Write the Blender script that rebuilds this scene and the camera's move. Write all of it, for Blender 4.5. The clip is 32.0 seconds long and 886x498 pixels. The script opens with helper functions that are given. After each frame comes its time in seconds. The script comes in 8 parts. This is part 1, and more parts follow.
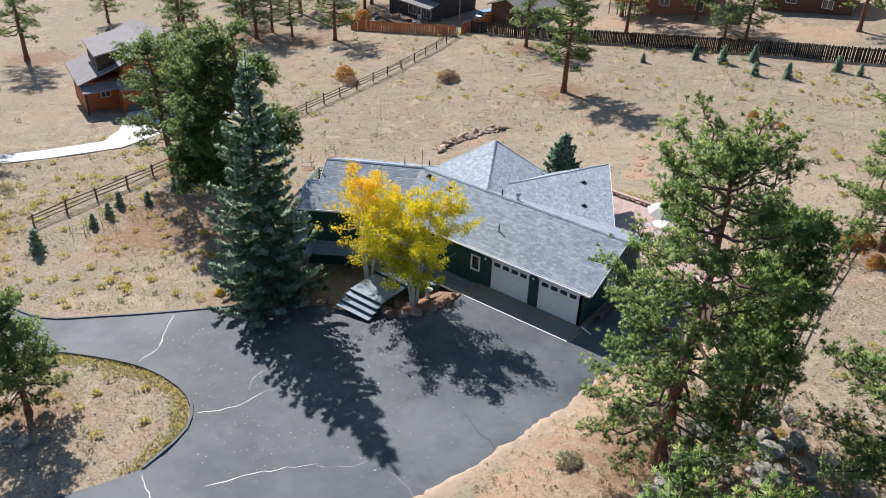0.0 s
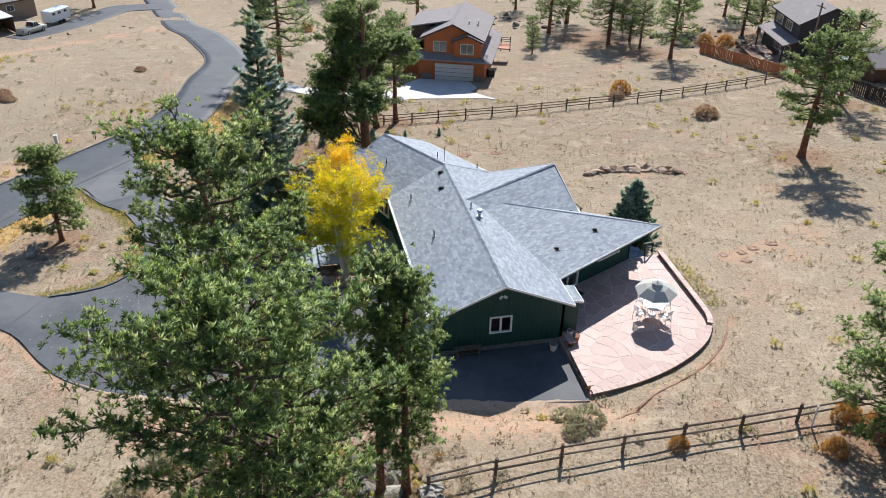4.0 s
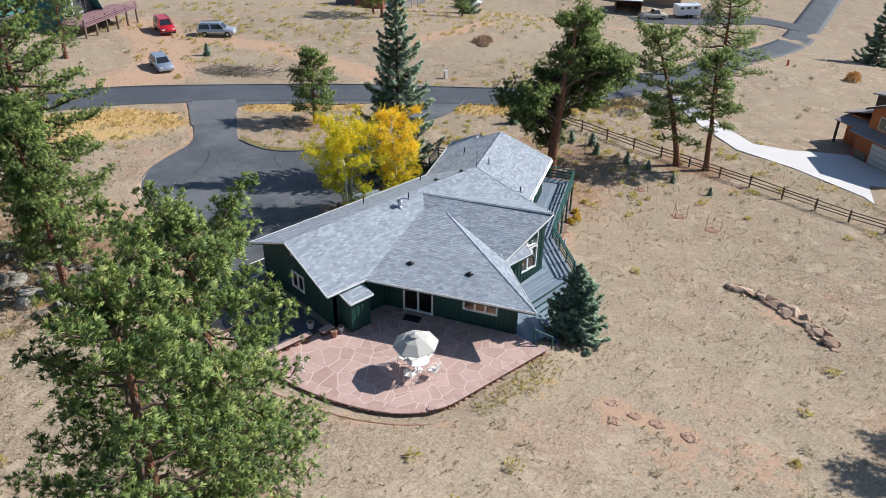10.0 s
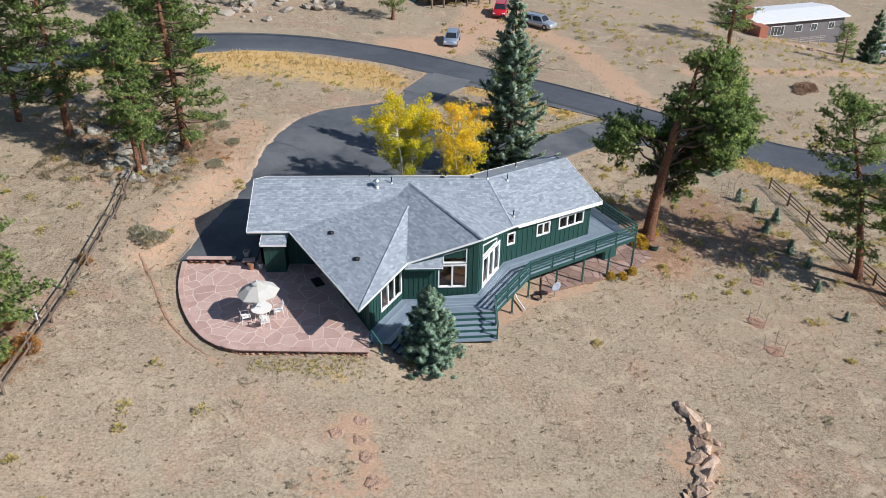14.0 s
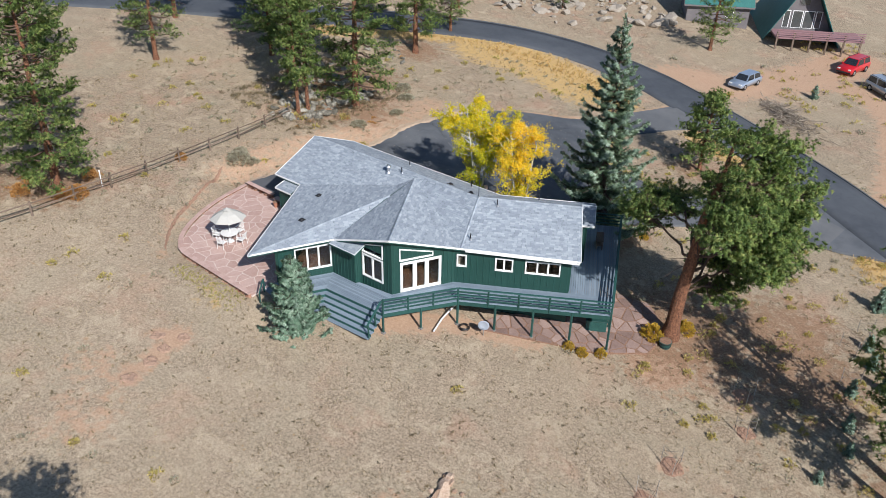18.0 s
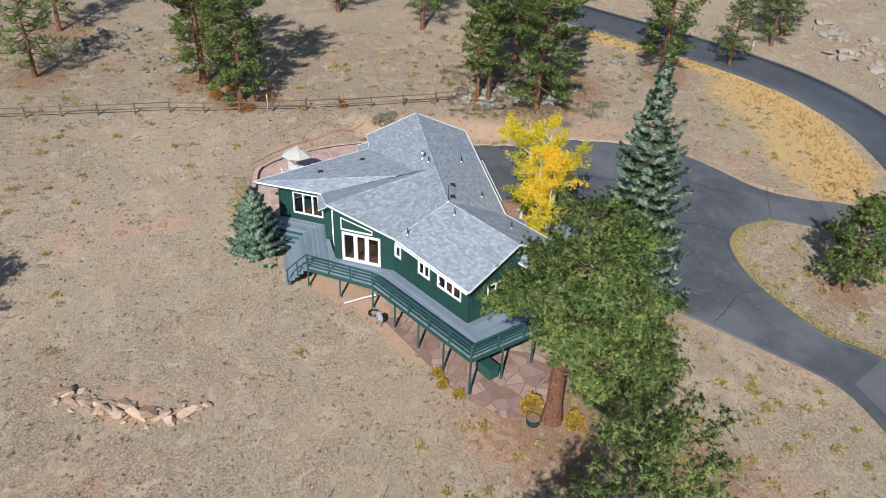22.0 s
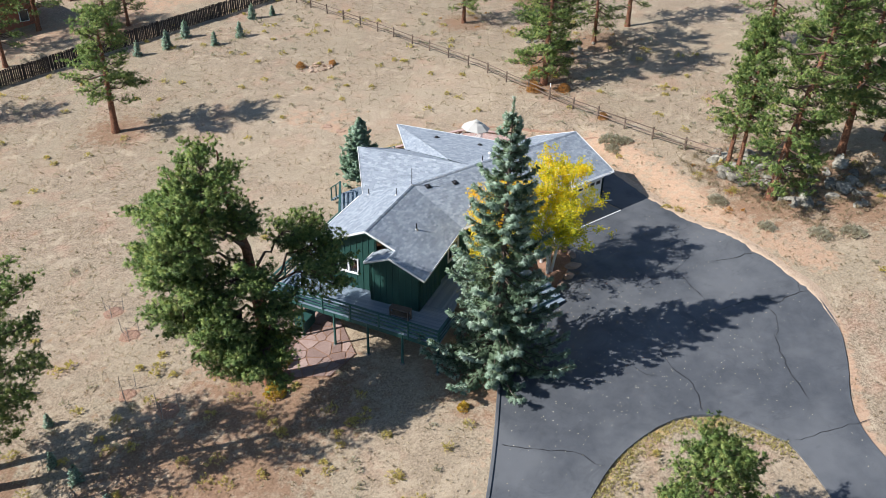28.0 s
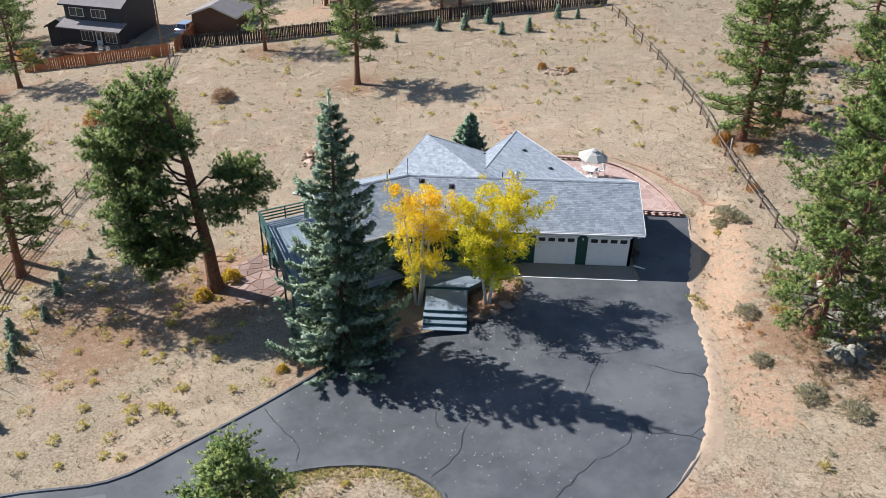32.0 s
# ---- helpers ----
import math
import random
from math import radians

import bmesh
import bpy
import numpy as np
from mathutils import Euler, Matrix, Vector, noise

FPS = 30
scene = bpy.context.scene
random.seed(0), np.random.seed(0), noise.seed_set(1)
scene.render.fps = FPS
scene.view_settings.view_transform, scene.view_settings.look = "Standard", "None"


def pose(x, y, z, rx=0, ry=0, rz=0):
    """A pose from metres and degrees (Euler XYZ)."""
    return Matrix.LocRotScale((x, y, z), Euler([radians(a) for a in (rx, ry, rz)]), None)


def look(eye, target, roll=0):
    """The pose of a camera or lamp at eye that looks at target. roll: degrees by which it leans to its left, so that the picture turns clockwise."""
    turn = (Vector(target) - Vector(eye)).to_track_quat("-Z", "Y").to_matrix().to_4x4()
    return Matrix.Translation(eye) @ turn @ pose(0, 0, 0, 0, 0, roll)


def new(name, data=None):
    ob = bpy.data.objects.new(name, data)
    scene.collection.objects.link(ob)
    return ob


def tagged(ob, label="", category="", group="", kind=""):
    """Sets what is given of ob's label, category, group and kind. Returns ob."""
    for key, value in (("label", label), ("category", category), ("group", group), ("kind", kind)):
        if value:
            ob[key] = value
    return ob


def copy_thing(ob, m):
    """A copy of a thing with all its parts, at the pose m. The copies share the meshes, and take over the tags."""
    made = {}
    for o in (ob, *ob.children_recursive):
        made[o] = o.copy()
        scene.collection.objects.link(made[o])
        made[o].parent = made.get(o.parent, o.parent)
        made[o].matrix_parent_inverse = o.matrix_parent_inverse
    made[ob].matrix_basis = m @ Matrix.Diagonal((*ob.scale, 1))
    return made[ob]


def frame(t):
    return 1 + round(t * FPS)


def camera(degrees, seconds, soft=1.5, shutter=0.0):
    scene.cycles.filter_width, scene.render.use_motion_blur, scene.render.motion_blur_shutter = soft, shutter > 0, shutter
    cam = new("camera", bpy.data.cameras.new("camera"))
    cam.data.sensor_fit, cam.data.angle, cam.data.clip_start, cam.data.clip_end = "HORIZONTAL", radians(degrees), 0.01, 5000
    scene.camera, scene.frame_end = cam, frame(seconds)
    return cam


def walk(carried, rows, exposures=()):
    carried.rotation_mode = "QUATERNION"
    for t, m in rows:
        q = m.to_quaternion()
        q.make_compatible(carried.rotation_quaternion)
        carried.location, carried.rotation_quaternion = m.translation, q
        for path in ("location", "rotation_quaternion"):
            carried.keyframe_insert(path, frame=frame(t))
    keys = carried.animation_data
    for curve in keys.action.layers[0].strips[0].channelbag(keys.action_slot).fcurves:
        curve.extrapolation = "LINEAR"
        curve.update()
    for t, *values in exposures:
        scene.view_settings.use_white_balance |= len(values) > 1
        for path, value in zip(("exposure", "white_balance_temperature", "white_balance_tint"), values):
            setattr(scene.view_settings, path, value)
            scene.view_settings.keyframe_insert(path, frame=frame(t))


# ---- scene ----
cam = camera(58.4, 32.0, 0.55)
METRES, EYE, TILT, LEAN, TURN = 274.0, 27.75, -31.0, -1.75, 37.5
X0, Y0 = 31.7, -38.7
ROWS = [
    (0.0, 0.0, 0.0, 0.0, 0.0, 0.0, -0.0),
    (0.5, 0.015, 0.0003, 0.0002, 4.23, -0.02, -2.55),
    (1.0, 0.0308, 0.002, 0.0007, 8.7, -0.21, -5.34),
    (1.5, 0.0452, 0.0048, 0.0015, 12.89, -0.54, -7.88),
    (2.0, 0.0605, 0.0088, 0.0034, 17.45, -1.13, -10.52),
    (2.5, 0.074, 0.0134, 0.0059, 21.62, -1.87, -12.82),
    (5.0, 0.1371, 0.0559, 0.0283, 46.11, -8.69, -22.94),
    (5.5, 0.1461, 0.0658, 0.0337, 50.91, -10.56, -24.69),
    (6.0, 0.1551, 0.0771, 0.04, 56.34, -12.83, -26.43),
    (6.5, 0.1622, 0.0879, 0.0464, 61.45, -15.08, -27.83),
    (7.0, 0.1686, 0.1002, 0.0534, 66.99, -17.62, -29.07),
    (7.5, 0.1735, 0.1122, 0.0605, 72.32, -20.2, -30.01),
    (8.0, 0.1775, 0.1254, 0.0684, 78.17, -23.11, -30.81),
    (8.5, 0.1798, 0.1381, 0.0756, 83.78, -25.87, -31.34),
    (9.0, 0.181, 0.1517, 0.0837, 89.83, -28.98, -31.64),
    (9.5, 0.1807, 0.1644, 0.0914, 95.51, -31.88, -31.69),
    (10.0, 0.179, 0.1779, 0.1, 101.61, -35.05, -31.43),
    (10.5, 0.176, 0.1906, 0.1081, 107.32, -37.97, -30.93),
    (11.0, 0.1713, 0.2038, 0.1165, 113.4, -41.0, -30.16),
    (11.5, 0.1658, 0.2159, 0.124, 118.96, -43.69, -29.18),
    (12.0, 0.1586, 0.2281, 0.1316, 124.74, -46.39, -27.87),
    (12.5, 0.1508, 0.2389, 0.1381, 129.95, -48.7, -26.48),
    (13.0, 0.1413, 0.2497, 0.1449, 135.35, -50.99, -24.8),
    (13.5, 0.1312, 0.2595, 0.1508, 140.38, -52.94, -23.01),
    (14.0, 0.119, 0.2685, 0.1567, 145.68, -54.85, -20.97),
    (14.5, 0.107, 0.276, 0.1617, 150.41, -56.36, -18.91),
    (16.5, 0.0505, 0.2976, 0.1772, 169.21, -60.72, -9.45),
    (17.0, 0.0346, 0.3001, 0.1792, 173.82, -61.25, -6.82),
    (17.5, 0.0193, 0.3011, 0.181, 178.15, -61.63, -4.29),
    (18.0, 0.0027, 0.3011, 0.1819, 182.83, -61.76, -1.57),
    (18.5, -0.0126, 0.2997, 0.1824, 187.16, -61.72, 0.91),
    (19.0, -0.0287, 0.2974, 0.1818, 191.8, -61.44, 3.53),
    (19.5, -0.0434, 0.2942, 0.1802, 196.03, -60.98, 5.99),
    (20.0, -0.0596, 0.289, 0.1774, 200.99, -60.27, 8.68),
    (20.5, -0.0734, 0.2836, 0.1745, 205.35, -59.46, 11.02),
    (21.0, -0.0884, 0.2762, 0.1706, 210.38, -58.26, 13.56),
    (21.5, -0.1008, 0.2688, 0.1663, 214.86, -57.01, 15.83),
    (22.0, -0.1138, 0.2593, 0.1609, 220.05, -55.34, 18.18),
    (22.5, -0.1244, 0.2503, 0.1558, 224.66, -53.72, 20.1),
    (23.0, -0.135, 0.2395, 0.1496, 229.93, -51.72, 22.11),
    (23.5, -0.1438, 0.2289, 0.1428, 234.98, -49.6, 23.86),
    (24.0, -0.1521, 0.2168, 0.1353, 240.5, -47.15, 25.58),
    (24.5, -0.1585, 0.2049, 0.1283, 245.8, -44.71, 26.92),
    (26.5, -0.1719, 0.1537, 0.0977, 268.4, -33.44, 29.86),
    (27.0, -0.1716, 0.1398, 0.0894, 274.39, -30.33, 29.98),
    (27.5, -0.1703, 0.127, 0.0818, 279.99, -27.43, 29.79),
    (28.0, -0.1676, 0.1135, 0.0734, 285.98, -24.4, 29.3),
    (28.5, -0.1636, 0.1013, 0.0658, 291.45, -21.65, 28.63),
    (29.0, -0.1581, 0.0882, 0.0578, 297.29, -18.79, 27.61),
    (29.5, -0.1517, 0.0765, 0.0506, 302.8, -16.23, 26.47),
    (30.0, -0.1433, 0.0647, 0.0429, 308.47, -13.66, 25.14),
    (30.5, -0.1344, 0.0541, 0.0363, 313.62, -11.43, 23.54),
    (31.0, -0.1235, 0.0433, 0.0296, 319.12, -9.24, 21.73),
    (31.5, -0.1123, 0.0343, 0.0244, 323.97, -7.46, 19.86),
    (32.0, -0.0996, 0.0258, 0.0193, 328.99, -5.74, 17.64),
]
walk(cam, [(t, pose(X0, Y0, EYE, TILT, LEAN, TURN) @ pose(METRES * x, METRES * y, METRES * z, 90 + pitch, roll, yaw)) for t, x, y, z, yaw, pitch, roll in ROWS],
     [(0.0, 0.71), (7.0, 0.68), (12.0, 0.46), (19.0, 0.41), (22.0, 0.34), (24.0, 0.41), (26.5, 0.66), (29.0, 0.76), (32.0, 0.76)])


# ---- world and sun ----
SUN = Vector((-17.1, 7.4, 14.2)).normalized()
world = bpy.data.worlds.new("sky")
scene.world = world
world.use_nodes = True
wn = world.node_tree.nodes
sky = wn.new("ShaderNodeTexSky")
sky.sky_type, sky.sun_disc = "NISHITA", False
sky.sun_elevation, sky.sun_rotation = math.asin(SUN.z), math.atan2(SUN.x, SUN.y)
sky.altitude = 2400
world.node_tree.links.new(sky.outputs[0], wn["Background"].inputs[0])
wn["Background"].inputs[1].default_value = 0.091
lamp = bpy.data.lights.new("sun", "SUN")
lamp.energy, lamp.angle, lamp.color = 4.2, radians(0.53), (1.0, 0.97, 0.955)
new("sun", lamp).matrix_world = look(SUN * 200, (0, 0, 0))


# ---- material helpers ----
def nodes_of(name):
    m = bpy.data.materials.new(name)
    m.use_nodes = True
    n = m.node_tree.nodes
    return m, n, m.node_tree.links, n["Principled BSDF"]


def tex_noise(n, links, coord, scale, detail=4, rough=0.6, dist=0.0):
    t = n.new("ShaderNodeTexNoise")
    t.inputs["Scale"].default_value, t.inputs["Detail"].default_value = scale, detail
    t.inputs["Roughness"].default_value, t.inputs["Distortion"].default_value = rough, dist
    links.new(coord, t.inputs["Vector"])
    return t.outputs["Fac"]


def ramp(n, links, fac, stops):
    r = n.new("ShaderNodeValToRGB")
    e = r.color_ramp.elements
    while len(e) < len(stops):
        e.new(0.5)
    for el, (p, c) in zip(e, stops):
        el.position = p
        el.color = (*c, 1) if len(c) == 3 else c
    links.new(fac, r.inputs[0])
    return r.outputs[0]


def mix(n, links, fac, a, b, kind="MIX"):
    m = n.new("ShaderNodeMix")
    m.data_type, m.blend_type = "RGBA", kind
    for sock, v in ((m.inputs[0], fac), (m.inputs[6], a), (m.inputs[7], b)):
        if isinstance(v, (int, float)):
            sock.default_value = v
        elif isinstance(v, tuple):
            sock.default_value = (*v, 1)
        else:
            links.new(v, sock)
    return m.outputs[2]


def bump(n, links, p, height, strength, dist):
    b = n.new("ShaderNodeBump")
    b.inputs["Strength"].default_value, b.inputs["Distance"].default_value = strength, dist
    links.new(height, b.inputs["Height"])
    links.new(b.outputs[0], p.inputs["Normal"])


def surface(name, a, b, scale=6.0, rough=0.7, metal=0.0, fine=60.0, relief=0.3, depth=0.01, spec=0.4, piece=0.0, island=0.0, stain=0.35):
    """Two tones mixed by a coarse and a fine noise, with relief; piece/island: how far each object or island differs."""
    m, n, L, p = nodes_of(name)
    co = n.new("ShaderNodeTexCoord").outputs["Object"]
    big, small = tex_noise(n, L, co, scale, 5), tex_noise(n, L, co, fine, 3)
    fac = mix(n, L, stain, small, big)
    col = ramp(n, L, fac, [(0.35, a), (0.65, b)])
    if piece:
        r = n.new("ShaderNodeObjectInfo").outputs["Random"]
        col = mix(n, L, piece, col, ramp(n, L, r, [(0, (0.0, 0.0, 0.0)), (1, (1, 1, 1))]), "SOFT_LIGHT")
    if island:
        r = n.new("ShaderNodeNewGeometry").outputs["Random Per Island"]
        col = mix(n, L, island, col, ramp(n, L, r, [(0, (0.0, 0.0, 0.0)), (1, (1, 1, 1))]), "SOFT_LIGHT")
    L.new(col, p.inputs["Base Color"])
    p.inputs["Roughness"].default_value, p.inputs["Metallic"].default_value = rough, metal
    p.inputs["Specular IOR Level"].default_value = spec
    if relief:
        bump(n, L, p, small, relief, depth)
    return m


def foliage(name, tones, lit=0.25):
    """Leaves or needles: a tone for each tuft, some light passing through."""
    m, n, L, p = nodes_of(name)
    r = n.new("ShaderNodeNewGeometry").outputs["Random Per Island"]
    co = n.new("ShaderNodeTexCoord").outputs["Object"]
    patch = tex_noise(n, L, co, 0.55, 2)
    fac = mix(n, L, 0.45, r, patch)
    k = len(tones)
    col = ramp(n, L, fac, [(0.2 + 0.6 * i / (k - 1), c) for i, c in enumerate(tones)])
    L.new(col, p.inputs["Base Color"])
    p.inputs["Roughness"].default_value, p.inputs["Specular IOR Level"].default_value = 0.55, 0.3
    t = n.new("ShaderNodeBsdfTranslucent")
    L.new(mix(n, L, 1.0, col, (1.9, 1.95, 1.4), "MULTIPLY"), t.inputs[0])
    s = n.new("ShaderNodeMixShader")
    s.inputs[0].default_value = lit
    L.new(p.outputs[0], s.inputs[1])
    L.new(t.outputs[0], s.inputs[2])
    L.new(s.outputs[0], n["Material Output"].inputs[0])
    return m


# ---- mesh helpers ----
def mesh_of(name, verts, faces, mat=None, smooth=False):
    me = bpy.data.meshes.new(name)
    me.from_pydata([tuple(v) for v in verts], [], [tuple(f) for f in faces])
    if mat:
        me.materials.append(mat)
    if smooth:
        me.shade_smooth()
    return me


def tri_mesh(name, verts, tris, mat, smooth=False):
    """A mesh of triangles from arrays."""
    verts, tris = np.asarray(verts, np.float32), np.asarray(tris, np.int32)
    me = bpy.data.meshes.new(name)
    me.vertices.add(len(verts))
    me.vertices.foreach_set("co", verts.ravel())
    me.loops.add(3 * len(tris))
    me.loops.foreach_set("vertex_index", tris.ravel())
    me.polygons.add(len(tris))
    me.polygons.foreach_set("loop_start", np.arange(0, 3 * len(tris), 3, dtype=np.int32))
    me.update(calc_edges=True)
    me.materials.append(mat)
    if smooth:
        me.shade_smooth()
    return me


def child(name, me, parent, label="", m=None):
    ob = new(name, me)
    ob.parent = parent
    if m is not None:
        ob.matrix_local = m
    return tagged(ob, label)


def part(name, bm, mat, parent, label="", smooth=False):
    me = bpy.data.meshes.new(name)
    bmesh.ops.recalc_face_normals(bm, faces=bm.faces[:])
    bm.to_mesh(me)
    bm.free()
    me.materials.append(mat)
    if smooth:
        me.shade_smooth()
    return child(name, me, parent, label)


def thing(name, label, category, group="", kind="", m=None):
    ob = new(name)
    ob.empty_display_size = 0.2
    if m is not None:
        ob.matrix_basis = m
    return tagged(ob, label, category, group, kind)


def add_box(bm, size, m=None, bevel=0.0):
    """A box of that size, centred, in the pose m."""
    r = bmesh.ops.create_cube(bm, size=1.0, matrix=(m or Matrix()) @ Matrix.Diagonal((*size, 1)))
    if bevel:
        es = list({e for v in r["verts"] for e in v.link_edges})
        bmesh.ops.bevel(bm, geom=es, offset=bevel, segments=1, affect="EDGES")


def box_bm(size, m=None, bevel=0.0):
    bm = bmesh.new()
    add_box(bm, size, m, bevel)
    return bm


def span(a, b, w, h, up=(0, 0, 1)):
    """Size and pose of a beam from a to b, w wide and h high."""
    a, b = Vector(a), Vector(b)
    x = (b - a).normalized()
    y = Vector(up).cross(x).normalized()
    z = x.cross(y)
    m = Matrix((x, y, z)).transposed().to_4x4()
    m.translation = (a + b) / 2
    return ((b - a).length, w, h), m


def beam(a, b, w, h, bevel=0.0):
    return box_bm(*span(a, b, w, h), bevel)


def add_beam(bm, a, b, w, h, bevel=0.0):
    add_box(bm, *span(a, b, w, h), bevel)


def add_tube(bm, a, b, r0, r1=None, seg=8):
    a, b = Vector(a), Vector(b)
    m = (b - a).to_track_quat("Z", "Y").to_matrix().to_4x4()
    m.translation = (a + b) / 2
    bmesh.ops.create_cone(bm, cap_ends=True, segments=seg, radius1=r0, radius2=r0 if r1 is None else r1, depth=(b - a).length, matrix=m)


def tube(a, b, r0, r1=None, seg=8):
    bm = bmesh.new()
    add_tube(bm, a, b, r0, r1, seg)
    return bm


def prism(bm, poly, z0, z1):
    """A plan polygon raised from z0 to z1 (numbers, or functions of x, y)."""
    lo = [bm.verts.new((x, y, z0(x, y) if callable(z0) else z0)) for x, y in poly]
    hi = [bm.verts.new((x, y, z1(x, y) if callable(z1) else z1)) for x, y in poly]
    k = len(poly)
    bm.faces.new(hi)
    bm.faces.new(lo[::-1])
    for i in range(k):
        bm.faces.new((lo[i], lo[(i + 1) % k], hi[(i + 1) % k], hi[i]))


def clip(poly, px, py, nx, ny):
    """The part of a polygon on the side of (px, py) that (nx, ny) points away from."""
    out = []
    for i, a in enumerate(poly):
        b = poly[(i + 1) % len(poly)]
        da, db = (a[0] - px) * nx + (a[1] - py) * ny, (b[0] - px) * nx + (b[1] - py) * ny
        if da <= 0:
            out.append(a)
        if da * db < 0:
            t = da / (da - db)
            out.append((a[0] + t * (b[0] - a[0]), a[1] + t * (b[1] - a[1])))
    return out


def clip_to(poly, shape):
    """poly cut to a convex shape, given anticlockwise."""
    for i, a in enumerate(shape):
        b = shape[(i + 1) % len(shape)]
        poly = clip(poly, a[0], a[1], b[1] - a[1], a[0] - b[0])
        if len(poly) < 3:
            return []
    return poly


def area(poly):
    return 0.5 * sum(a[0] * b[1] - b[0] * a[1] for a, b in zip(poly, poly[1:] + poly[:1]))


def inside(x, y, poly):
    hit = False
    for (ax, ay), (bx, by) in zip(poly, poly[1:] + poly[:1]):
        if (ay > y) != (by > y) and x < (bx - ax) * (y - ay) / (by - ay) + ax:
            hit = not hit
    return hit


def smooth_line(pts, step=1.5, closed=False):
    """A soft curve through plan points (Catmull-Rom), sampled about every step metres."""
    p = [Vector(q) for q in pts]
    out, k = [], len(p)
    for i in range(k if closed else k - 1):
        if closed:
            a, b, c, d = p[i - 1], p[i], p[(i + 1) % k], p[(i + 2) % k]
        else:
            a, b, c, d = p[max(i - 1, 0)], p[i], p[i + 1], p[min(i + 2, k - 1)]
        q = max(1, int((c - b).length / step))
        for j in range(q):
            t = j / q
            out.append(0.5 * (2 * b + (c - a) * t + (2 * a - 5 * b + 4 * c - d) * t * t + (3 * b - a - 3 * c + d) * t**3))
    if not closed:
        out.append(p[-1])
    return [tuple(v) for v in out]


# ---- lie of the land ----
LAND = (-1.6584, 3.2433, -0.0067, 0.2389, 0.2262, 0.5647, 0.2348, -0.1508, -0.5223, 0.1576)


PATIO = [(20.75, 3.9), (20.35, 6.4), (19.65, 8.65), (18.6, 10.7), (17.55, 12.1), (16.65, 12.85), (15.6, 13.25), (12.7, 13.42), (8.3, 13.6), (8.45, 11.5), (12.15, 4.2), (16.2, 3.9)]
PADS = [(PATIO, -0.06, 2.4), ([(8.6, -8.6), (18.4, -9.6), (20.6, -2), (21.2, 4), (15, 4), (8.6, -3)], 0.0, 3.2)]


def land(x, y):
    z = slope(x, y)
    for shape, level, margin in PADS:
        d = -1e9
        for (ax, ay), (bx, by) in zip(shape, shape[1:] + shape[:1]):
            k = math.hypot(bx - ax, by - ay)
            d = np.maximum(d, ((x - ax) * (by - ay) - (y - ay) * (bx - ax)) / k)
        w = np.clip(d / margin, 0, 1)
        w = w * w * (3 - 2 * w)
        z = z * w + level * (1 - w)
    return z


def slope(x, y):
    x0, y0 = x, y
    x, y = 70 * np.tanh(x / 70) / 30, 80 * np.tanh(y / 80) / 30
    b = (1 + 0 * x, x, y, x * x, x * y, y * y, x**3, x * y * y, x * x * y, y**3)
    s = np.clip((-0.75 * x0 - 0.66 * y0 - 55) / 55, 0, 1)
    return sum(c * v for c, v in zip(LAND, b)) - 8.2 * s * s * (3 - 2 * s)


def gz(x, y):
    return float(land(np.float64(x), np.float64(y)))


ROAD = [(76, 4), (59, -11), (46, -22.3), (34, -34), (26, -39.9), (18, -42.4), (10, -42), (3.5, -40), (-6, -35.7), (-13, -32), (-21, -26.8),
        (-30, -21.5), (-39, -19), (-47, -18), (-57, -16.3), (-70, -18.8), (-86, -22), (-100, -25.5), (-118, -29.8), (-160, -42)]
DRIVE_EAST = [(3.2, -39.5), (5.0, -35.0), (8.3, -27.7), (12.4, -24.6), (14.7, -22.8), (16.7, -20), (17.8, -16.5), (18.5, -13), (18.8, -9.5), (19.3, -6), (20.5, -1.5), (21.3, 3.7)]
DRIVE_WEST = [(-2.5, -12.4), (-5.9, -15.8), (-9.3, -18.9), (-12.4, -21.3), (-17.5, -22.2), (-22, -24.2)]
ISLAND = [(4.9, -25.6), (4.2, -22.6), (2.0, -20.9), (-1.5, -20.6), (-4.5, -21.3), (-8.2, -22.9), (-10.3, -24.9), (-14.2, -27.4),
          (-9, -30.0), (-0.4, -34.1), (2.4, -30.4)]

grass_tones = dict(dry=(0.298, 0.231, 0.163), pale=(0.465, 0.379, 0.279), grey=(0.15, 0.118, 0.082), red=(0.42, 0.235, 0.145), gold=(0.55, 0.375, 0.16))


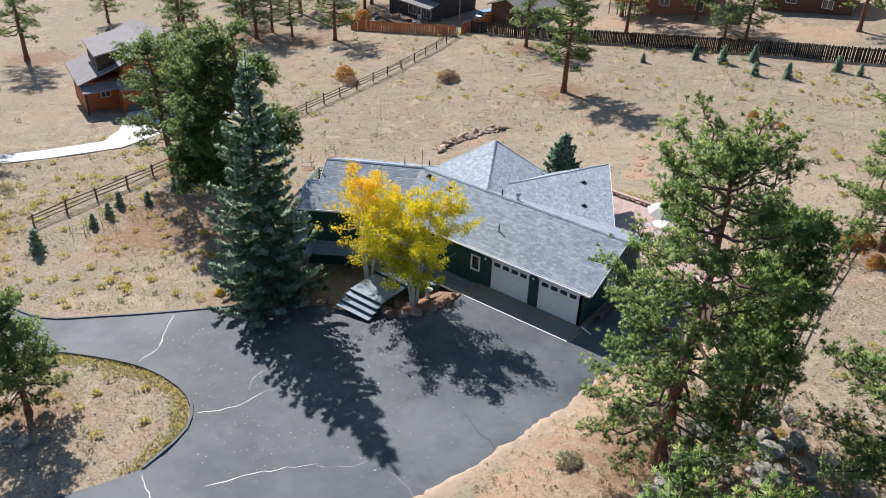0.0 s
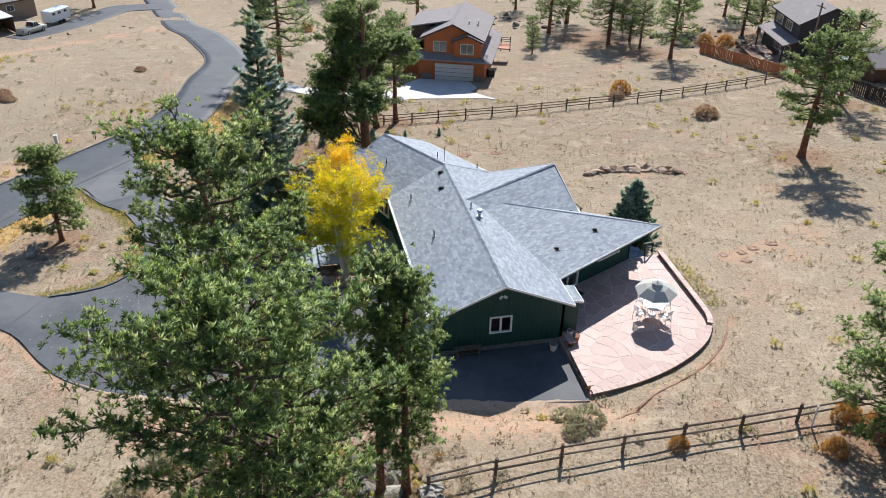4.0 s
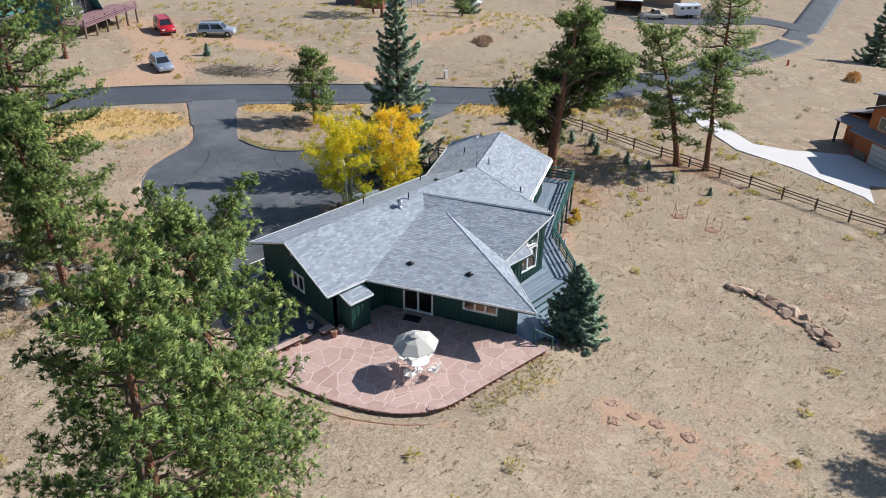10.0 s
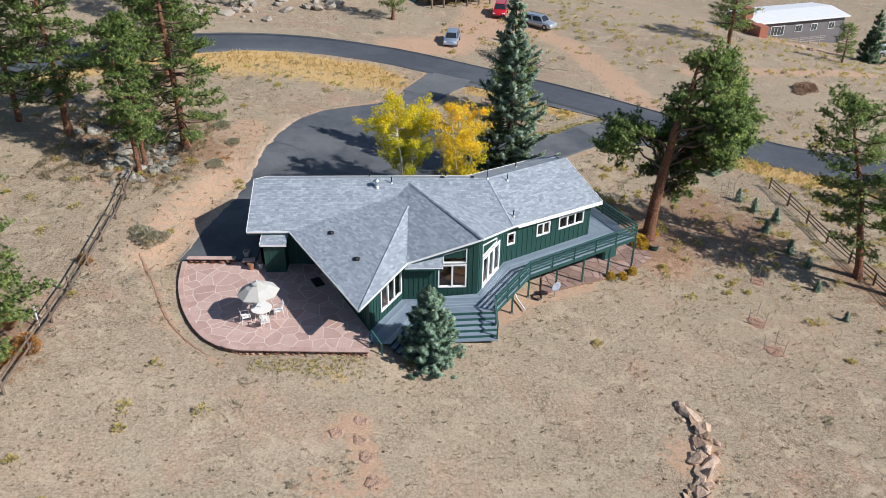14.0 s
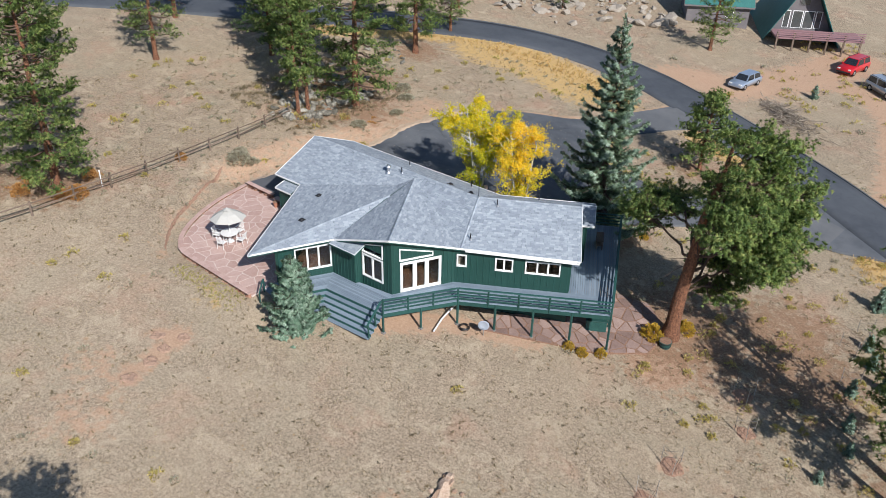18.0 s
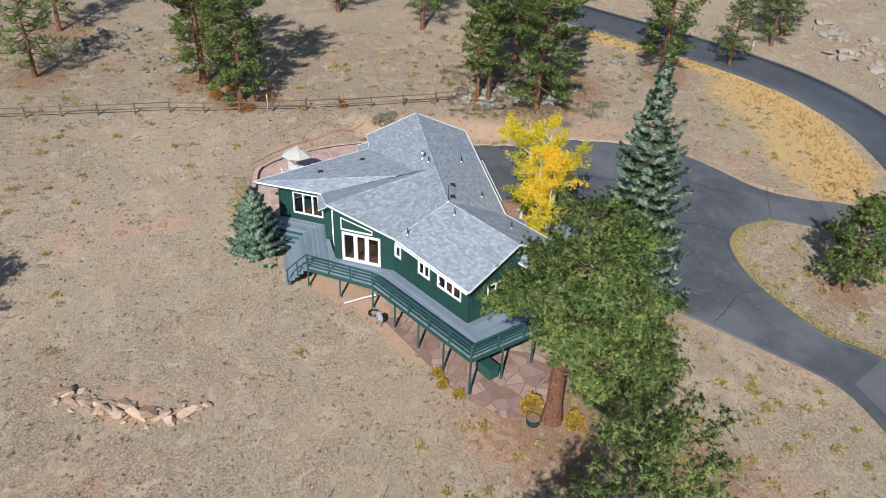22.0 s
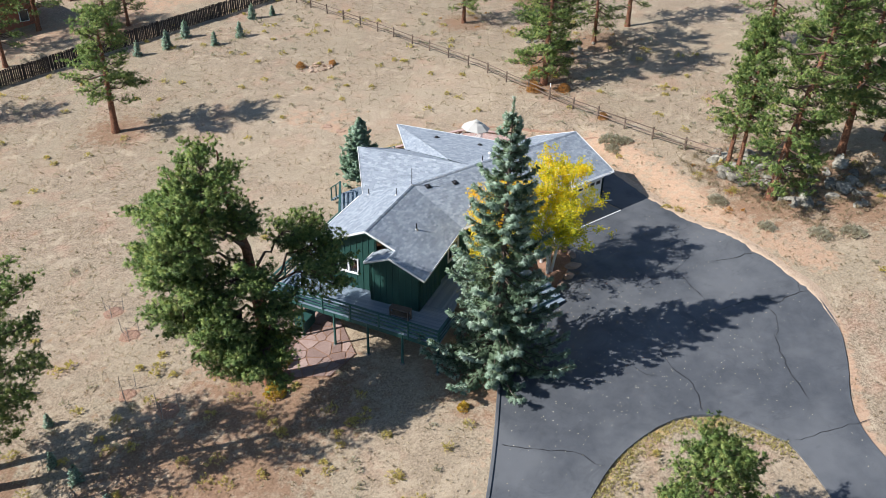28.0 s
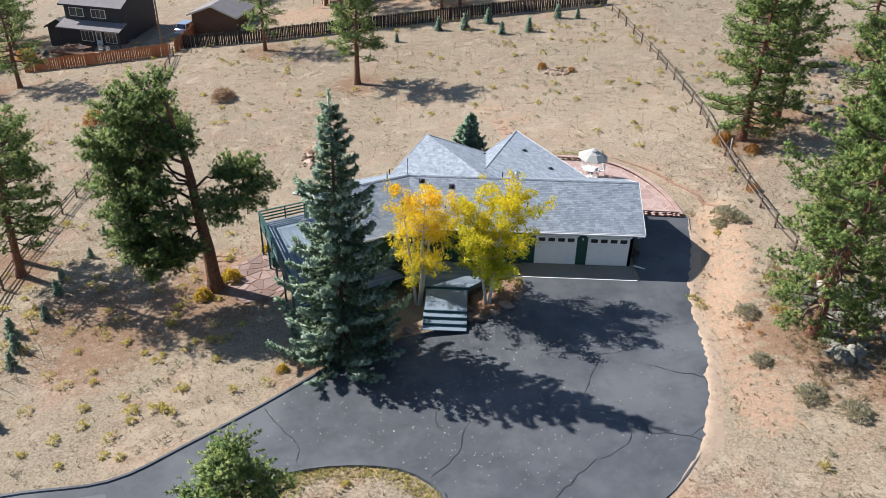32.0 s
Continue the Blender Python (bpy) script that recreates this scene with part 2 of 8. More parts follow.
def ground_material():
    m, n, L, p = nodes_of("dry_grass")
    co = n.new("ShaderNodeTexCoord").outputs["Object"]
    a = n.new("ShaderNodeAttribute")
    a.attribute_name = "cover"
    sep = n.new("ShaderNodeSeparateColor")
    L.new(a.outputs["Color"], sep.inputs[0])
    tuft, clump, patch, wide = tex_noise(n, L, co, 7.5, 5, 0.75, 0.3), tex_noise(n, L, co, 1.7, 5, 0.7), tex_noise(n, L, co, 0.24, 5, 0.65), tex_noise(n, L, co, 0.07, 3, 0.6)
    t = grass_tones
    fine = tex_noise(n, L, co, 22, 4, 0.8)
    col = ramp(n, L, mix(n, L, 0.45, tuft, fine), [(0.425, t["grey"]), (0.5, t["dry"]), (0.575, t["pale"])])
    col = mix(n, L, ramp(n, L, clump, [(0.5, (0, 0, 0)), (0.66, (0.42, 0.42, 0.42))]), col, (0.235, 0.192, 0.136))
    col = mix(n, L, ramp(n, L, patch, [(0.52, (0, 0, 0)), (0.64, (0.7, 0.7, 0.7))]), col, ramp(n, L, tuft, [(0.40, (0.27, 0.165, 0.11)), (0.60, (0.48, 0.325, 0.235))]))
    col = mix(n, L, ramp(n, L, tex_noise(n, L, co, 0.6, 6, 0.75, 0.8), [(0.52, (0, 0, 0)), (0.6, (0.75, 0.75, 0.75))]), col, ramp(n, L, fine, [(0.38, (0.29, 0.225, 0.15)), (0.62, (0.60, 0.505, 0.375))]))
    col = mix(n, L, ramp(n, L, tex_noise(n, L, co, 0.19, 6, 0.7, 0.5), [(0.48, (0, 0, 0)), (0.58, (0.7, 0.7, 0.7))]), col, ramp(n, L, tuft, [(0.38, (0.20, 0.165, 0.115)), (0.62, (0.42, 0.355, 0.255))]))
    col = mix(n, L, ramp(n, L, wide, [(0.45, (0, 0, 0)), (0.65, (0.4, 0.4, 0.4))]), col, (0.38, 0.305, 0.215))
    col = mix(n, L, a.outputs["Alpha"], col, ramp(n, L, mix(n, L, 0.5, tuft, fine), [(0.42, (0.36, 0.29, 0.205)), (0.58, (0.58, 0.475, 0.35))]))
    rough_edge = n.new("ShaderNodeMath")
    rough_edge.operation = "ADD"
    L.new(sep.outputs[0], rough_edge.inputs[0])
    spread = n.new("ShaderNodeMath")
    spread.operation = "MULTIPLY_ADD"
    spread.inputs[1].default_value, spread.inputs[2].default_value = 2.2, -1.1
    L.new(clump, spread.inputs[0])
    L.new(spread.outputs[0], rough_edge.inputs[1])
    soil = ramp(n, L, tuft, [(0.3, (0.37, 0.225, 0.145)), (0.7, (0.54, 0.375, 0.26))])
    col = mix(n, L, ramp(n, L, rough_edge.outputs[0], [(0.35, (0, 0, 0)), (0.7, (0.85, 0.85, 0.85))]), col, soil)
    gold_edge = n.new("ShaderNodeMath")
    gold_edge.operation = "ADD"
    L.new(sep.outputs[1], gold_edge.inputs[0])
    L.new(spread.outputs[0], gold_edge.inputs[1])
    gold = ramp(n, L, tuft, [(0.3, (0.46, 0.31, 0.13)), (0.7, t["gold"])])
    col = mix(n, L, ramp(n, L, gold_edge.outputs[0], [(0.3, (0, 0, 0)), (0.7, (0.9, 0.9, 0.9))]), col, gold)
    litter = ramp(n, L, tuft, [(0.3, (0.17, 0.10, 0.062)), (0.7, (0.33, 0.205, 0.13))])
    lit_edge = n.new("ShaderNodeMath")
    lit_edge.operation = "ADD"
    L.new(sep.outputs[2], lit_edge.inputs[0])
    L.new(spread.outputs[0], lit_edge.inputs[1])
    col = mix(n, L, ramp(n, L, lit_edge.outputs[0], [(0.3, (0, 0, 0)), (0.75, (0.85, 0.85, 0.85))]), col, litter)
    L.new(col, p.inputs["Base Color"])
    p.inputs["Roughness"].default_value, p.inputs["Specular IOR Level"].default_value = 0.95, 0.1
    bump(n, L, p, mix(n, L, 0.5, tuft, clump), 0.6, 0.12)
    return m


def blob(x, y, cx, cy, r):
    return np.clip(1.4 - np.hypot(x - cx, y - cy) / r, 0, 1)


def along(x, y, line, w):
    """1 on a plan line, falling to 0 at w metres from it."""
    best = np.full_like(x, 1e9)
    for (ax, ay), (bx, by) in zip(line, line[1:]):
        dx, dy = bx - ax, by - ay
        t = np.clip(((x - ax) * dx + (y - ay) * dy) / (dx * dx + dy * dy), 0, 1)
        best = np.minimum(best, np.hypot(x - ax - t * dx, y - ay - t * dy))
    return np.clip(1.5 - best / w, 0, 1)


def axis_steps(half, fine, far):
    s = list(np.arange(0, half, fine))
    d = fine
    while s[-1] < far:
        d *= 1.22
        s.append(s[-1] + d)
    return np.array([-v for v in s[:0:-1]] + s)


gx, gy = np.meshgrid(axis_steps(64, 0.62, 2600), axis_steps(72, 0.62, 2600), indexing="ij")
nx, ny = gx.shape
hz = land(gx, gy) + 0.0
rough = np.sin(gx * 0.9 + 1.3 * np.sin(gy * 0.53)) * np.sin(gy * 0.8 + 1.1 * np.sin(gx * 0.61)) * 0.035
hz = hz + rough
ground_me = bpy.data.meshes.new("ground")
ids = np.arange(nx * ny).reshape(nx, ny)
quads = np.stack([ids[:-1, :-1], ids[1:, :-1], ids[1:, 1:], ids[:-1, 1:]], -1).reshape(-1, 4)
ground_me.vertices.add(nx * ny)
ground_me.vertices.foreach_set("co", np.stack([gx, gy, hz], -1).astype(np.float32).ravel())
ground_me.loops.add(4 * len(quads))
ground_me.loops.foreach_set("vertex_index", quads.astype(np.int32).ravel())
ground_me.polygons.add(len(quads))
ground_me.polygons.foreach_set("loop_start", np.arange(0, 4 * len(quads), 4, dtype=np.int32))
ground_me.update(calc_edges=True)
ground_me.shade_smooth()
soil = np.maximum.reduce([
    along(gx, gy, [(20, -18), (20.6, -9), (22.6, -2), (23, 4)], 1.8) * 0.65, blob(gx, gy, 28, -11, 5.5) * 0.55, along(gx, gy, DRIVE_EAST, 0.5) * 0.75,
    along(gx, gy, [(25.3, 0.2), (24.3, 3.6), (22.8, 6.1), (21.5, 7.8), (20.3, 10.2), (19.0, 12.3), (17.6, 13.9), (16.3, 14.5)], 0.5) * 0.5,
    blob(gx, gy, 7.8, 22.6, 1.0), blob(gx, gy, 8.3, 20.6, 0.9), along(gx, gy, [(9.8, 19.3), (8.6, 18.6), (8.5, 19.9), (8.1, 21.0), (7.8, 22.6)], 0.5), blob(gx, gy, 9.0, 18.9, 1.2) * 0.7, blob(gx, gy, -8.6, 19.6, 2.2) * 0.7,
    blob(gx, gy, 7, 26, 2.5) * 0.55, blob(gx, gy, 10, 23.4, 2.2) * 0.5,
    blob(gx, gy, -17, 6.4, 0.8), blob(gx, gy, -17, 9.5, 0.8), blob(gx, gy, -19.2, 1.2, 0.7), blob(gx, gy, -17.9, -1.7, 0.7),
    blob(gx, gy, -13.2, -0.5, 2.6) * 0.9, along(gx, gy, [(-6, 3.4), (-1, 6), (1.6, 9.2)], 1.1) * 0.8,
    along(gx, gy, [(-4.5, -14), (-9, -18), (-12, -20.4)], 0.5) * 0.4,
    along(gx, gy, [(7, -46), (2, -47.5), (-2.5, -55), (-6, -69)], 3.4), along(gx, gy, [(-3, -57), (-10, -58), (-14.5, -52), (-17.6, -41.4), (-19, -33)], 2.2) * 0.9,
    along(gx, gy, [(-48, -72), (-67.3, -63.2), (-76.5, -49.7), (-85.4, -40.4), (-97.5, -30.1)], 1.9) * 0.9,
    along(gx, gy, [(-55, -52), (-42, -46), (-28, -44)], 1.5) * 0.9,
    along(gx, gy, [(-20, 62), (-5, 64), (12, 66)], 4.0) * 0.6])
gold = np.maximum.reduce([
    along(gx, gy, [(40, -24), (30, -34.5), (20, -36.8), (11, -36), (8.5, -33.5)], 2.3),
    along(gx, gy, [(11, -33), (18, -34), (26, -33)], 3.2) * 0.8,
    along(gx, gy, [(-5, -31.8), (-10, -28.8), (-1, -33.0)], 1.4) * 0.9, along(gx, gy, [(-20, -22.5), (-30, -17), (-40, -14.2)], 1.6) * 0.85,
    along(gx, gy, ISLAND[1:8], 0.5) * 0.4, blob(gx, gy, 10.5, 15.2, 1.6) * 0.3])
attr = ground_me.color_attributes.new("cover", "FLOAT_COLOR", "POINT")
LITTER = [(24.4, -12, 4.5), (26.5, -7.5, 3), (28.3, 15, 3.5), (32.5, 19.3, 4), (-12.8, -4.3, 6.0), (-17.5, -9, 5), (-27.7, -0.5, 3), (-29.2, 1.8, 3), (-7.5, 35.4, 3.5), (-3, -11.5, 3.6),
          (-3.9, -26.6, 2.4), (29.6, -27, 3.2), (33.6, 34.3, 3.5), (30.5, -13, 4), (-20, -6, 5), (28, -17, 4), (6.5, -7.5, 1.8), (-21, 49, 3.5), (40, 19, 4), (45.7, 34.7, 4), (-56, 43, 6), (-68, 40, 9), (-83, 16, 6), (-62, 60, 9), (2, 60, 4)]
# thinner, browner grass on the western slope and the upper meadow
THIN = [(-26, -1, 13, 0.22), (26, -58, 14, 0.3), (-14, 20, 9, 0.16), (-52, 34, 22, 0.24), (-12, 46, 16, 0.18)]
needles = np.maximum.reduce([blob(gx, gy, *b) * 0.8 for b in LITTER] + [blob(gx, gy, x, y, r) * q for x, y, r, q in THIN])
# short pale grass on the mown ground behind the house
pale = np.maximum.reduce([blob(gx, gy, x, y, r) * q for x, y, r, q in ((-3, 10, 11, 0.18), (9, 22, 11, 0.3), (20, 20, 8, 0.4), (4, 17, 9, 0.22))])
cover = np.stack([soil, gold, needles, pale], -1)
attr.data.foreach_set("color", cover.astype(np.float32).ravel())
ground_me.materials.append(ground_material())
tagged(new("ground", ground_me), "sloping meadow of dry tan autumn grass with bare reddish soil", "ground", kind="structure")


# ---- asphalt ----
def asphalt(name, base, streak, patch):
    m, n, L, p = nodes_of(name)
    co = n.new("ShaderNodeTexCoord").outputs["Object"]
    fine, mid, wide = tex_noise(n, L, co, 28, 4, 0.8), tex_noise(n, L, co, 1.1, 6, 0.7, 0.6), tex_noise(n, L, co, 0.16, 4, 0.6)
    col = ramp(n, L, mix(n, L, 0.6, fine, mid), [(0.3, base), (0.62, streak), (0.8, patch)])
    col = mix(n, L, ramp(n, L, wide, [(0.45, (0, 0, 0)), (0.62, (0.6, 0.6, 0.6))]), col, patch)
    col = mix(n, L, ramp(n, L, tex_noise(n, L, co, 0.5, 6, 0.75, 1.2), [(0.55, (0, 0, 0)), (0.68, (0.5, 0.5, 0.5))]), col, base)
    L.new(col, p.inputs["Base Color"])
    p.inputs["Roughness"].default_value, p.inputs["Specular IOR Level"].default_value = 0.7, 0.34
    bump(n, L, p, fine, 0.4, 0.01)
    return m


asphalt_drive = asphalt("drive_asphalt", (0.054, 0.06, 0.068), (0.092, 0.10, 0.112), (0.155, 0.162, 0.17))
asphalt_road = asphalt("road_asphalt", (0.05, 0.056, 0.066), (0.076, 0.084, 0.096), (0.1, 0.109, 0.12))


def sheet(name, outline, lift, mat, holes=(), step=1.0, sag=None):
    """A paved surface that follows the land, with a turned-down edge."""
    from mathutils.geometry import delaunay_2d_cdt
    verts, edges = [], []
    for ring in (outline, *holes):
        k = len(verts)
        verts += [Vector(p) for p in ring]
        edges += [(k + i, k + (i + 1) % len(ring)) for i in range(len(ring))]
    xs, ys = [p[0] for p in outline], [p[1] for p in outline]
    x = min(xs)
    while x < max(xs):
        y = min(ys)
        while y < max(ys):
            if inside(x, y, outline) and not any(inside(x, y, h) for h in holes):
                verts.append(Vector((x + 0.01, y + 0.01)))
            y += step
        x += step
    v, e, t, *_ = delaunay_2d_cdt(verts, edges, [], 0, 1e-4)
    keep = []
    for f in t:
        cx, cy = sum(v[i].x for i in f) / 3, sum(v[i].y for i in f) / 3
        if inside(cx, cy, outline) and not any(inside(cx, cy, h) for h in holes):
            keep.append(f)
    height = sag or (lambda x, y: gz(x, y) + lift)
    bm = bmesh.new()
    vs = [bm.verts.new((q.x, q.y, height(q.x, q.y))) for q in v]
    for f in keep:
        a = bm.faces.new([vs[i] for i in f])
    bmesh.ops.delete(bm, geom=[q for q in bm.verts if not q.link_faces], context="VERTS")
    rim = [q for q in bm.edges if len(q.link_faces) == 1]
    r = bmesh.ops.extrude_edge_only(bm, edges=rim)
    for q in r["geom"]:
        if isinstance(q, bmesh.types.BMVert):
            q.co.z -= 0.25
    bmesh.ops.recalc_face_normals(bm, faces=bm.faces[:])
    me = bpy.data.meshes.new(name)
    bm.to_mesh(me)
    bm.free()
    me.materials.append(mat)
    return new(name, me)


def ribbon(name, line, width, lift, mat, across=6):
    pts = smooth_line(line, 1.6)
    verts, faces = [], []
    for i, p in enumerate(pts):
        a, b = Vector(pts[max(i - 1, 0)]), Vector(pts[min(i + 1, len(pts) - 1)])
        d = (b - a).normalized()
        for j in range(across + 3):
            s = max(-1, min(1, (j - 1) / (across / 2) - 1)) * width / 2
            x, y = p[0] - d.y * s, p[1] + d.x * s
            verts.append((x, y, gz(x, y) + lift - (0.3 if j in (0, across + 2) else 0)))
    k = across + 3
    faces = [(i * k + j, i * k + j + 1, (i + 1) * k + j + 1, (i + 1) * k + j) for i in range(len(pts) - 1) for j in range(k - 1)]
    faces = [f[::-1] for f in faces]
    return new(name, mesh_of(name, verts, faces, mat, True))


road = ribbon("road", ROAD, 5.6, 0.085, asphalt_road)
tagged(road, "curving grey asphalt road", "road", kind="structure")
CABIN_DRIVE = [(-37.0, 13.9), (-36.0, 15.2), (-40.6, 12.9), (-42.4, 14.2), (-45.4, 14.0), (-48.1, 8.0), (-45.5, 5.6), (-43.0, 3.6), (-41.0, 0.4), (-43.5, -5), (-48.0, -12.5), (-45.6, -13.6), (-40.6, -5.5), (-37.6, 0.4), (-38.2, 6.4)]
outline = smooth_line(DRIVE_EAST, 0.9) + [(16.2, 3.7), (16.2, -5.2), (8.6, -5.2), (8.6, -7.4), (5.2, -9.0), (1.2, -10.2)] + smooth_line(DRIVE_WEST, 0.9) + [(-13, -30.5), (-3, -36.4)]
drive = sheet("driveway", outline, 0.08, asphalt_drive, [smooth_line(ISLAND, 0.8, True)], 0.8)
def beside(line, off):
    out = []
    for i, p in enumerate(line):
        d = (Vector(line[min(i + 1, len(line) - 1)]) - Vector(line[max(i - 1, 0)])).normalized()
        out.append((p[0] - d.y * off, p[1] + d.x * off))
    return out


far_edge = beside(smooth_line(ROAD, 1.6), 2.85)
for side, owner in ((smooth_line(DRIVE_WEST, 0.9), drive), (smooth_line(ISLAND[:8], 0.9), drive), (far_edge[:int(len(far_edge) * 0.8)], road)):
    verts, faces = [], []
    for i, p in enumerate(side):
        a, b = Vector(side[max(i - 1, 0)]), Vector(side[min(i + 1, len(side) - 1)])
        d = (b - a).normalized()
        for s, h in ((-0.11, 0.02), (-0.07, 0.16), (0.07, 0.16), (0.11, 0.02)):
            x, y = p[0] - d.y * s, p[1] + d.x * s
            verts.append((x, y, gz(x, y) + h))
    faces = [(i * 4 + j, i * 4 + j + 1, i * 4 + j + 5, i * 4 + j + 4) for i in range(len(side) - 1) for j in range(3)]
    child("kerb", mesh_of("kerb", verts, faces, asphalt_drive), owner, "low rolled asphalt kerb")
pale_asphalt = asphalt("pale_asphalt", (0.098, 0.103, 0.109), (0.13, 0.135, 0.14), (0.165, 0.168, 0.17))
for shape in ([(3.4, -37.4), (5.2, -34.6), (6.8, -31.0), (3.1, -30.0), (0.3, -33.9), (-0.6, -36.0)], [(-16.8, -25.9), (-13.6, -26.6), (-10.6, -24.9), (-12.2, -22.1), (-16.5, -22.8)]):
    sheet_part = sheet("apron_patch", shape, 0.0875, pale_asphalt, (), 0.8)
    sheet_part.parent = drive
    tagged(sheet_part, "paler patch of older asphalt where the drive meets the road")
# pale sand washed over the drive's open edge
rim = smooth_line(DRIVE_EAST[4:], 0.28)
rims = random.Random(5)
inner, verts = 0.35, []
for i in range(len(rim)):
    near_end = min(1, i / 14, (len(rim) - i) / 14)
    inner += 0.25 * (0.24 - inner) + rims.uniform(-0.11, 0.11)
    d = (Vector(rim[min(i + 1, len(rim) - 1)]) - Vector(rim[max(i - 1, 0)])).normalized()
    for off, h in ((-0.15 - 0.6 * near_end, -0.03), (-0.1 - 0.2 * near_end, 0.06), (0.0, 0.11 * near_end), (max(0.02, inner * 0.6) * near_end, 0.098), (max(0.05, inner + rims.uniform(-0.08, 0.08)) * near_end, 0.074)):
        x, y = rim[i][0] - d.y * off, rim[i][1] + d.x * off
        verts.append((x, y, gz(x, y) + h))
faces = [(i * 5 + j, (i + 1) * 5 + j, (i + 1) * 5 + j + 1, i * 5 + j + 1) for i in range(len(rim) - 1) for j in range(4)]
sand = surface("washed_sand", (0.36, 0.255, 0.175), (0.60, 0.46, 0.335), 2.5, 0.95, fine=20, relief=0.6, depth=0.04)
tagged(new("sand_fringe", mesh_of("sand_fringe", verts, [f[::-1] for f in faces], sand, True)), "pale sandy soil washed over the ragged driveway edge", "sand", kind="stuff")
tagged(drive, "worn dark asphalt driveway with patched cracks", "driveway", kind="structure")


# ---- materials of the house ----
siding = surface("green_siding", (0.0125, 0.05, 0.041), (0.018, 0.07, 0.057), 1.5, 0.6, fine=25, relief=0.15)
siding_trim = surface("green_trim", (0.014, 0.058, 0.047), (0.021, 0.082, 0.067), 3, 0.55, fine=30, relief=0.15)
rail_green = surface("rail_green", (0.016, 0.062, 0.055), (0.03, 0.105, 0.092), 2.5, 0.55, fine=30, relief=0.15, piece=0.2)
white_paint = surface("white_paint", (0.74, 0.75, 0.75), (0.84, 0.84, 0.82), 3, 0.5, fine=40, relief=0.1)
deck_paint = surface("deck_paint", (0.17, 0.22, 0.275), (0.25, 0.31, 0.37), 1.2, 0.6, fine=30, relief=0.2, piece=0.25)
concrete = surface("concrete", (0.20, 0.185, 0.165), (0.29, 0.27, 0.245), 0.8, 0.85, fine=30, relief=0.3)
pale_concrete = surface("pale_concrete", (0.52, 0.50, 0.48), (0.66, 0.65, 0.63), 0.5, 0.85, fine=30, relief=0.3)
foundation = surface("foundation", (0.15, 0.14, 0.13), (0.24, 0.22, 0.20), 2, 0.9, fine=30, relief=0.4)
dark_metal = surface("dark_metal", (0.02, 0.02, 0.022), (0.045, 0.045, 0.05), 6, 0.45, 0.4, relief=0.1)
bright_metal = surface("bright_metal", (0.45, 0.46, 0.48), (0.6, 0.61, 0.62), 6, 0.35, 0.9, relief=0.1)
wood_floor = surface("wood_floor", (0.05, 0.023, 0.011), (0.09, 0.042, 0.02), 3, 0.4, fine=20, relief=0.1)
plaster = surface("plaster", (0.20, 0.165, 0.13), (0.27, 0.23, 0.19), 2, 0.9, fine=30, relief=0.1)
dark_curtain = surface("dark_curtain", (0.05, 0.012, 0.015), (0.09, 0.02, 0.025), 4, 0.9, relief=0.2)


def glass():
    m, n, L, p = nodes_of("window_glass")
    p.inputs["Base Color"].default_value = (0.9, 0.95, 0.95, 1)
    p.inputs["Roughness"].default_value, p.inputs["IOR"].default_value = 0.02, 1.45
    p.inputs["Transmission Weight"].default_value = 1.0
    return m


pane_glass = glass()


def shingle_material(name="grey_shingle", single=False):
    m, n, L, p = nodes_of(name)
    co = n.new("ShaderNodeTexCoord").outputs["Object"]
    r = n.new("ShaderNodeObjectInfo").outputs["Random"] if single else n.new("ShaderNodeNewGeometry").outputs["Random Per Island"]
    grain, cloud = tex_noise(n, L, co, 45, 3, 0.8), tex_noise(n, L, co, 1.3, 5, 0.7)
    col = ramp(n, L, r, [(0.0, (0.235, 0.272, 0.312)), (0.3, (0.285, 0.324, 0.366)), (0.7, (0.322, 0.363, 0.404)), (1.0, (0.39, 0.432, 0.472))])
    col = mix(n, L, 0.35, col, ramp(n, L, grain, [(0.3, (0.10, 0.10, 0.11)), (0.7, (0.8, 0.8, 0.8))]), "SOFT_LIGHT")
    col = mix(n, L, 0.2, col, ramp(n, L, cloud, [(0.35, (0.2, 0.2, 0.2)), (0.65, (0.75, 0.75, 0.75))]), "SOFT_LIGHT")
    L.new(col, p.inputs["Base Color"])
    p.inputs["Roughness"].default_value, p.inputs["Specular IOR Level"].default_value = 0.8, 0.35
    bump(n, L, p, grain, 0.5, 0.01)
    return m


shingles_mat = shingle_material()
single_shingle = shingle_material("single_shingle", True)
house = thing("house", "single-storey green board-and-batten house with a grey shingle roof and white trim", "house")

# ---- roof: faces by their corners ----
WU, WN = Vector((-0.8746, -0.4848)), Vector((-0.4848, 0.8746))
JX, JY, RZ, SL = 0.8, 0.37, 4.36, 0.427


def wing(u, n, z=None):
    """A place on the west wing: u along its ridge, n across it towards the meadow."""
    p = Vector((JX, JY)) + WU * u + WN * n
    return (p.x, p.y, RZ - SL * abs(n) if z is None else z)


J = (JX, JY, RZ)
EAST, SE, NE = (16.42, JY, RZ), (16.42, 4.43, RZ - SL * 4.06), (16.42, -3.7, RZ - SL * 4.07)
V, M0, M1, T = (-0.67, 4.06, 2.68), (6.03, 0.72, 4.22), (1.66, 8.15, 4.13), (6.84, 1.72, 3.785)
Q, P0, P1, R = (13.72, 4.43, 2.625), (6.15, 3.17, 3.76), (8.82, 13.18, 2.58), (6.2, 8.42, 2.66)
W0, WS, NV = wing(6.75, 0), wing(6.95, 4.0), (1.83, -3.7, 2.62)
WNB, WNC, WND = wing(6.75, -2.0), wing(7.7, -2.0), wing(7.7, -4.25)

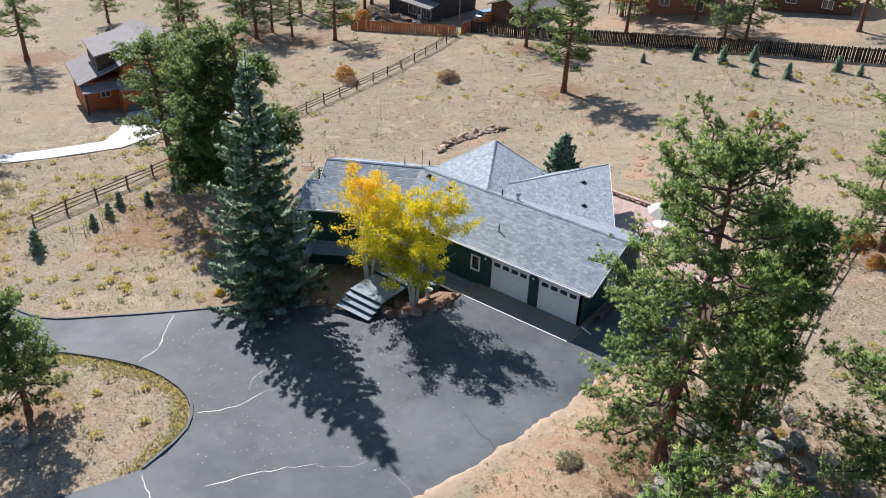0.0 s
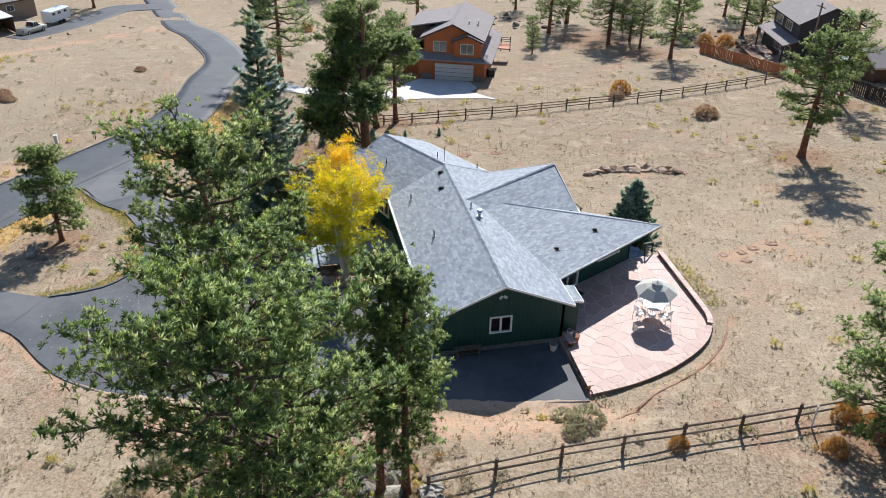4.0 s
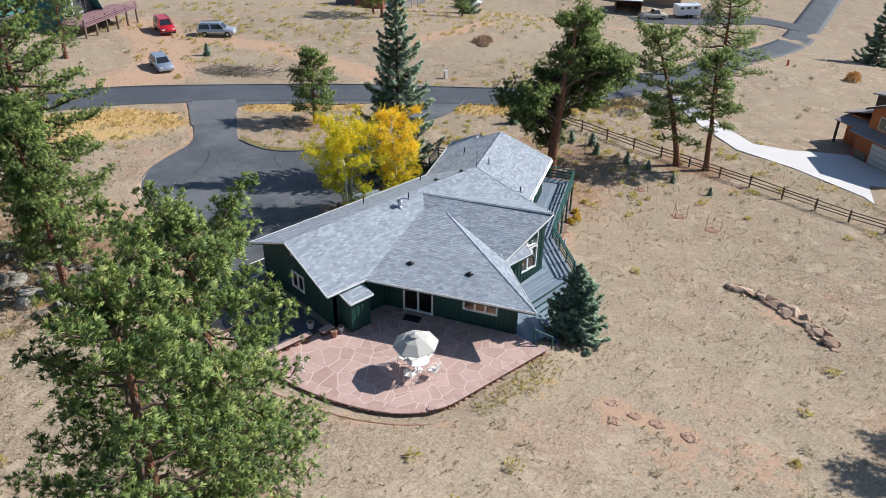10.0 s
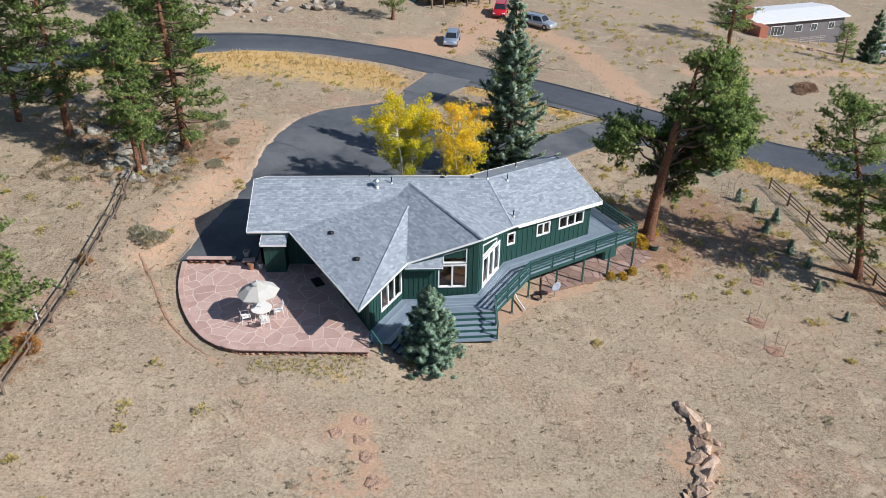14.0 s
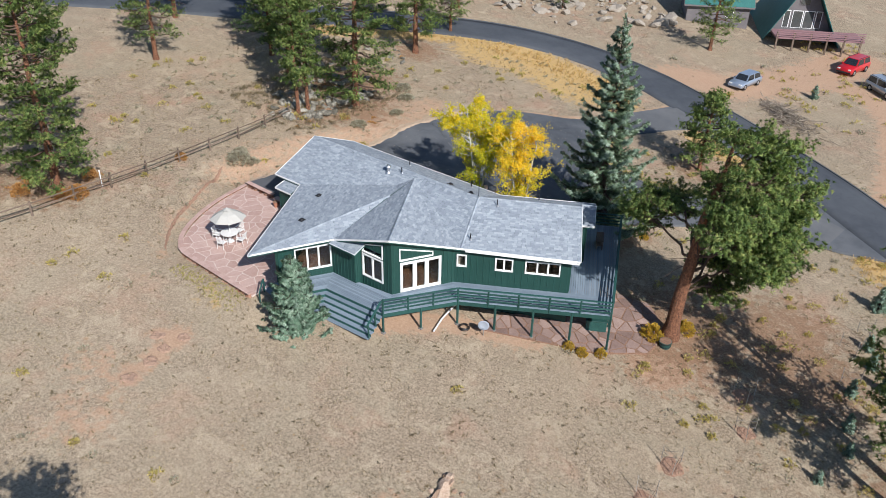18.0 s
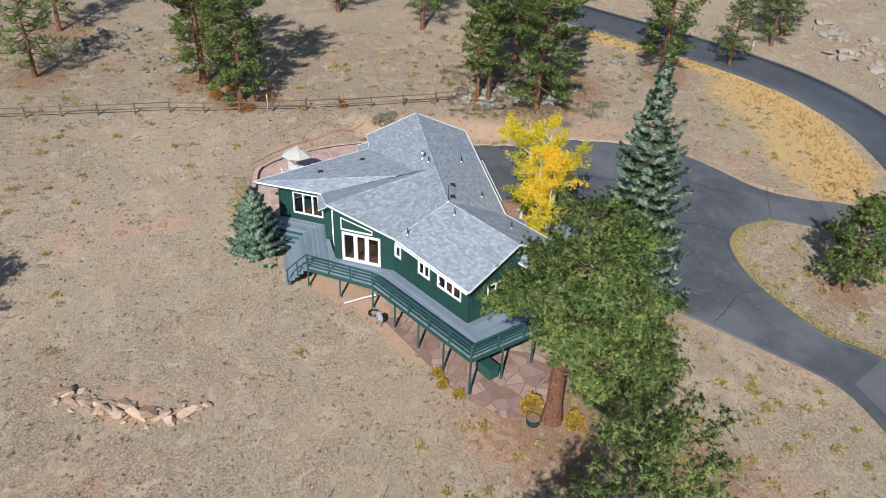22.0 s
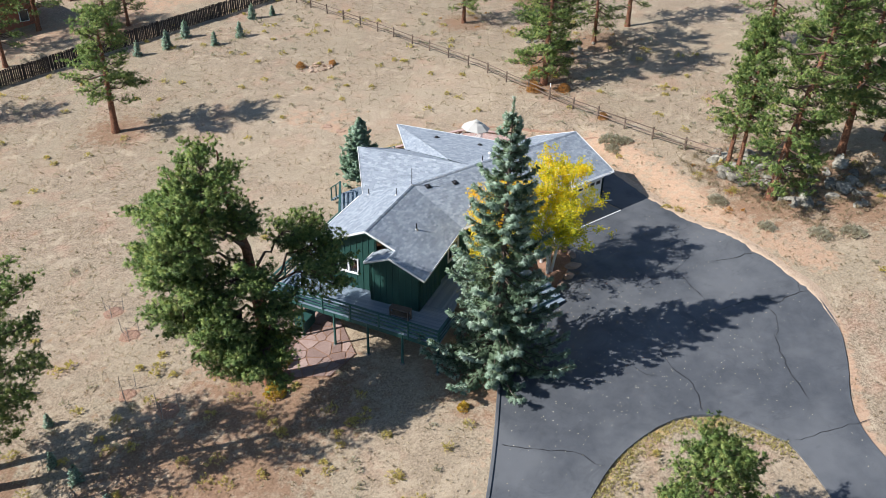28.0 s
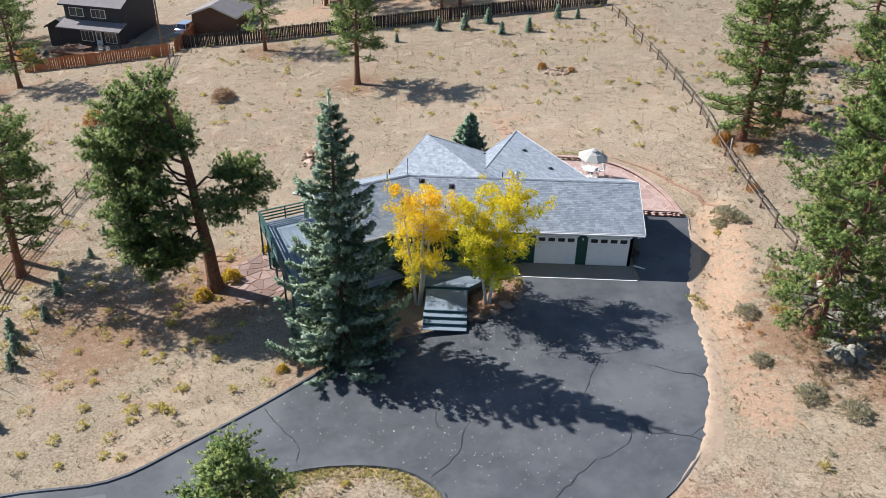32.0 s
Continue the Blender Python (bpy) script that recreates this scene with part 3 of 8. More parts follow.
ROOF = [  # convex pieces, the first two corners on the lower edge
    [(EAST, J, M0), "a"], [(V, M0, J), "a"], [(SE, EAST, M0), "a"], [(Q, SE, M0, T), "a"], [(V, M1, M0), "c"], [(R, P0, M0, M1), "f"], [(P0, T, M0), "f"], [(P1, Q, T, P0), "d"], [(R, P1, P0), "n"],
    [(WS, V, J, W0), "b"], [(NV, NE, EAST, J), "g"], [(NV, J, W0, WNB, wing(6.75, -4.25)), "h"], [(wing(6.75, -4.25), WNB, WNC, WND), "h"],
    [(wing(7.7, -0.35, 2.84), wing(6.2, -0.35, 2.84), wing(6.2, -2.0), WNC), "k"],
]


def shingle_face(corners, verts, faces, course=0.15, tab=0.30, rnd=random.Random(5)):
    """Courses of shingles laid over one roof face, each a thin wedge."""
    c = [Vector(p) for p in corners]
    n = Vector((0, 0, 0))
    for a, b in zip(c, c[1:] + c[:1]):
        n += a.cross(b)
    n = n.normalized() if n.z > 0 else -n.normalized()
    along_ = Vector((n.y, -n.x, 0)).normalized()
    up = n.cross(along_)
    if up.z < 0:
        up, along_ = -up, -along_
    o = c[0]
    flat = [((p - o).dot(along_), (p - o).dot(up)) for p in c]
    if area(flat) < 0:
        flat = flat[::-1]
    v0, v1 = min(q[1] for q in flat), max(q[1] for q in flat)
    u0, u1 = min(q[0] for q in flat), max(q[0] for q in flat)
    v = math.floor((v0 + o.z / up.z) / course) * course - o.z / up.z
    while v < v1:
        u = u0 - rnd.random() * tab
        while u < u1:
            w = tab * rnd.uniform(0.75, 1.25)
            cell = clip_to([(u, v), (u + w - 0.006, v), (u + w - 0.006, v + course), (u, v + course)], flat)
            if len(cell) > 2 and area(cell) > 0.002:
                i = len(verts)
                for s, t in cell:
                    h = 0.014 - 0.008 * (t - v) / course
                    verts.append(o + along_ * s + up * t + n * h)
                for s, t in cell:
                    verts.append(o + along_ * s + up * t + n * 0.004)
                m = len(cell)
                faces.append(tuple(range(i, i + m)))
                for j in range(m):
                    if cell[j][1] < v + 0.01 and cell[(j + 1) % m][1] < v + 0.01:
                        faces.append((i + j, i + m + j, i + m + (j + 1) % m, i + (j + 1) % m))
            u += w
        v += course
    return n


for corners, face_name in ROOF:
    sv, sf = [], []
    n = shingle_face(corners, sv, sf)
    bm = bmesh.new()
    c = [Vector(p) for p in corners]
    hi, lo = [bm.verts.new(p - Vector((0, 0, 0.05))) for p in c], [bm.verts.new(p - Vector((0, 0, 0.18))) for p in c]
    bm.faces.new(hi), bm.faces.new(lo[::-1])
    for i in range(len(c)):
        j = (i + 1) % len(c)
        bm.faces.new((hi[i], lo[i], lo[j], hi[j]))
    slab = part("roof", bm, siding_trim, house, "green-painted roof deck and soffit")
    if face_name == "g":
        # the shingles over the garage's outer end are laid one by one
        starts = sorted({min(f) for f in sf if min(f) == f[0]})
        groups = {}
        for f in sf:
            groups.setdefault(max(k for k in starts if k <= min(f)), []).append(f)
        rest, single = [], 0
        for k, fs in groups.items():
            ids = sorted({i for f in fs for i in f})
            mid = sum((sv[i] for i in ids), Vector()) / len(ids)
            if mid.x > 13.1 and single < 300:
                at = {i: j for j, i in enumerate(ids)}
                child("shingle", mesh_of("shingle", [sv[i] for i in ids], [[at[i] for i in f] for f in fs], single_shingle), slab)
                single += 1
            else:
                rest += fs
        sf = rest
    tagged(child("shingles", mesh_of("shingles", sv, sf, shingles_mat), slab, "grey asphalt shingles"), kind="stuff")


def fascia(a, b, drop=0.12, out=0.025):
    a, b = Vector(a), Vector(b)
    side = Vector(((b - a).y, -(b - a).x, 0)).normalized() * out
    d = Vector((0, 0, -drop / 2 + 0.035))
    part("fascia", beam(a + side + d, b + side + d, 0.03, drop), white_paint, house, "white fascia board")


for a, b in ((SE, EAST), (EAST, NE), (NE, NV), (Q, SE), (P1, Q), (R, P1), (M1, R), (V, M1), (WS, V), (W0, WS), (WNB, W0), (NV, WND), (WND, WNC), (WNC, wing(7.7, -0.35, 2.84)), (wing(7.7, -0.35, 2.84), wing(6.4, -0.35, 2.84))):
    fascia(b, a)


def ridge_caps(a, b, step=0.3):
    a, b = Vector(a), Vector(b)
    k = int((b - a).length / step)
    d = (b - a) / k
    side = Vector((d.y, -d.x, 0)).normalized() * 0.11
    verts, faces = [], []
    for i in range(k):
        p, q = a + d * i, a + d * (i + 1.05)
        j = len(verts)
        for w, h in ((p, 0.05), (q, 0.035)):
            verts += [w - side + Vector((0, 0, h - 0.055)), w + Vector((0, 0, h + 0.012)), w + side + Vector((0, 0, h - 0.055))]
        faces += [(j, j + 1, j + 4, j + 3), (j + 1, j + 2, j + 5, j + 4)]
    tagged(child("ridge_cap", mesh_of("ridge_cap", verts, faces, shingles_mat), house, "grey ridge cap shingles"), kind="stuff")


for a, b in ((EAST, J), (J, W0), (M0, M1), (P0, P1), (J, V), (WNB, WNC)):
    ridge_caps(a, b)

# ---- walls ----
def frame_of(p, q):
    p, q = Vector((*p, 0)), Vector((*q, 0))
    x = (q - p).normalized()
    y = Vector((-x.y, x.x, 0))
    m = Matrix((x, y, Vector((0, 0, 1)))).transposed().to_4x4()
    m.translation = p
    return m, (q - p).length


def wall(p, q, z0, top, holes=(), mat=None, thick=0.16, battens=0.41, parent=None):
    """A wall whose outer face runs from p to q, seen from outside left to right; top: (s, z) pairs; holes: (s0, s1, z0, z1)."""
    m, length = frame_of(p, q)
    top = [(0, top), (length, top)] if isinstance(top, (int, float)) else top

    def height(s):
        for (a, za), (b, zb) in zip(top, top[1:]):
            if s <= b + 1e-6:
                return za + (zb - za) * (s - a) / max(b - a, 1e-6)
        return top[-1][1]

    cuts = sorted({0.0, length, *(s for s, _ in top), *(h[0] for h in holes), *(h[1] for h in holes)})
    bm = bmesh.new()
    for a, b in zip(cuts, cuts[1:]):
        if b - a < 1e-4:
            continue
        mid = (a + b) / 2
        spans, z = [], z0
        for h in sorted((h for h in holes if h[0] <= mid <= h[1]), key=lambda h: h[2]):
            spans.append((z, z, h[2], h[2]))
            z = h[3]
        spans.append((z, z, height(a), height(b)))
        for za, zb, ya, yb in spans:
            if max(ya - za, yb - zb) < 0.005:
                continue
            co = [(a, 0, za), (b, 0, zb), (b, 0, yb), (a, 0, ya)]
            v = [bm.verts.new(m @ Vector(c)) for c in co] + [bm.verts.new(m @ Vector((c[0], thick, c[2]))) for c in co]
            for f in ((0, 1, 2, 3), (7, 6, 5, 4), (0, 4, 5, 1), (1, 5, 6, 2), (2, 6, 7, 3), (3, 7, 4, 0)):
                bm.faces.new([v[i] for i in f])
    bmesh.ops.remove_doubles(bm, verts=bm.verts[:], dist=1e-4)
    w = part("wall", bm, mat or siding, parent or house)
    if battens:
        s = battens * 0.6
        while s < length:
            z = z0 + 0.02
            for h in sorted((h for h in holes if h[0] - 0.1 <= s <= h[1] + 0.1), key=lambda h: h[2]):
                if h[2] - z > 0.15:
                    a = m @ Vector((s, -0.012, z))
                    child("batten", box_me(0.05, 0.026, h[2] - 0.08 - z, siding_trim), w, m=Matrix.Translation(a) @ m.to_3x3().to_4x4())
                z = h[3] + 0.08
            e = height(s) - 0.02 - z
            if e > 0.15:
                a = m @ Vector((s, -0.012, z))
                child("batten", box_me(0.05, 0.026, e, siding_trim), w, m=Matrix.Translation(a) @ m.to_3x3().to_4x4())
            s += battens
    return w


BOXES = {}


def box_me(sx, sy, sz, mat):
    """A box standing on its base, shared between pieces of the same size."""
    key = (round(sx, 2), round(sy, 3), round(sz, 2), mat.name)
    if key not in BOXES:
        bm = box_bm((sx, sy, sz), Matrix.Translation((0, 0, sz / 2)))
        me = bpy.data.meshes.new("piece")
        bm.to_mesh(me)
        bm.free()
        me.materials.append(mat)
        BOXES[key] = me
    return BOXES[key]


def window(p, q, s0, s1, z0, z1, lights=2, parent=None, label="white-framed window", top_left=None, mat=None, wide=0.09, bar=0.11):
    """A framed window set in the wall p-q, with panes and mullions; top_left: a higher left end for a raked head."""
    m, _ = frame_of(p, q)
    za, zb = (z1 if top_left is None else top_left), z1
    mat = mat or white_paint
    bm = bmesh.new()
    tilt = (zb - za) / (s1 - s0) * wide
    loops = [[(s0, z0), (s1, z0), (s1, zb), (s0, za)], [(s0 + wide, z0 + wide), (s1 - wide, z0 + wide), (s1 - wide, max(zb - tilt - wide, z0 + wide + 0.01)), (s0 + wide, za + tilt - wide)]]
    ring = [[bm.verts.new((s, y, z)) for s, z in lp] for y in (-0.06, 0.06) for lp in loops]
    for k in range(4):
        j = (k + 1) % 4
        for p0, p1 in ((0, 1), (1, 3), (3, 2), (2, 0)):
            bm.faces.new((ring[p0][k], ring[p0][j], ring[p1][j], ring[p1][k]))
    bmesh.ops.recalc_face_normals(bm, faces=bm.faces[:])
    bm.transform(m)
    w = part("window", bm, mat, parent or house, label)
    step = (s1 - s0 - 2 * wide) / lights
    slope = (zb - za) / (s1 - s0)
    for i in range(lights):
        a, b = s0 + wide + i * step, s0 + wide + (i + 1) * step
        ya, yb = za + slope * (a - s0) - wide, za + slope * (b - s0) - wide
        bm = bmesh.new()
        co = [(a, z0 + wide), (b, z0 + wide), (b, yb), (a, ya)]
        f = [bm.verts.new(m @ Vector((s, 0.012, z))) for s, z in co] + [bm.verts.new(m @ Vector((s, 0.022, z))) for s, z in co]
        for k in ((0, 1, 2, 3), (7, 6, 5, 4), (0, 4, 5, 1), (1, 5, 6, 2), (2, 6, 7, 3), (3, 7, 4, 0)):
            bm.faces.new([f[j] for j in k])
        part("pane", bm, pane_glass, w).visible_shadow = False
        if i:
            y = za + slope * (a - s0) - wide
            bm = box_bm((bar, 0.1, y - z0 - wide), m @ Matrix.Translation((a, 0, (y + z0 + wide) / 2)))
            part("mullion", bm, mat, w)
    return w


LOW = -0.45
A_E, B_E = (15.75, -3.45), (15.75, 4.12)
wall(A_E, B_E, -0.35, [(0, 2.58), (3.82, 4.17), (7.57, 2.58)], [(3.2, 4.5, 0.85, 1.98)], battens=0.3)
window(A_E, B_E, 3.2, 4.5, 0.85, 1.98, 2, label="white-framed double window with dark curtains")
wall(B_E, (12.15, 4.12), LOW, 2.55, [])
E_S, PR, PW = (12.15, 4.12), (8.36, 11.48), (6.55, 8.3)
sl0, sl1, ew0, ew1 = 1.25, 3.15, 5.0, 7.1
wall(E_S, PR, LOW, 2.5, [(sl0, sl1, 0.02, 2.06), (ew0, ew1, 0.95, 1.95)], battens=0.3)
window(E_S, PR, sl0, sl1, 0.02, 2.06, 2, label="white-framed sliding glass patio door")
window(E_S, PR, ew0, ew1, 0.95, 1.95, 3)
W_LEN = (Vector(PW) - Vector(PR)).length
wall(PR, PW, LOW - 0.4, 2.5, [(1.2, W_LEN - 0.06, 0.5, 2.2)], battens=0.3)
window(PR, PW, 1.2, W_LEN - 0.06, 0.5, 2.2, 3, label="white-framed window of three tall lights")
wall(PW, (4.5, 8.28), LOW - 0.6, [(0, 2.45), (2.05, 2.4)], battens=0.3)
wall((4.5, 8.28), (4.42, 7.78), LOW - 0.6, 2.5, battens=0.3)
G0, G1, G2 = (4.42, 7.78), (1.86, 7.74), (-0.17, 4.04)
wall(G0, G1, LOW - 0.8, [(0, 3.05), (2.56, 3.86)], [(0.1, 1.86, 0.5, 2.14), (0.1, 1.86, 2.26, 2.6)], battens=0.3)
window(G0, G1, 0.1, 1.86, 0.5, 2.14, 2, label="white-framed window of two tall lights")
window(G0, G1, 0.1, 1.86, 2.24, 3.32, 1, top_left=2.78, wide=0.07, label="raked white-framed transom window")
wall(G1, G2, LOW - 1.2, [(0, 3.86), (4.22, 2.5)], [(0.55, 3.3, 0.03, 2.18), (0.5, 2.6, 2.3, 2.42)], battens=0.3)
window(G1, G2, 0.55, 3.3, 0.03, 2.18, 3, label="white-framed glass French doors", wide=0.17, bar=0.27)
window(G1, G2, 0.5, 2.75, 2.3, 2.62, 1, top_left=3.22, wide=0.07, label="raked white-framed transom window")


def wg(u, n):
    return wing(u, n)[:2]


S0, S1 = G2, wg(6.43, 3.53)
wall(S0, S1, -2.4, 2.62, [(0.15, 0.8, 1.2, 2.1), (2.6, 3.75, 1.15, 2.1), (4.5, 6.72, 1.15, 2.1)], battens=0.41)
window(S0, S1, 0.15, 0.8, 1.2, 2.1, 1, label="small white-framed window")
window(S0, S1, 2.6, 3.75, 1.15, 2.1, 2)
window(S0, S1, 4.5, 6.72, 1.15, 2.1, 3, label="white-framed window of three lights")
WW0, WW1 = wg(6.43, 3.53), wg(6.43, -0.5)
wall(WW0, WW1, -2.9, [(0, 2.66), (3.53, 4.15), (4.03, 3.95)], [(1.45, 2.85, 0.98, 2.1)], battens=0.41)
window(WW0, WW1, 1.45, 2.85, 0.98, 2.1, 2)
wall(wg(6.43, -0.5), wg(7.25, -0.5), -2.9, 2.7, battens=0.41)
wall(wg(7.25, -0.5), wg(7.25, -3.75), -2.9, [(0, 2.72), (1.5, 3.3), (3.25, 2.6)], battens=0.41)
wall(wg(7.25, -3.75), wg(3.9, -3.75), -2.6, 2.6, battens=0.41)
NW_A, NW_B = wg(3.9, -3.55), (2.0, -3.45)
wall(NW_A, NW_B, -2.0, 2.6, [(1.2, 2.6, 0.8, 2.05)], battens=0.41)
window(NW_A, NW_B, 1.2, 2.6, 0.8, 2.05, 2)
NF0, NF1 = (2.0, -3.45), (15.75, -3.45)
wall(NF0, NF1, -1.2, 2.58, [(1.3, 2.3, 0.02, 2.05), (5.9, 6.6, 0.9, 2.0), (7.42, 10.18, 0.04, 2.16), (10.83, 13.6, 0.04, 2.16)], battens=0.41)
window(NF0, NF1, 5.9, 6.6, 0.9, 2.0, 1)
front_door = part("door", box_bm((0.92, 0.05, 2.0), Matrix.Translation((3.8, -3.40, 1.03)), 0.01), siding_trim, house, "green front door")
part("doorknob", tube((4.15, -3.48, 1.0), (4.15, -3.42, 1.0), 0.035), bright_metal, front_door, "brass doorknob")


def garage_door(x0, x1):
    bm = box_bm((x1 - x0, 0.05, 2.1), Matrix.Translation(((x0 + x1) / 2, -3.40, 1.1)))
    d = part("garage_door", bm, white_paint, house, "white sectional garage door")
    for k in range(4):
        z = 0.07 + k * 0.525
        n = 4
        w = (x1 - x0 - 0.16) / n
        for i in range(n):
            a = x0 + 0.08 + i * w
            if k == 3:
                part("light", box_bm((w - 0.2, 0.02, 0.26), Matrix.Translation((a + w / 2, -3.431, z + 0.26))), dark_metal, d, "dark glazed light")
            else:
                part("panel", box_bm((w - 0.12, 0.02, 0.40), Matrix.Translation((a + w / 2, -3.43, z + 0.26)), 0.008), white_paint, d)
    for s, (a, b) in enumerate((((x0 - 0.05, 0.04), (x0 - 0.05, 2.2)), ((x1 + 0.05, 0.04), (x1 + 0.05, 2.2)))):
        part("jamb", beam((a[0], -3.46, a[1]), (b[0], -3.46, b[1]), 0.1, 0.04, 0), white_paint, d)
    part("head", beam((x0 - 0.1, -3.46, 2.24), (x1 + 0.1, -3.46, 2.24), 0.04, 0.1), white_paint, d)


garage_door(9.45, 12.15)
garage_door(12.86, 15.57)
for x in (12.5, 9.0):
    part("wall_lamp", tube((x, -3.56, 2.05), (x, -3.46, 2.05), 0.07), white_paint, house, "small white wall lamp")

# floor and inside walls, seen through the glass
FLOOR = [(15.6, -3.3), (15.6, 4.0), (12.2, 4.0), (8.36, 11.3), (6.6, 8.2), (4.5, 8.1), (4.4, 7.65), (1.95, 7.6), (-0.05, 4.0), wg(6.3, 3.4), wg(6.3, -0.5), wg(7.1, -0.6), wg(7.1, -3.6), wg(3.9, -3.4), (2.1, -3.3)]
bm = bmesh.new()
prism(bm, [tuple(p) for p in FLOOR][::-1], -0.3, 0.015)
part("indoor_floor", bm, wood_floor, house, "brown wooden floor")
for a, b in (((8.0, -3.2), (8.0, 3.9)), ((0.6, -3.0), (-0.2, 3.7)), ((8.0, 3.9), (12.1, 3.95)), ((2.5, 2.0), (8.0, 2.0))):
    part("partition", beam((*a, 1.25), (*b, 1.25), 0.1, 2.45), plaster, house, "pale inside wall")
for y0, y1 in ((0.1, 0.9), (-0.25, 0.15), (0.55, 1.0)):
    part("curtain", box_bm((0.05, y1 - y0, 1.25), Matrix.Translation((15.45, (y0 + y1) / 2, 1.4))), dark_curtain, house, "dark red curtain")

# shed closet and chase roofs
bm = bmesh.new()
prism(bm, [(14.0, 4.13), (15.35, 4.13), (15.35, 5.12), (14.0, 5.12)], LOW, 2.16)
closet = part("closet", bm, siding, house, "green lean-to closet beside the patio")
for x in (14.05, 14.35, 14.65, 14.95, 15.3):
    child("batten", box_me(0.05, 0.026, 2.0, siding_trim), closet, m=Matrix.Translation((x, 5.13, LOW + 0.45)))
for corners, e in (((((13.85, 5.3, 2.14), (15.5, 5.3, 2.14), (15.5, 4.14, 2.42), (13.85, 4.14, 2.42))), 0), (((6.35, 8.75, 2.42), (4.05, 8.72, 2.42), (3.95, 7.8, 2.86), (6.2, 7.85, 2.86)), 1)):
    c = [Vector(p) for p in corners]
    bm = bmesh.new()
    hi, lo = [bm.verts.new(p) for p in c], [bm.verts.new(p - Vector((0, 0, 0.1))) for p in c]
    bm.faces.new(hi), bm.faces.new(lo[::-1])
    for i in range(4):
        bm.faces.new((hi[i], lo[i], lo[(i + 1) % 4], hi[(i + 1) % 4]))
    r = part("roof", bm, siding_trim, house, "small lean-to roof")
    sv, sf = [], []
    shingle_face(corners, sv, sf)
    tagged(child("shingles", mesh_of("shingles", sv, sf, shingles_mat), r), kind="stuff")
    fascia(c[1], c[0], 0.13)
    fascia(c[2], c[1], 0.13)

# ---- roof fittings ----
def plumb(x, y, h=0.45, r=0.04, mat=None):
    z = roof_z(x, y)
    v = part("vent_pipe", tube((x, y, z - 0.05), (x, y, z + h), r), mat or dark_metal, house, "dark vent pipe")
    part("flashing", tube((x, y, z - 0.03), (x, y, z + 0.09), 0.13, 0.06), bright_metal, v)


def roof_z(x, y):
    p = Vector((x, y)) - Vector((JX, JY))
    east = RZ - SL * abs(y - JY)
    west = RZ - SL * abs(p.dot(WN))
    d = (Vector((x, y)) - Vector((8.82, 13.18))).dot(Vector((-0.8714, -0.4905)))
    if y > 4.5 or d > 0 and y > 2.5 and x > 7.5 and 2.6 + 0.163 * d > east:
        return 2.6 + 0.163 * d
    return east if x > JX else west


def roof_vent(x, y):
    """A low hooded roof vent."""
    z = roof_z(x, y)
    bm = bmesh.new()
    bmesh.ops.create_uvsphere(bm, u_segments=12, v_segments=8, radius=0.15, matrix=Matrix.Translation((x, y, z + 0.04)) @ Matrix.Diagonal((1, 1.15, 0.8, 1)))
    v = part("roof_vent", bm, dark_metal, house, "dark hooded roof vent", True)
    part("flange", box_bm((0.38, 0.38, 0.02), Matrix.Translation((x, y, z + 0.03)) @ Euler((math.atan(SL) * (1 if y < JY else -1) * (1 if y < 4 else 0.2), 0, 0)).to_matrix().to_4x4()), dark_metal, v)


for x, y in ((1.78, -0.08), (3.81, -0.46), (9.2, 8.37), (10.97, 5.2)):
    roof_vent(x, y)
for x, y in ((8.87, -1.99), (3.5, -2.45), (-1.6, -3.3), (7.25, 0.7), (-0.75, 3.2)):
    plumb(x, y)
plumb(0.79, 0.38, 1.25, 0.022)
plumb(-0.6, 0.2, 0.5, 0.03)
z = roof_z(8.26, 1.0)
flue = part("flue", tube((8.26, 1.0, z - 0.05), (8.26, 1.0, z + 0.42), 0.11, seg=14), bright_metal, house, "galvanised flue with a round cap")
part("cap", tube((8.26, 1.0, z + 0.42), (8.26, 1.0, z + 0.55), 0.21, 0.12, 14), bright_metal, flue)
part("collar", tube((8.26, 1.0, z - 0.06), (8.26, 1.0, z + 0.1), 0.24, 0.14, 14), bright_metal, flue)

# gutters and downspouts
part("gutter", beam((16.4, -3.79, 2.56), (1.9, -3.79, 2.56), 0.1, 0.09, 0.015), white_paint, house, "white gutter")
bm = bmesh.new()
for a, b in (((16.1, -3.77, 2.5), (16.02, -3.55, 2.3)), ((16.02, -3.55, 2.3), (16.02, -3.55, 0.2)), ((16.02, -3.55, 0.2), (16.75, -3.7, 0.06))):
    add_beam(bm, a, b, 0.08, 0.07)
part("downspout", bm, white_paint, house, "white downspout with a long outlet")
part("gutter", beam(Vector(wing(6.9, 4.09, 2.52)), Vector(wing(-0.2, 4.09, 2.6)), 0.1, 0.09, 0.015), white_paint, house, "white gutter")
bm = bmesh.new()
dx, dy, _ = wing(-0.35, 3.62)
for a, b in (((dx, dy, 2.5), (dx, dy, -1.2)), ((dx, dy, -1.2), (-0.9, 6.1, -1.5)), ((-0.9, 6.1, -1.5), (-1.3, 7.4, -1.55))):
    add_beam(bm, a, b, 0.08, 0.08)
part("downspout", bm, white_paint, house, "white downspout draining below the deck")
bm = bmesh.new()
add_tube(bm, (15.82, 0.35, 3.35), (15.95, 0.2, 3.3), 0.07, 0.08)
add_tube(bm, (15.82, 0.45, 3.35), (15.95, 0.6, 3.3), 0.07, 0.08)
part("floodlight", bm, white_paint, house, "twin floodlight under the gable")


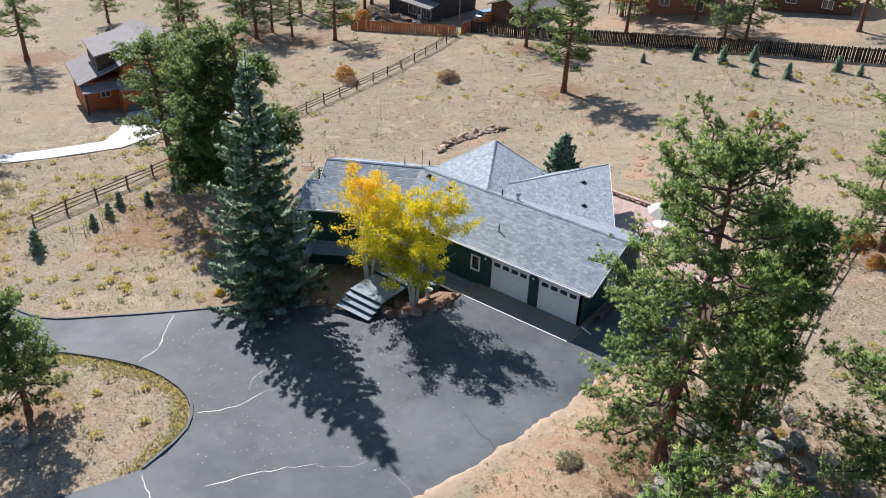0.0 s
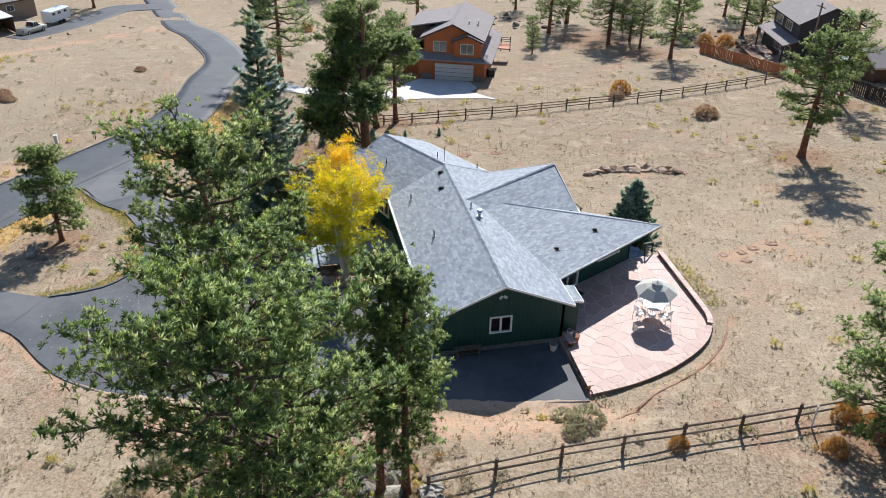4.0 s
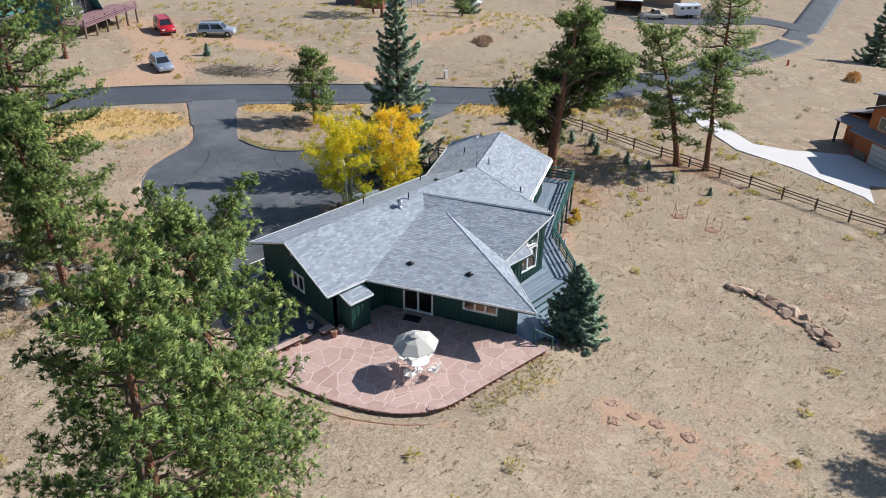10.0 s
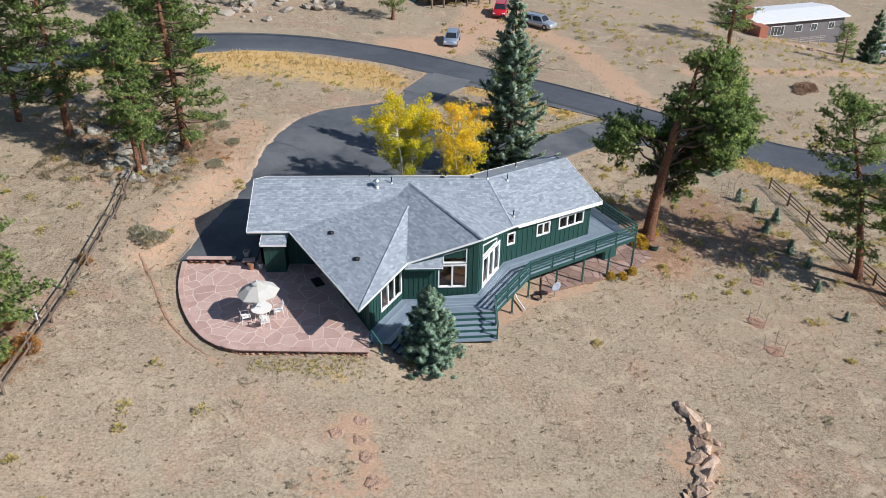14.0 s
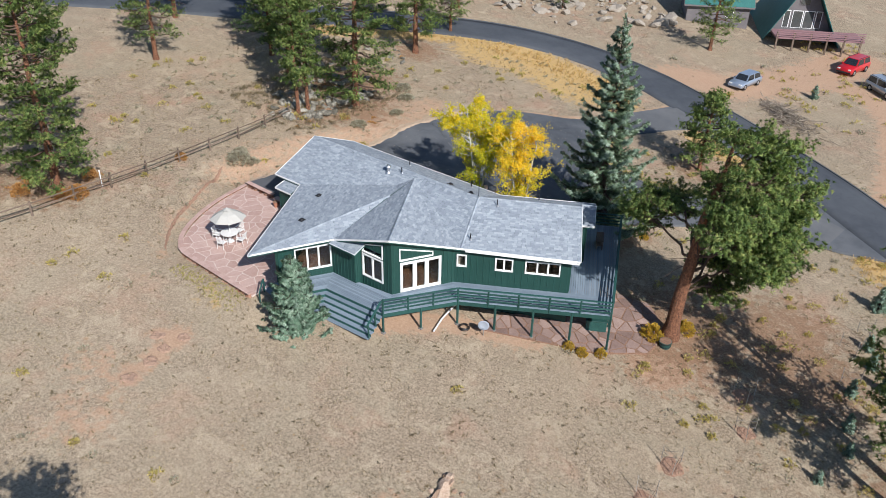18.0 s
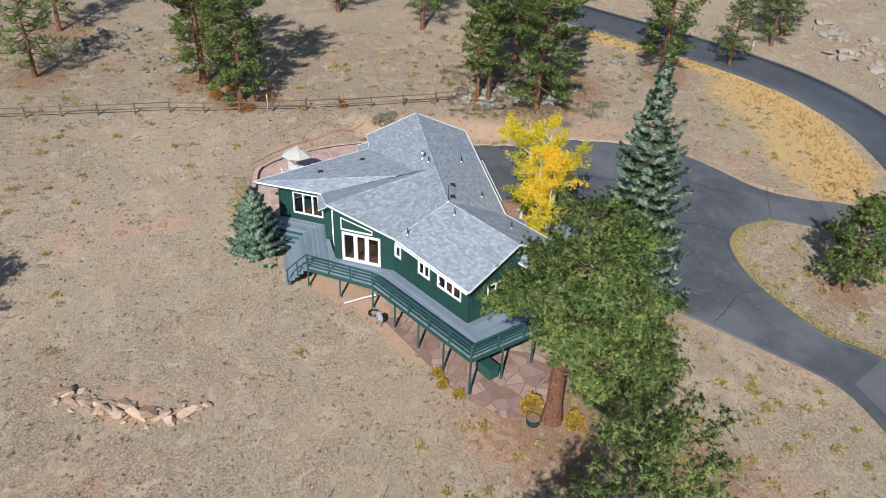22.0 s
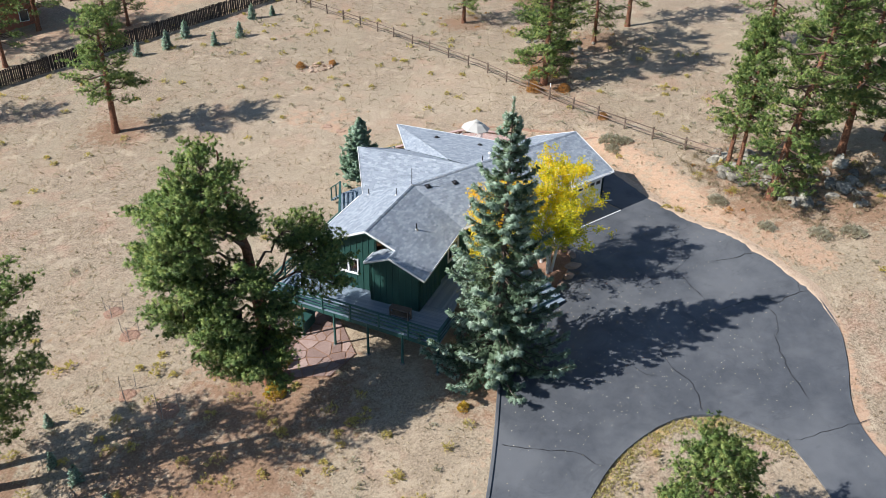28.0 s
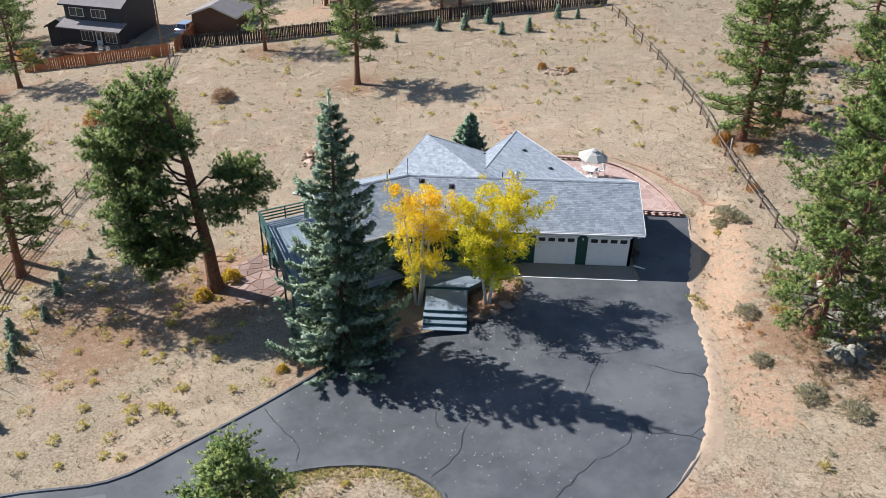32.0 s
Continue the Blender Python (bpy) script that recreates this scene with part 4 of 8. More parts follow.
# ---- paving, deck and stairs ----
sandstone = surface("pink_flagstone", (0.43, 0.28, 0.235), (0.55, 0.395, 0.345), 1.6, 0.6, fine=18, relief=0.3, piece=0.22)
mortar = surface("mortar", (0.58, 0.48, 0.43), (0.72, 0.63, 0.57), 2, 0.9, relief=0.3)
red_stone = surface("red_wall_stone", (0.26, 0.125, 0.085), (0.44, 0.25, 0.17), 2, 0.85, fine=16, relief=0.6, depth=0.03, piece=0.7)
bed_stone = surface("bed_stone", (0.17, 0.12, 0.095), (0.32, 0.245, 0.20), 2.4, 0.9, fine=12, relief=0.9, depth=0.05, piece=0.5)
granite = surface("granite", (0.115, 0.108, 0.088), (0.35, 0.325, 0.27), 2.6, 0.9, fine=11, relief=1.0, depth=0.06, piece=0.55, stain=0.6)
tan_rock = surface("tan_rock", (0.33, 0.215, 0.15), (0.54, 0.41, 0.30), 1.8, 0.9, fine=14, relief=0.7, depth=0.04, piece=0.5)
old_wood = surface("weathered_wood", (0.085, 0.06, 0.045), (0.22, 0.165, 0.125), 2.5, 0.9, fine=16, relief=0.6, depth=0.02, piece=0.4)
grey_wood = surface("grey_wood", (0.24, 0.215, 0.19), (0.40, 0.36, 0.32), 2.5, 0.9, fine=16, relief=0.5, depth=0.02, piece=0.4)
tar = surface("tar_joint", (0.016, 0.016, 0.018), (0.035, 0.035, 0.038), 4, 0.42, relief=0.2, spec=0.6)
white_plastic = surface("white_plastic", (0.70, 0.70, 0.68), (0.82, 0.82, 0.80), 4, 0.45, relief=0.05)
canvas = surface("cream_canvas", (0.48, 0.465, 0.42), (0.55, 0.54, 0.49), 2, 0.85, fine=60, relief=0.2)
red_gravel = surface("red_mulch", (0.16, 0.085, 0.055), (0.36, 0.22, 0.15), 6, 0.95, fine=22, relief=0.8, depth=0.03)


def cells(shape, size, seed, jitter=0.8):
    """Irregular many-sided stones that fill a convex plan shape."""
    rng = random.Random(seed)
    xs, ys = [p[0] for p in shape], [p[1] for p in shape]
    pts = []
    for i in range(int((max(xs) - min(xs)) / size) + 2):
        for j in range(int((max(ys) - min(ys)) / size) + 2):
            pts.append((min(xs) + (i + rng.uniform(-jitter, jitter)) * size, min(ys) + (j + 0.5 * (i % 2) + rng.uniform(-jitter, jitter)) * size))
    out = []
    for a in pts:
        poly = list(shape)
        for b in pts:
            if b is not a and math.hypot(a[0] - b[0], a[1] - b[1]) < 3.2 * size:
                poly = clip(poly, (a[0] + b[0]) / 2, (a[1] + b[1]) / 2, b[0] - a[0], b[1] - a[1])
                if len(poly) < 3:
                    break
        if len(poly) > 2 and area(poly) > 0.06:
            out.append(poly)
    return out


def inset(poly, d):
    for (ax, ay), (bx, by) in list(zip(poly, poly[1:] + poly[:1])):
        k = math.hypot(bx - ax, by - ay)
        if k > 1e-5:
            nx, ny = (by - ay) / k, (ax - bx) / k
            poly = clip(poly, ax - nx * d, ay - ny * d, nx, ny)
            if len(poly) < 3:
                return []
    return poly


def flagstones(parent, shape, size, seed, z, mat, gap=0.03):
    rng = random.Random(seed)
    for poly in cells(shape, size, seed):
        poly = inset(poly, gap)
        if len(poly) > 2 and area(poly) > 0.05:
            bm = bmesh.new()
            h = rng.uniform(0.0, 0.012)
            prism(bm, poly, (lambda x, y: z(x, y) - 0.05) if callable(z) else z - 0.05, (lambda x, y: z(x, y) + 0.012 + h) if callable(z) else z + 0.005 + h * 0.4)
            part("flagstone", bm, mat, parent)


PZ = 0.03
bm = bmesh.new()
prism(bm, PATIO, -0.6, PZ)
patio = part("patio", bm, mortar, None)
tagged(patio, "curved patio of pink sandstone flagstones with pale joints", "patio", kind="structure")
flagstones(patio, PATIO, 0.86, 3, PZ, sandstone, 0.026)


def rock(rng, sx, sy, sz, sub=2, rough=0.22):
    """One uneven stone, flattened where it lies."""
    bm = bmesh.new()
    bmesh.ops.create_icosphere(bm, subdivisions=sub, radius=0.5)
    cuts = [(Vector((rng.gauss(0, 1), rng.gauss(0, 1), rng.gauss(0, 1))).normalized(), rng.uniform(0.2, 0.38)) for _ in range(8)]
    off = Vector((rng.uniform(0, 50), rng.uniform(0, 50), rng.uniform(0, 50)))
    for v in bm.verts:
        for n, d in cuts:
            e = v.co.dot(n) - d
            if e > 0:
                v.co -= n * e * 0.97
        v.co *= 1 + rough * noise.noise(v.co * 2.2 + off) + 0.5 * rough * noise.noise(v.co * 6.5 + off)
        v.co = Vector((v.co.x * sx, v.co.y * sy, v.co.z * sz))
    return bm


ROCKS = {}


def rock_mesh(kind, mat, i, rough=0.22):
    if (kind, i) not in ROCKS:
        rng = random.Random(i * 13 + len(kind))
        bm = rock(rng, 1, rng.uniform(0.7, 1), rng.uniform(0.55, 0.8), 3 if kind in ("grey", "tan", "bed") else 2, rough)
        me = bpy.data.meshes.new("rock")
        bm.to_mesh(me)
        bm.free()
        me.materials.append(mat)
        ROCKS[kind, i] = me
    return ROCKS[kind, i]


def low_wall(name, label, line, z0, z1, thick, cap, seed):
    """A dry-laid stone wall along a plan line, stone by stone, with a flat cap."""
    rng = random.Random(seed)
    w = thing(name, label, "stone wall", kind="")
    pts = [Vector(p) for p in smooth_line(line, 0.4)]
    for a, b in zip(pts, pts[1:]):
        d = (b - a).normalized()
        n = Vector((-d.y, d.x))
        lo = z0(a.x, a.y) if callable(z0) else z0
        k = max(1, round((z1 - lo) / 0.17))
        for i in range(k):
            c = (a + b) / 2 + d * rng.uniform(-0.06, 0.06) * (1 if i % 2 else -1)
            m = pose(c.x, c.y, lo + (i + 0.5) * (z1 - lo) / k, 0, 0, math.degrees(math.atan2(d.y, d.x))) @ Matrix.Diagonal(((b - a).length * 1.12, thick * rng.uniform(1.0, 1.2), (z1 - lo) / k * 1.45, 1))
            child("stone", rock_mesh("wall", red_stone, rng.randrange(8), 0.1), w, m=m)
        if cap:
            s, m = span((*a, z1 + 0.03), (*b, z1 + 0.03), thick * 1.25, 0.07)
            part("cap_stone", box_bm((s[0] * 0.998, s[1], s[2]), m, 0.012), sandstone, w)
    return w


low_wall("patio_wall", "low red stone wall with flat pink cap along the patio", [(16.5, 13.02), (15.6, 13.38), (12.7, 13.54), (8.25, 13.72)], lambda x, y: gz(x, y) - 0.25, 0.26, 0.28, True, 4)
low_wall("patio_wall", "short low red stone wall with flat pink cap", [(20.6, 3.95), (17.45, 4.05)], -0.05, 0.42, 0.28, True, 5)
low_wall("patio_kerb", "curved kerb of pink stone round the patio", [(20.8, 3.95), (20.45, 6.4), (19.75, 8.7), (18.7, 10.8), (17.62, 12.2), (16.55, 13.0)], -0.25, 0.15, 0.26, True, 6)
low_wall("stone_pillar", "short red stone pillar beside the patio", [(16.95, 4.3), (16.15, 4.25)], -0.1, 0.42, 0.36, True, 7)

# apron in front of the garage, with its pale edge strip
apron = tagged(new("apron", mesh_of("apron", *[[(8.62, -3.46, 0.09), (8.62, -5.16, 0.075), (15.95, -5.16, 0.075), (15.95, -3.46, 0.09), (8.62, -3.46, -0.3), (8.62, -5.16, -0.3), (15.95, -5.16, -0.3), (15.95, -3.46, -0.3)],
    [(0, 1, 2, 3), (0, 4, 5, 1), (1, 5, 6, 2), (2, 6, 7, 3), (3, 7, 4, 0)]], concrete)), "brown-grey concrete apron before the garage", "apron", kind="structure")
part("edge_strip", beam((8.6, -5.22, 0.085), (16.0, -5.22, 0.085), 0.07, 0.05), white_paint, apron, "pale edging strip")


def boards(parent, shape, way, z, width=0.145, mat=None, name="board"):
    """Deck boards laid along a direction and cut to a convex shape."""
    a = Vector(way).normalized()
    n = Vector((-a.y, a.x))
    ds = [Vector(p).dot(n) for p in shape]
    d, lo, hi = min(ds), -60, 60
    while d < max(ds):
        q = [a * lo + n * d, a * hi + n * d, a * hi + n * (d + width - 0.012), a * lo + n * (d + width - 0.012)]
        poly = clip_to([tuple(v) for v in q], shape)
        if len(poly) > 2 and abs(area(poly)) > 0.01:
            bm = bmesh.new()
            prism(bm, poly, z - 0.035, z)
            part(name, bm, mat or deck_paint, parent)
        d += width


def ccw(shape):
    shape = [tuple(p) for p in shape]
    return shape if area(shape) > 0 else shape[::-1]


DZ = -0.03
deck = thing("deck", "raised wrap-around deck of blue-grey painted boards with dark green rails", "deck")
R0, R1 = (0.9, 9.62), (-1.72, 5.58)
R2, R3 = wg(9.12, 5.5), wg(9.8, -6.05)
boards(deck, ccw([wg(-0.9, 3.5), G2, R1, R2, wg(9.2, 3.5)]), WU, DZ)
boards(deck, ccw([wg(6.43, 3.5), wg(9.12 + 0.14, 3.5), R3, wg(6.43, -6.0)]), WN, DZ)
boards(deck, ccw([wg(2.4, -3.55), wg(6.42, -3.55), wg(6.42, -5.6), wg(2.4, -5.3)]), WU, DZ)
boards(deck, ccw([G1, G2, R1, R0]), Vector(G2) - Vector(G1), DZ)
C0 = (5.55, 9.9)
boards(deck, ccw([G1, R0, C0, PW]), (1, 0.04), DZ)
boards(deck, ccw([PW, C0, (7.15, 12.75), (8.75, 12.5), PR]), Vector(PR) - Vector(PW), DZ)
boards(deck, ccw([(2.0, -3.5), (8.55, -3.5), (8.55, -5.05), (0.6, -5.05), (-0.2, -4.5)]), (1, 0), DZ)
boards(deck, ccw([(0.6, -5.06), (6.7, -5.06), (5.2, -6.5), (2.4, -6.5), (1.4, -6.1)]), (1, 0), DZ)
part("edge_strip", beam((6.7, -5.1, -0.01), (8.6, -5.1, -0.01), 0.13, 0.06), white_paint, deck, "pale edging strip")
for a, b in ((R0, R1), (R1, R2), (R2, R3), ((5.2, -6.5), (6.7, -5.1))):
    part("rim_joist", beam((*a, DZ - 0.17), (*b, DZ - 0.17), 0.05, 0.26), rail_green, deck, "dark green rim board")


def steps(parent, edge, out, count, run, rise, z):
    """Treads that go down from an edge of two or three plan points; out: outward direction for each stretch."""
    lines = []
    for i in range(count + 1):
        pts = []
        for k in range(len(edge)):
            if 0 < k < len(edge) - 1:
                n0, n1 = Vector(out[k - 1]), Vector(out[k])
                pts.append(Vector(edge[k]) + (n0 + n1) / (1 + n0.dot(n1)) * run * i)
            else:
                pts.append(Vector(edge[k]) + Vector(out[min(k, len(out) - 1)]) * run * i)
        lines.append(pts)
    for i in range(1, count + 1):
        for k in range(len(edge) - 1):
            q = [lines[i - 1][k], lines[i - 1][k + 1], lines[i][k + 1] + Vector(out[k]) * 0.02, lines[i][k] + Vector(out[k]) * 0.02]
            if area([tuple(v) for v in q]) < 0:
                q = q[::-1]
            bm = bmesh.new()
            prism(bm, [tuple(v) for v in q], z - rise * i - 0.04, z - rise * i)
            part("tread", bm, deck_paint, parent)
            part("riser", beam((*lines[i - 1][k], z - rise * (i - 0.5) - 0.03), (*lines[i - 1][k + 1], z - rise * (i - 0.5) - 0.03), 0.025, rise - 0.045), rail_green, parent)


n2 = Vector((-(12.75 - 9.9), 7.15 - 5.55)).normalized()
steps(deck, [R0, C0, (7.15, 12.75)], [Vector((-0.06, 0.998)), n2], 5, 0.29, 0.215, DZ)
steps(deck, [(2.5, -6.5), (5.1, -6.5)], [Vector((0, -1))], 1, 2.3, 0.2, DZ)
steps(deck, [(2.45, -8.8), (5.1, -8.8)], [Vector((0, -1))], 3, 0.42, 0.19, DZ - 0.2)


def rails(parent, line, heights, z, gap=1.9, foot=True, top=0.95):
    for a, b in zip(line, line[1:]):
        a, b = Vector(a), Vector(b)
        k = max(1, round((b - a).length / gap))
        for i in range(k + 1):
            p = a + (b - a) * i / k
            if i or a is Vector(line[0]):
                part("post", box_bm((0.09, 0.09, top + 0.25), Matrix.Translation((p.x, p.y, z + (top - 0.25) / 2))), rail_green, parent)
        for h in heights:
            part("rail", beam((*a, z + h), (*b, z + h), 0.045, 0.09), rail_green, parent)
        part("rail_cap", beam((*a, z + top), (*b, z + top), 0.16, 0.045, 0.008), rail_green, parent, "flat green rail cap")


rails(deck, [R0, R1, R2, R3, wg(7.6, -6.1)], (0.2, 0.45, 0.7), DZ)
part("post", box_bm((0.1, 0.1, 1.2), Matrix.Translation((*R0, 0.4))), rail_green, deck)
for a, b in (((0.95, 9.7, 0.9), (0.85, 11.05, -0.15)),):
    part("stair_rail", beam(a, b, 0.12, 0.05), rail_green, deck)
    part("post", box_bm((0.08, 0.08, 1.1), Matrix.Translation((0.86, 10.95, -0.65))), rail_green, deck)
    part("post", box_bm((0.08, 0.08, 1.0), Matrix.Translation((0.9, 10.3, -0.1))), rail_green, deck)
part("post", box_bm((0.08, 0.08, 1.0), Matrix.Translation((7.6, 13.55, 0.05))), rail_green, deck)
part("post", box_bm((0.08, 0.08, 1.0), Matrix.Translation((8.2, 12.7, 0.4))), rail_green, deck)
part("stair_rail", beam((8.2, 12.7, 0.9), (7.6, 13.55, 0.55), 0.08, 0.05), rail_green, deck)
FEET = []
for a, b, k in ((R0, R1, 2), (R1, R2, 4), (R2, R3, 5)):
    for i in range(k + 1):
        p = Vector(a) + (Vector(b) - Vector(a)) * i / k
        if (round(p.x, 1), round(p.y, 1)) not in FEET:
            FEET.append((round(p.x, 1), round(p.y, 1)))
            g = gz(p.x, p.y)
            part("support_post", box_bm((0.11, 0.11, DZ - 0.05 - g + 0.3), Matrix.Translation((p.x, p.y, (DZ - 0.05 + g - 0.3) / 2))), rail_green, deck)
            part("pier", box_bm((0.26, 0.26, 0.24), Matrix.Translation((p.x, p.y, g - 0.02)), 0.04), foundation, deck, "grey concrete pier")
for u in (0.4, 2.8, 5.2, 7.6):
    part("beam", beam((*wg(u, 3.6), DZ - 0.14), (*wg(u, 5.45), DZ - 0.14), 0.05, 0.18), rail_green, deck)

# lower flagstones under and beside the deck corner
LOWER = ccw([(-2.6, 5.2), (-3.0, 3.0), (-6.2, -1.2), (-7.4, -5.0), (-9.6, -5.6), (-12.0, -3.6), (-11.9, -0.9), (-9.6, 1.45)])
dull_stone = surface("dull_flagstone", (0.22, 0.145, 0.12), (0.36, 0.26, 0.225), 1.6, 0.85, fine=18, relief=0.4, piece=0.4)
lower = sheet("lower_patio", LOWER, 0.06, red_gravel, (), 0.7)
tagged(lower, "rough paving of reddish flagstones below the deck", "paving", kind="structure")
flagstones(lower, LOWER, 0.8, 9, lambda x, y: gz(x, y) + 0.07, dull_stone, 0.045)

# planting bed by the entry, ringed with boulders
BED = [(5.4, -6.5), (6.75, -5.2), (8.5, -5.25), (8.5, -7.1), (7.6, -8.1), (5.9, -8.7), (5.2, -8.2)]
tagged(sheet("planting_bed", BED, 0.15, red_gravel, (), 0.5), "raised bed of red mulch under the aspens", "garden bed", kind="structure")
rng = random.Random(8)
for x, y, s in ((5.3, -8.5, 1.0), (5.9, -8.95, 1.15), (6.75, -8.75, 0.95), (7.5, -8.3, 1.1), (8.25, -7.5, 0.85), (8.55, -6.6, 0.7), (8.3, -5.7, 0.6), (7.4, -6.0, 0.5), (5.2, -7.6, 0.8), (1.5, -9.6, 0.8), (0.4, -10.6, 0.9), (-0.8, -12.7, 0.7)):
    r = tagged(new("boulder", rock_mesh("bed", bed_stone, rng.randrange(6))), "rounded red-brown boulder at the edge of the bed", "boulder", "boulders round the bed")
    r.matrix_basis = pose(x, y, gz(x, y) + 0.16 * s + 0.05, rng.uniform(-15, 15), rng.uniform(-15, 15), rng.uniform(0, 360)) @ Matrix.Diagonal((s, s, s * 0.95, 1))
bath = thing("bird_bath", "pale stone bird bath in the bed", "bird bath", m=pose(6.7, -6.3, gz(6.7, -6.3) + 0.12))
part("pedestal", tube((0, 0, 0), (0, 0, 0.55), 0.14, 0.09, 12), pale_concrete, bath)
part("bowl", tube((0, 0, 0.55), (0, 0, 0.68), 0.12, 0.32, 16), pale_concrete, bath)

# ---- cracks in the drive ----
def crack(line, width, mat, name, label, seed):
    rng = random.Random(seed)
    pts = smooth_line(line, 0.35)
    pts = [(x + rng.gauss(0, 0.05), y + rng.gauss(0, 0.05)) for x, y in pts]
    verts, faces = [], []
    for i, p in enumerate(pts):
        d = (Vector(pts[min(i + 1, len(pts) - 1)]) - Vector(pts[max(i - 1, 0)])).normalized()
        w = width * rng.uniform(0.35, 1.2) * (0.3 if i in (0, len(pts) - 1) else 1)
        for s in (-0.5, 0.5):
            x, y = p[0] - d.y * w * s, p[1] + d.x * w * s
            verts.append((x, y, gz(x, y) + 0.0862))
    faces = [(2 * i, 2 * i + 2, 2 * i + 3, 2 * i + 1) for i in range(len(pts) - 1)]
    child(name, mesh_of(name, verts, faces, mat), drive, label)


CRACKS = [[(-5.8, -16.1), (-4.5, -17.8), (-3.4, -19.0), (-3.1, -20.5)], [(5.2, -25.9), (6.6, -26.4), (8.4, -27.3), (9.2, -27.6)], [(4.0, -18.4), (3.6, -17.7), (3.7, -16.8)],
          [(3.6, -21.6), (4.8, -20.0), (5.1, -18.7), (5.5, -17.5), (5.8, -17.0), (6.5, -17.0)], [(8.3, -24.8), (9.1, -23.4), (10.5, -21.7), (11.6, -20.6)], [(11.6, -20.7), (12.3, -20.3), (13.0, -19.8), (13.4, -19.1)],
          [(16.8, -20.0), (16.1, -19.5), (14.3, -19.1), (14.1, -18.7), (13.9, -18.2), (12.4, -17.5), (10.7, -17.0)], [(16.1, -19.5), (16.7, -19.0), (17.3, -18.6)], [(11.3, -16.2), (12.0, -14.5), (12.4, -13.4), (12.4, -12.8)],
          [(8.6, -11.7), (10.0, -12.3), (11.6, -12.4), (12.4, -12.8), (13.5, -12.6), (15.2, -12.4)], [(15.3, -13.9), (16.5, -14.6), (17.8, -15.2), (17.8, -15.7), (18.2, -16.0)], [(17.8, -15.2), (18.3, -15.0)], [(15.5, -11.0), (13.8, -12.4)]]
for i, c in enumerate(CRACKS):
    crack(c, 0.06, tar, "crack", "glossy tar-filled crack", i)
rng = random.Random(77)
verts, faces = [], []
for _ in range(900):
    x, y = rng.gauss(5, 7), rng.gauss(-15, 6)
    if inside(x, y, outline) and not inside(x, y, ISLAND) and y < -5.5:
        z, s, a = gz(x, y) + 0.093, rng.uniform(0.02, 0.04), rng.uniform(0, 6.28)
        i = len(verts)
        verts += [(x + s * math.cos(a + k * 1.57), y + s * math.sin(a + k * 1.57) * 0.8, z) for k in range(4)]
        faces.append((i, i + 1, i + 2, i + 3))
leaf_pale = surface("fallen_leaves", (0.55, 0.48, 0.30), (0.75, 0.70, 0.55), 5, 0.8, relief=0, island=0.4)
tagged(new("fallen_leaves", mesh_of("fallen_leaves", verts, faces, leaf_pale)), "pale fallen aspen leaves scattered on the asphalt", "leaves", kind="stuff")

# ---- patio furniture ----
umbrella = thing("patio_umbrella", "grey-beige canvas market umbrella open over the patio table", "umbrella", m=pose(14.75, 10.2, PZ + 0.02, 3, 2, 12))
part("pole", tube((0, 0, 0), (0, 0, 2.4), 0.022), white_plastic, umbrella)
part("base", tube((0, 0, 0), (0, 0, 0.09), 0.26, 0.2, 14), white_plastic, umbrella)
canopy = bmesh.new()
K = 8
rim = [(1.24 * math.cos(2 * math.pi * i / K), 1.24 * math.sin(2 * math.pi * i / K)) for i in range(K)]
for zz, flip in ((0.0, 1), (-0.02, -1)):
    c = canopy.verts.new((0, 0, 2.42 + zz))
    mids = [canopy.verts.new((x * 0.55, y * 0.55, 2.17 + zz)) for x, y in rim]
    outs = [canopy.verts.new((x, y, 1.80 + zz)) for x, y in rim]
    for i in range(K):
        j = (i + 1) % K
        canopy.faces.new((c, mids[i], mids[j]))
        canopy.faces.new((mids[i], outs[i], outs[j], mids[j]))
can = part("canopy", canopy, canvas, umbrella)
part("vent", tube((0, 0, 2.40), (0, 0, 2.5), 0.32, 0.04, 8), canvas, can)
part("finial", tube((0, 0, 2.48), (0, 0, 2.6), 0.025, 0.01), white_plastic, umbrella)
for i, (x, y) in enumerate(rim):
    part("rib", tube((0, 0, 2.36), (x, y, 1.78), 0.009, seg=5), white_plastic, umbrella)
table = thing("patio_table", "round white patio table under the umbrella", "table", m=pose(14.75, 10.2, PZ + 0.02))
part("tabletop", tube((0, 0, 0.70), (0, 0, 0.73), 0.62, seg=24), white_plastic, table)
for a in (45, 135, 225, 315):
    c, s = math.cos(radians(a)), math.sin(radians(a))
    part("leg", tube((0.42 * c, 0.42 * s, 0.7), (0.5 * c, 0.5 * s, 0), 0.022), white_plastic, table)


def patio_chair():
    t = thing("patio_chair", "white metal patio armchair at the round table", "chair", "chairs round the patio table")
    part("seat", box_bm((0.48, 0.46, 0.035), Matrix.Translation((0, 0, 0.42)), 0.01), white_plastic, t)
    for i in range(6):
        part("slat", beam((-0.2 + i * 0.08, 0.235, 0.48), (-0.2 + i * 0.08, 0.33, 0.92), 0.035, 0.02), white_plastic, t)
    part("top_rail", beam((-0.24, 0.335, 0.93), (0.24, 0.335, 0.93), 0.03, 0.04), white_plastic, t)
    for x in (-0.24, 0.24):
        part("arm", beam((x, -0.22, 0.64), (x, 0.28, 0.66), 0.045, 0.025), white_plastic, t)
        part("leg", tube((x, -0.22, 0.64), (x, -0.26, 0), 0.014), white_plastic, t)
        part("leg", tube((x, 0.22, 0.66), (x, 0.3, 0), 0.014), white_plastic, t)
    return t


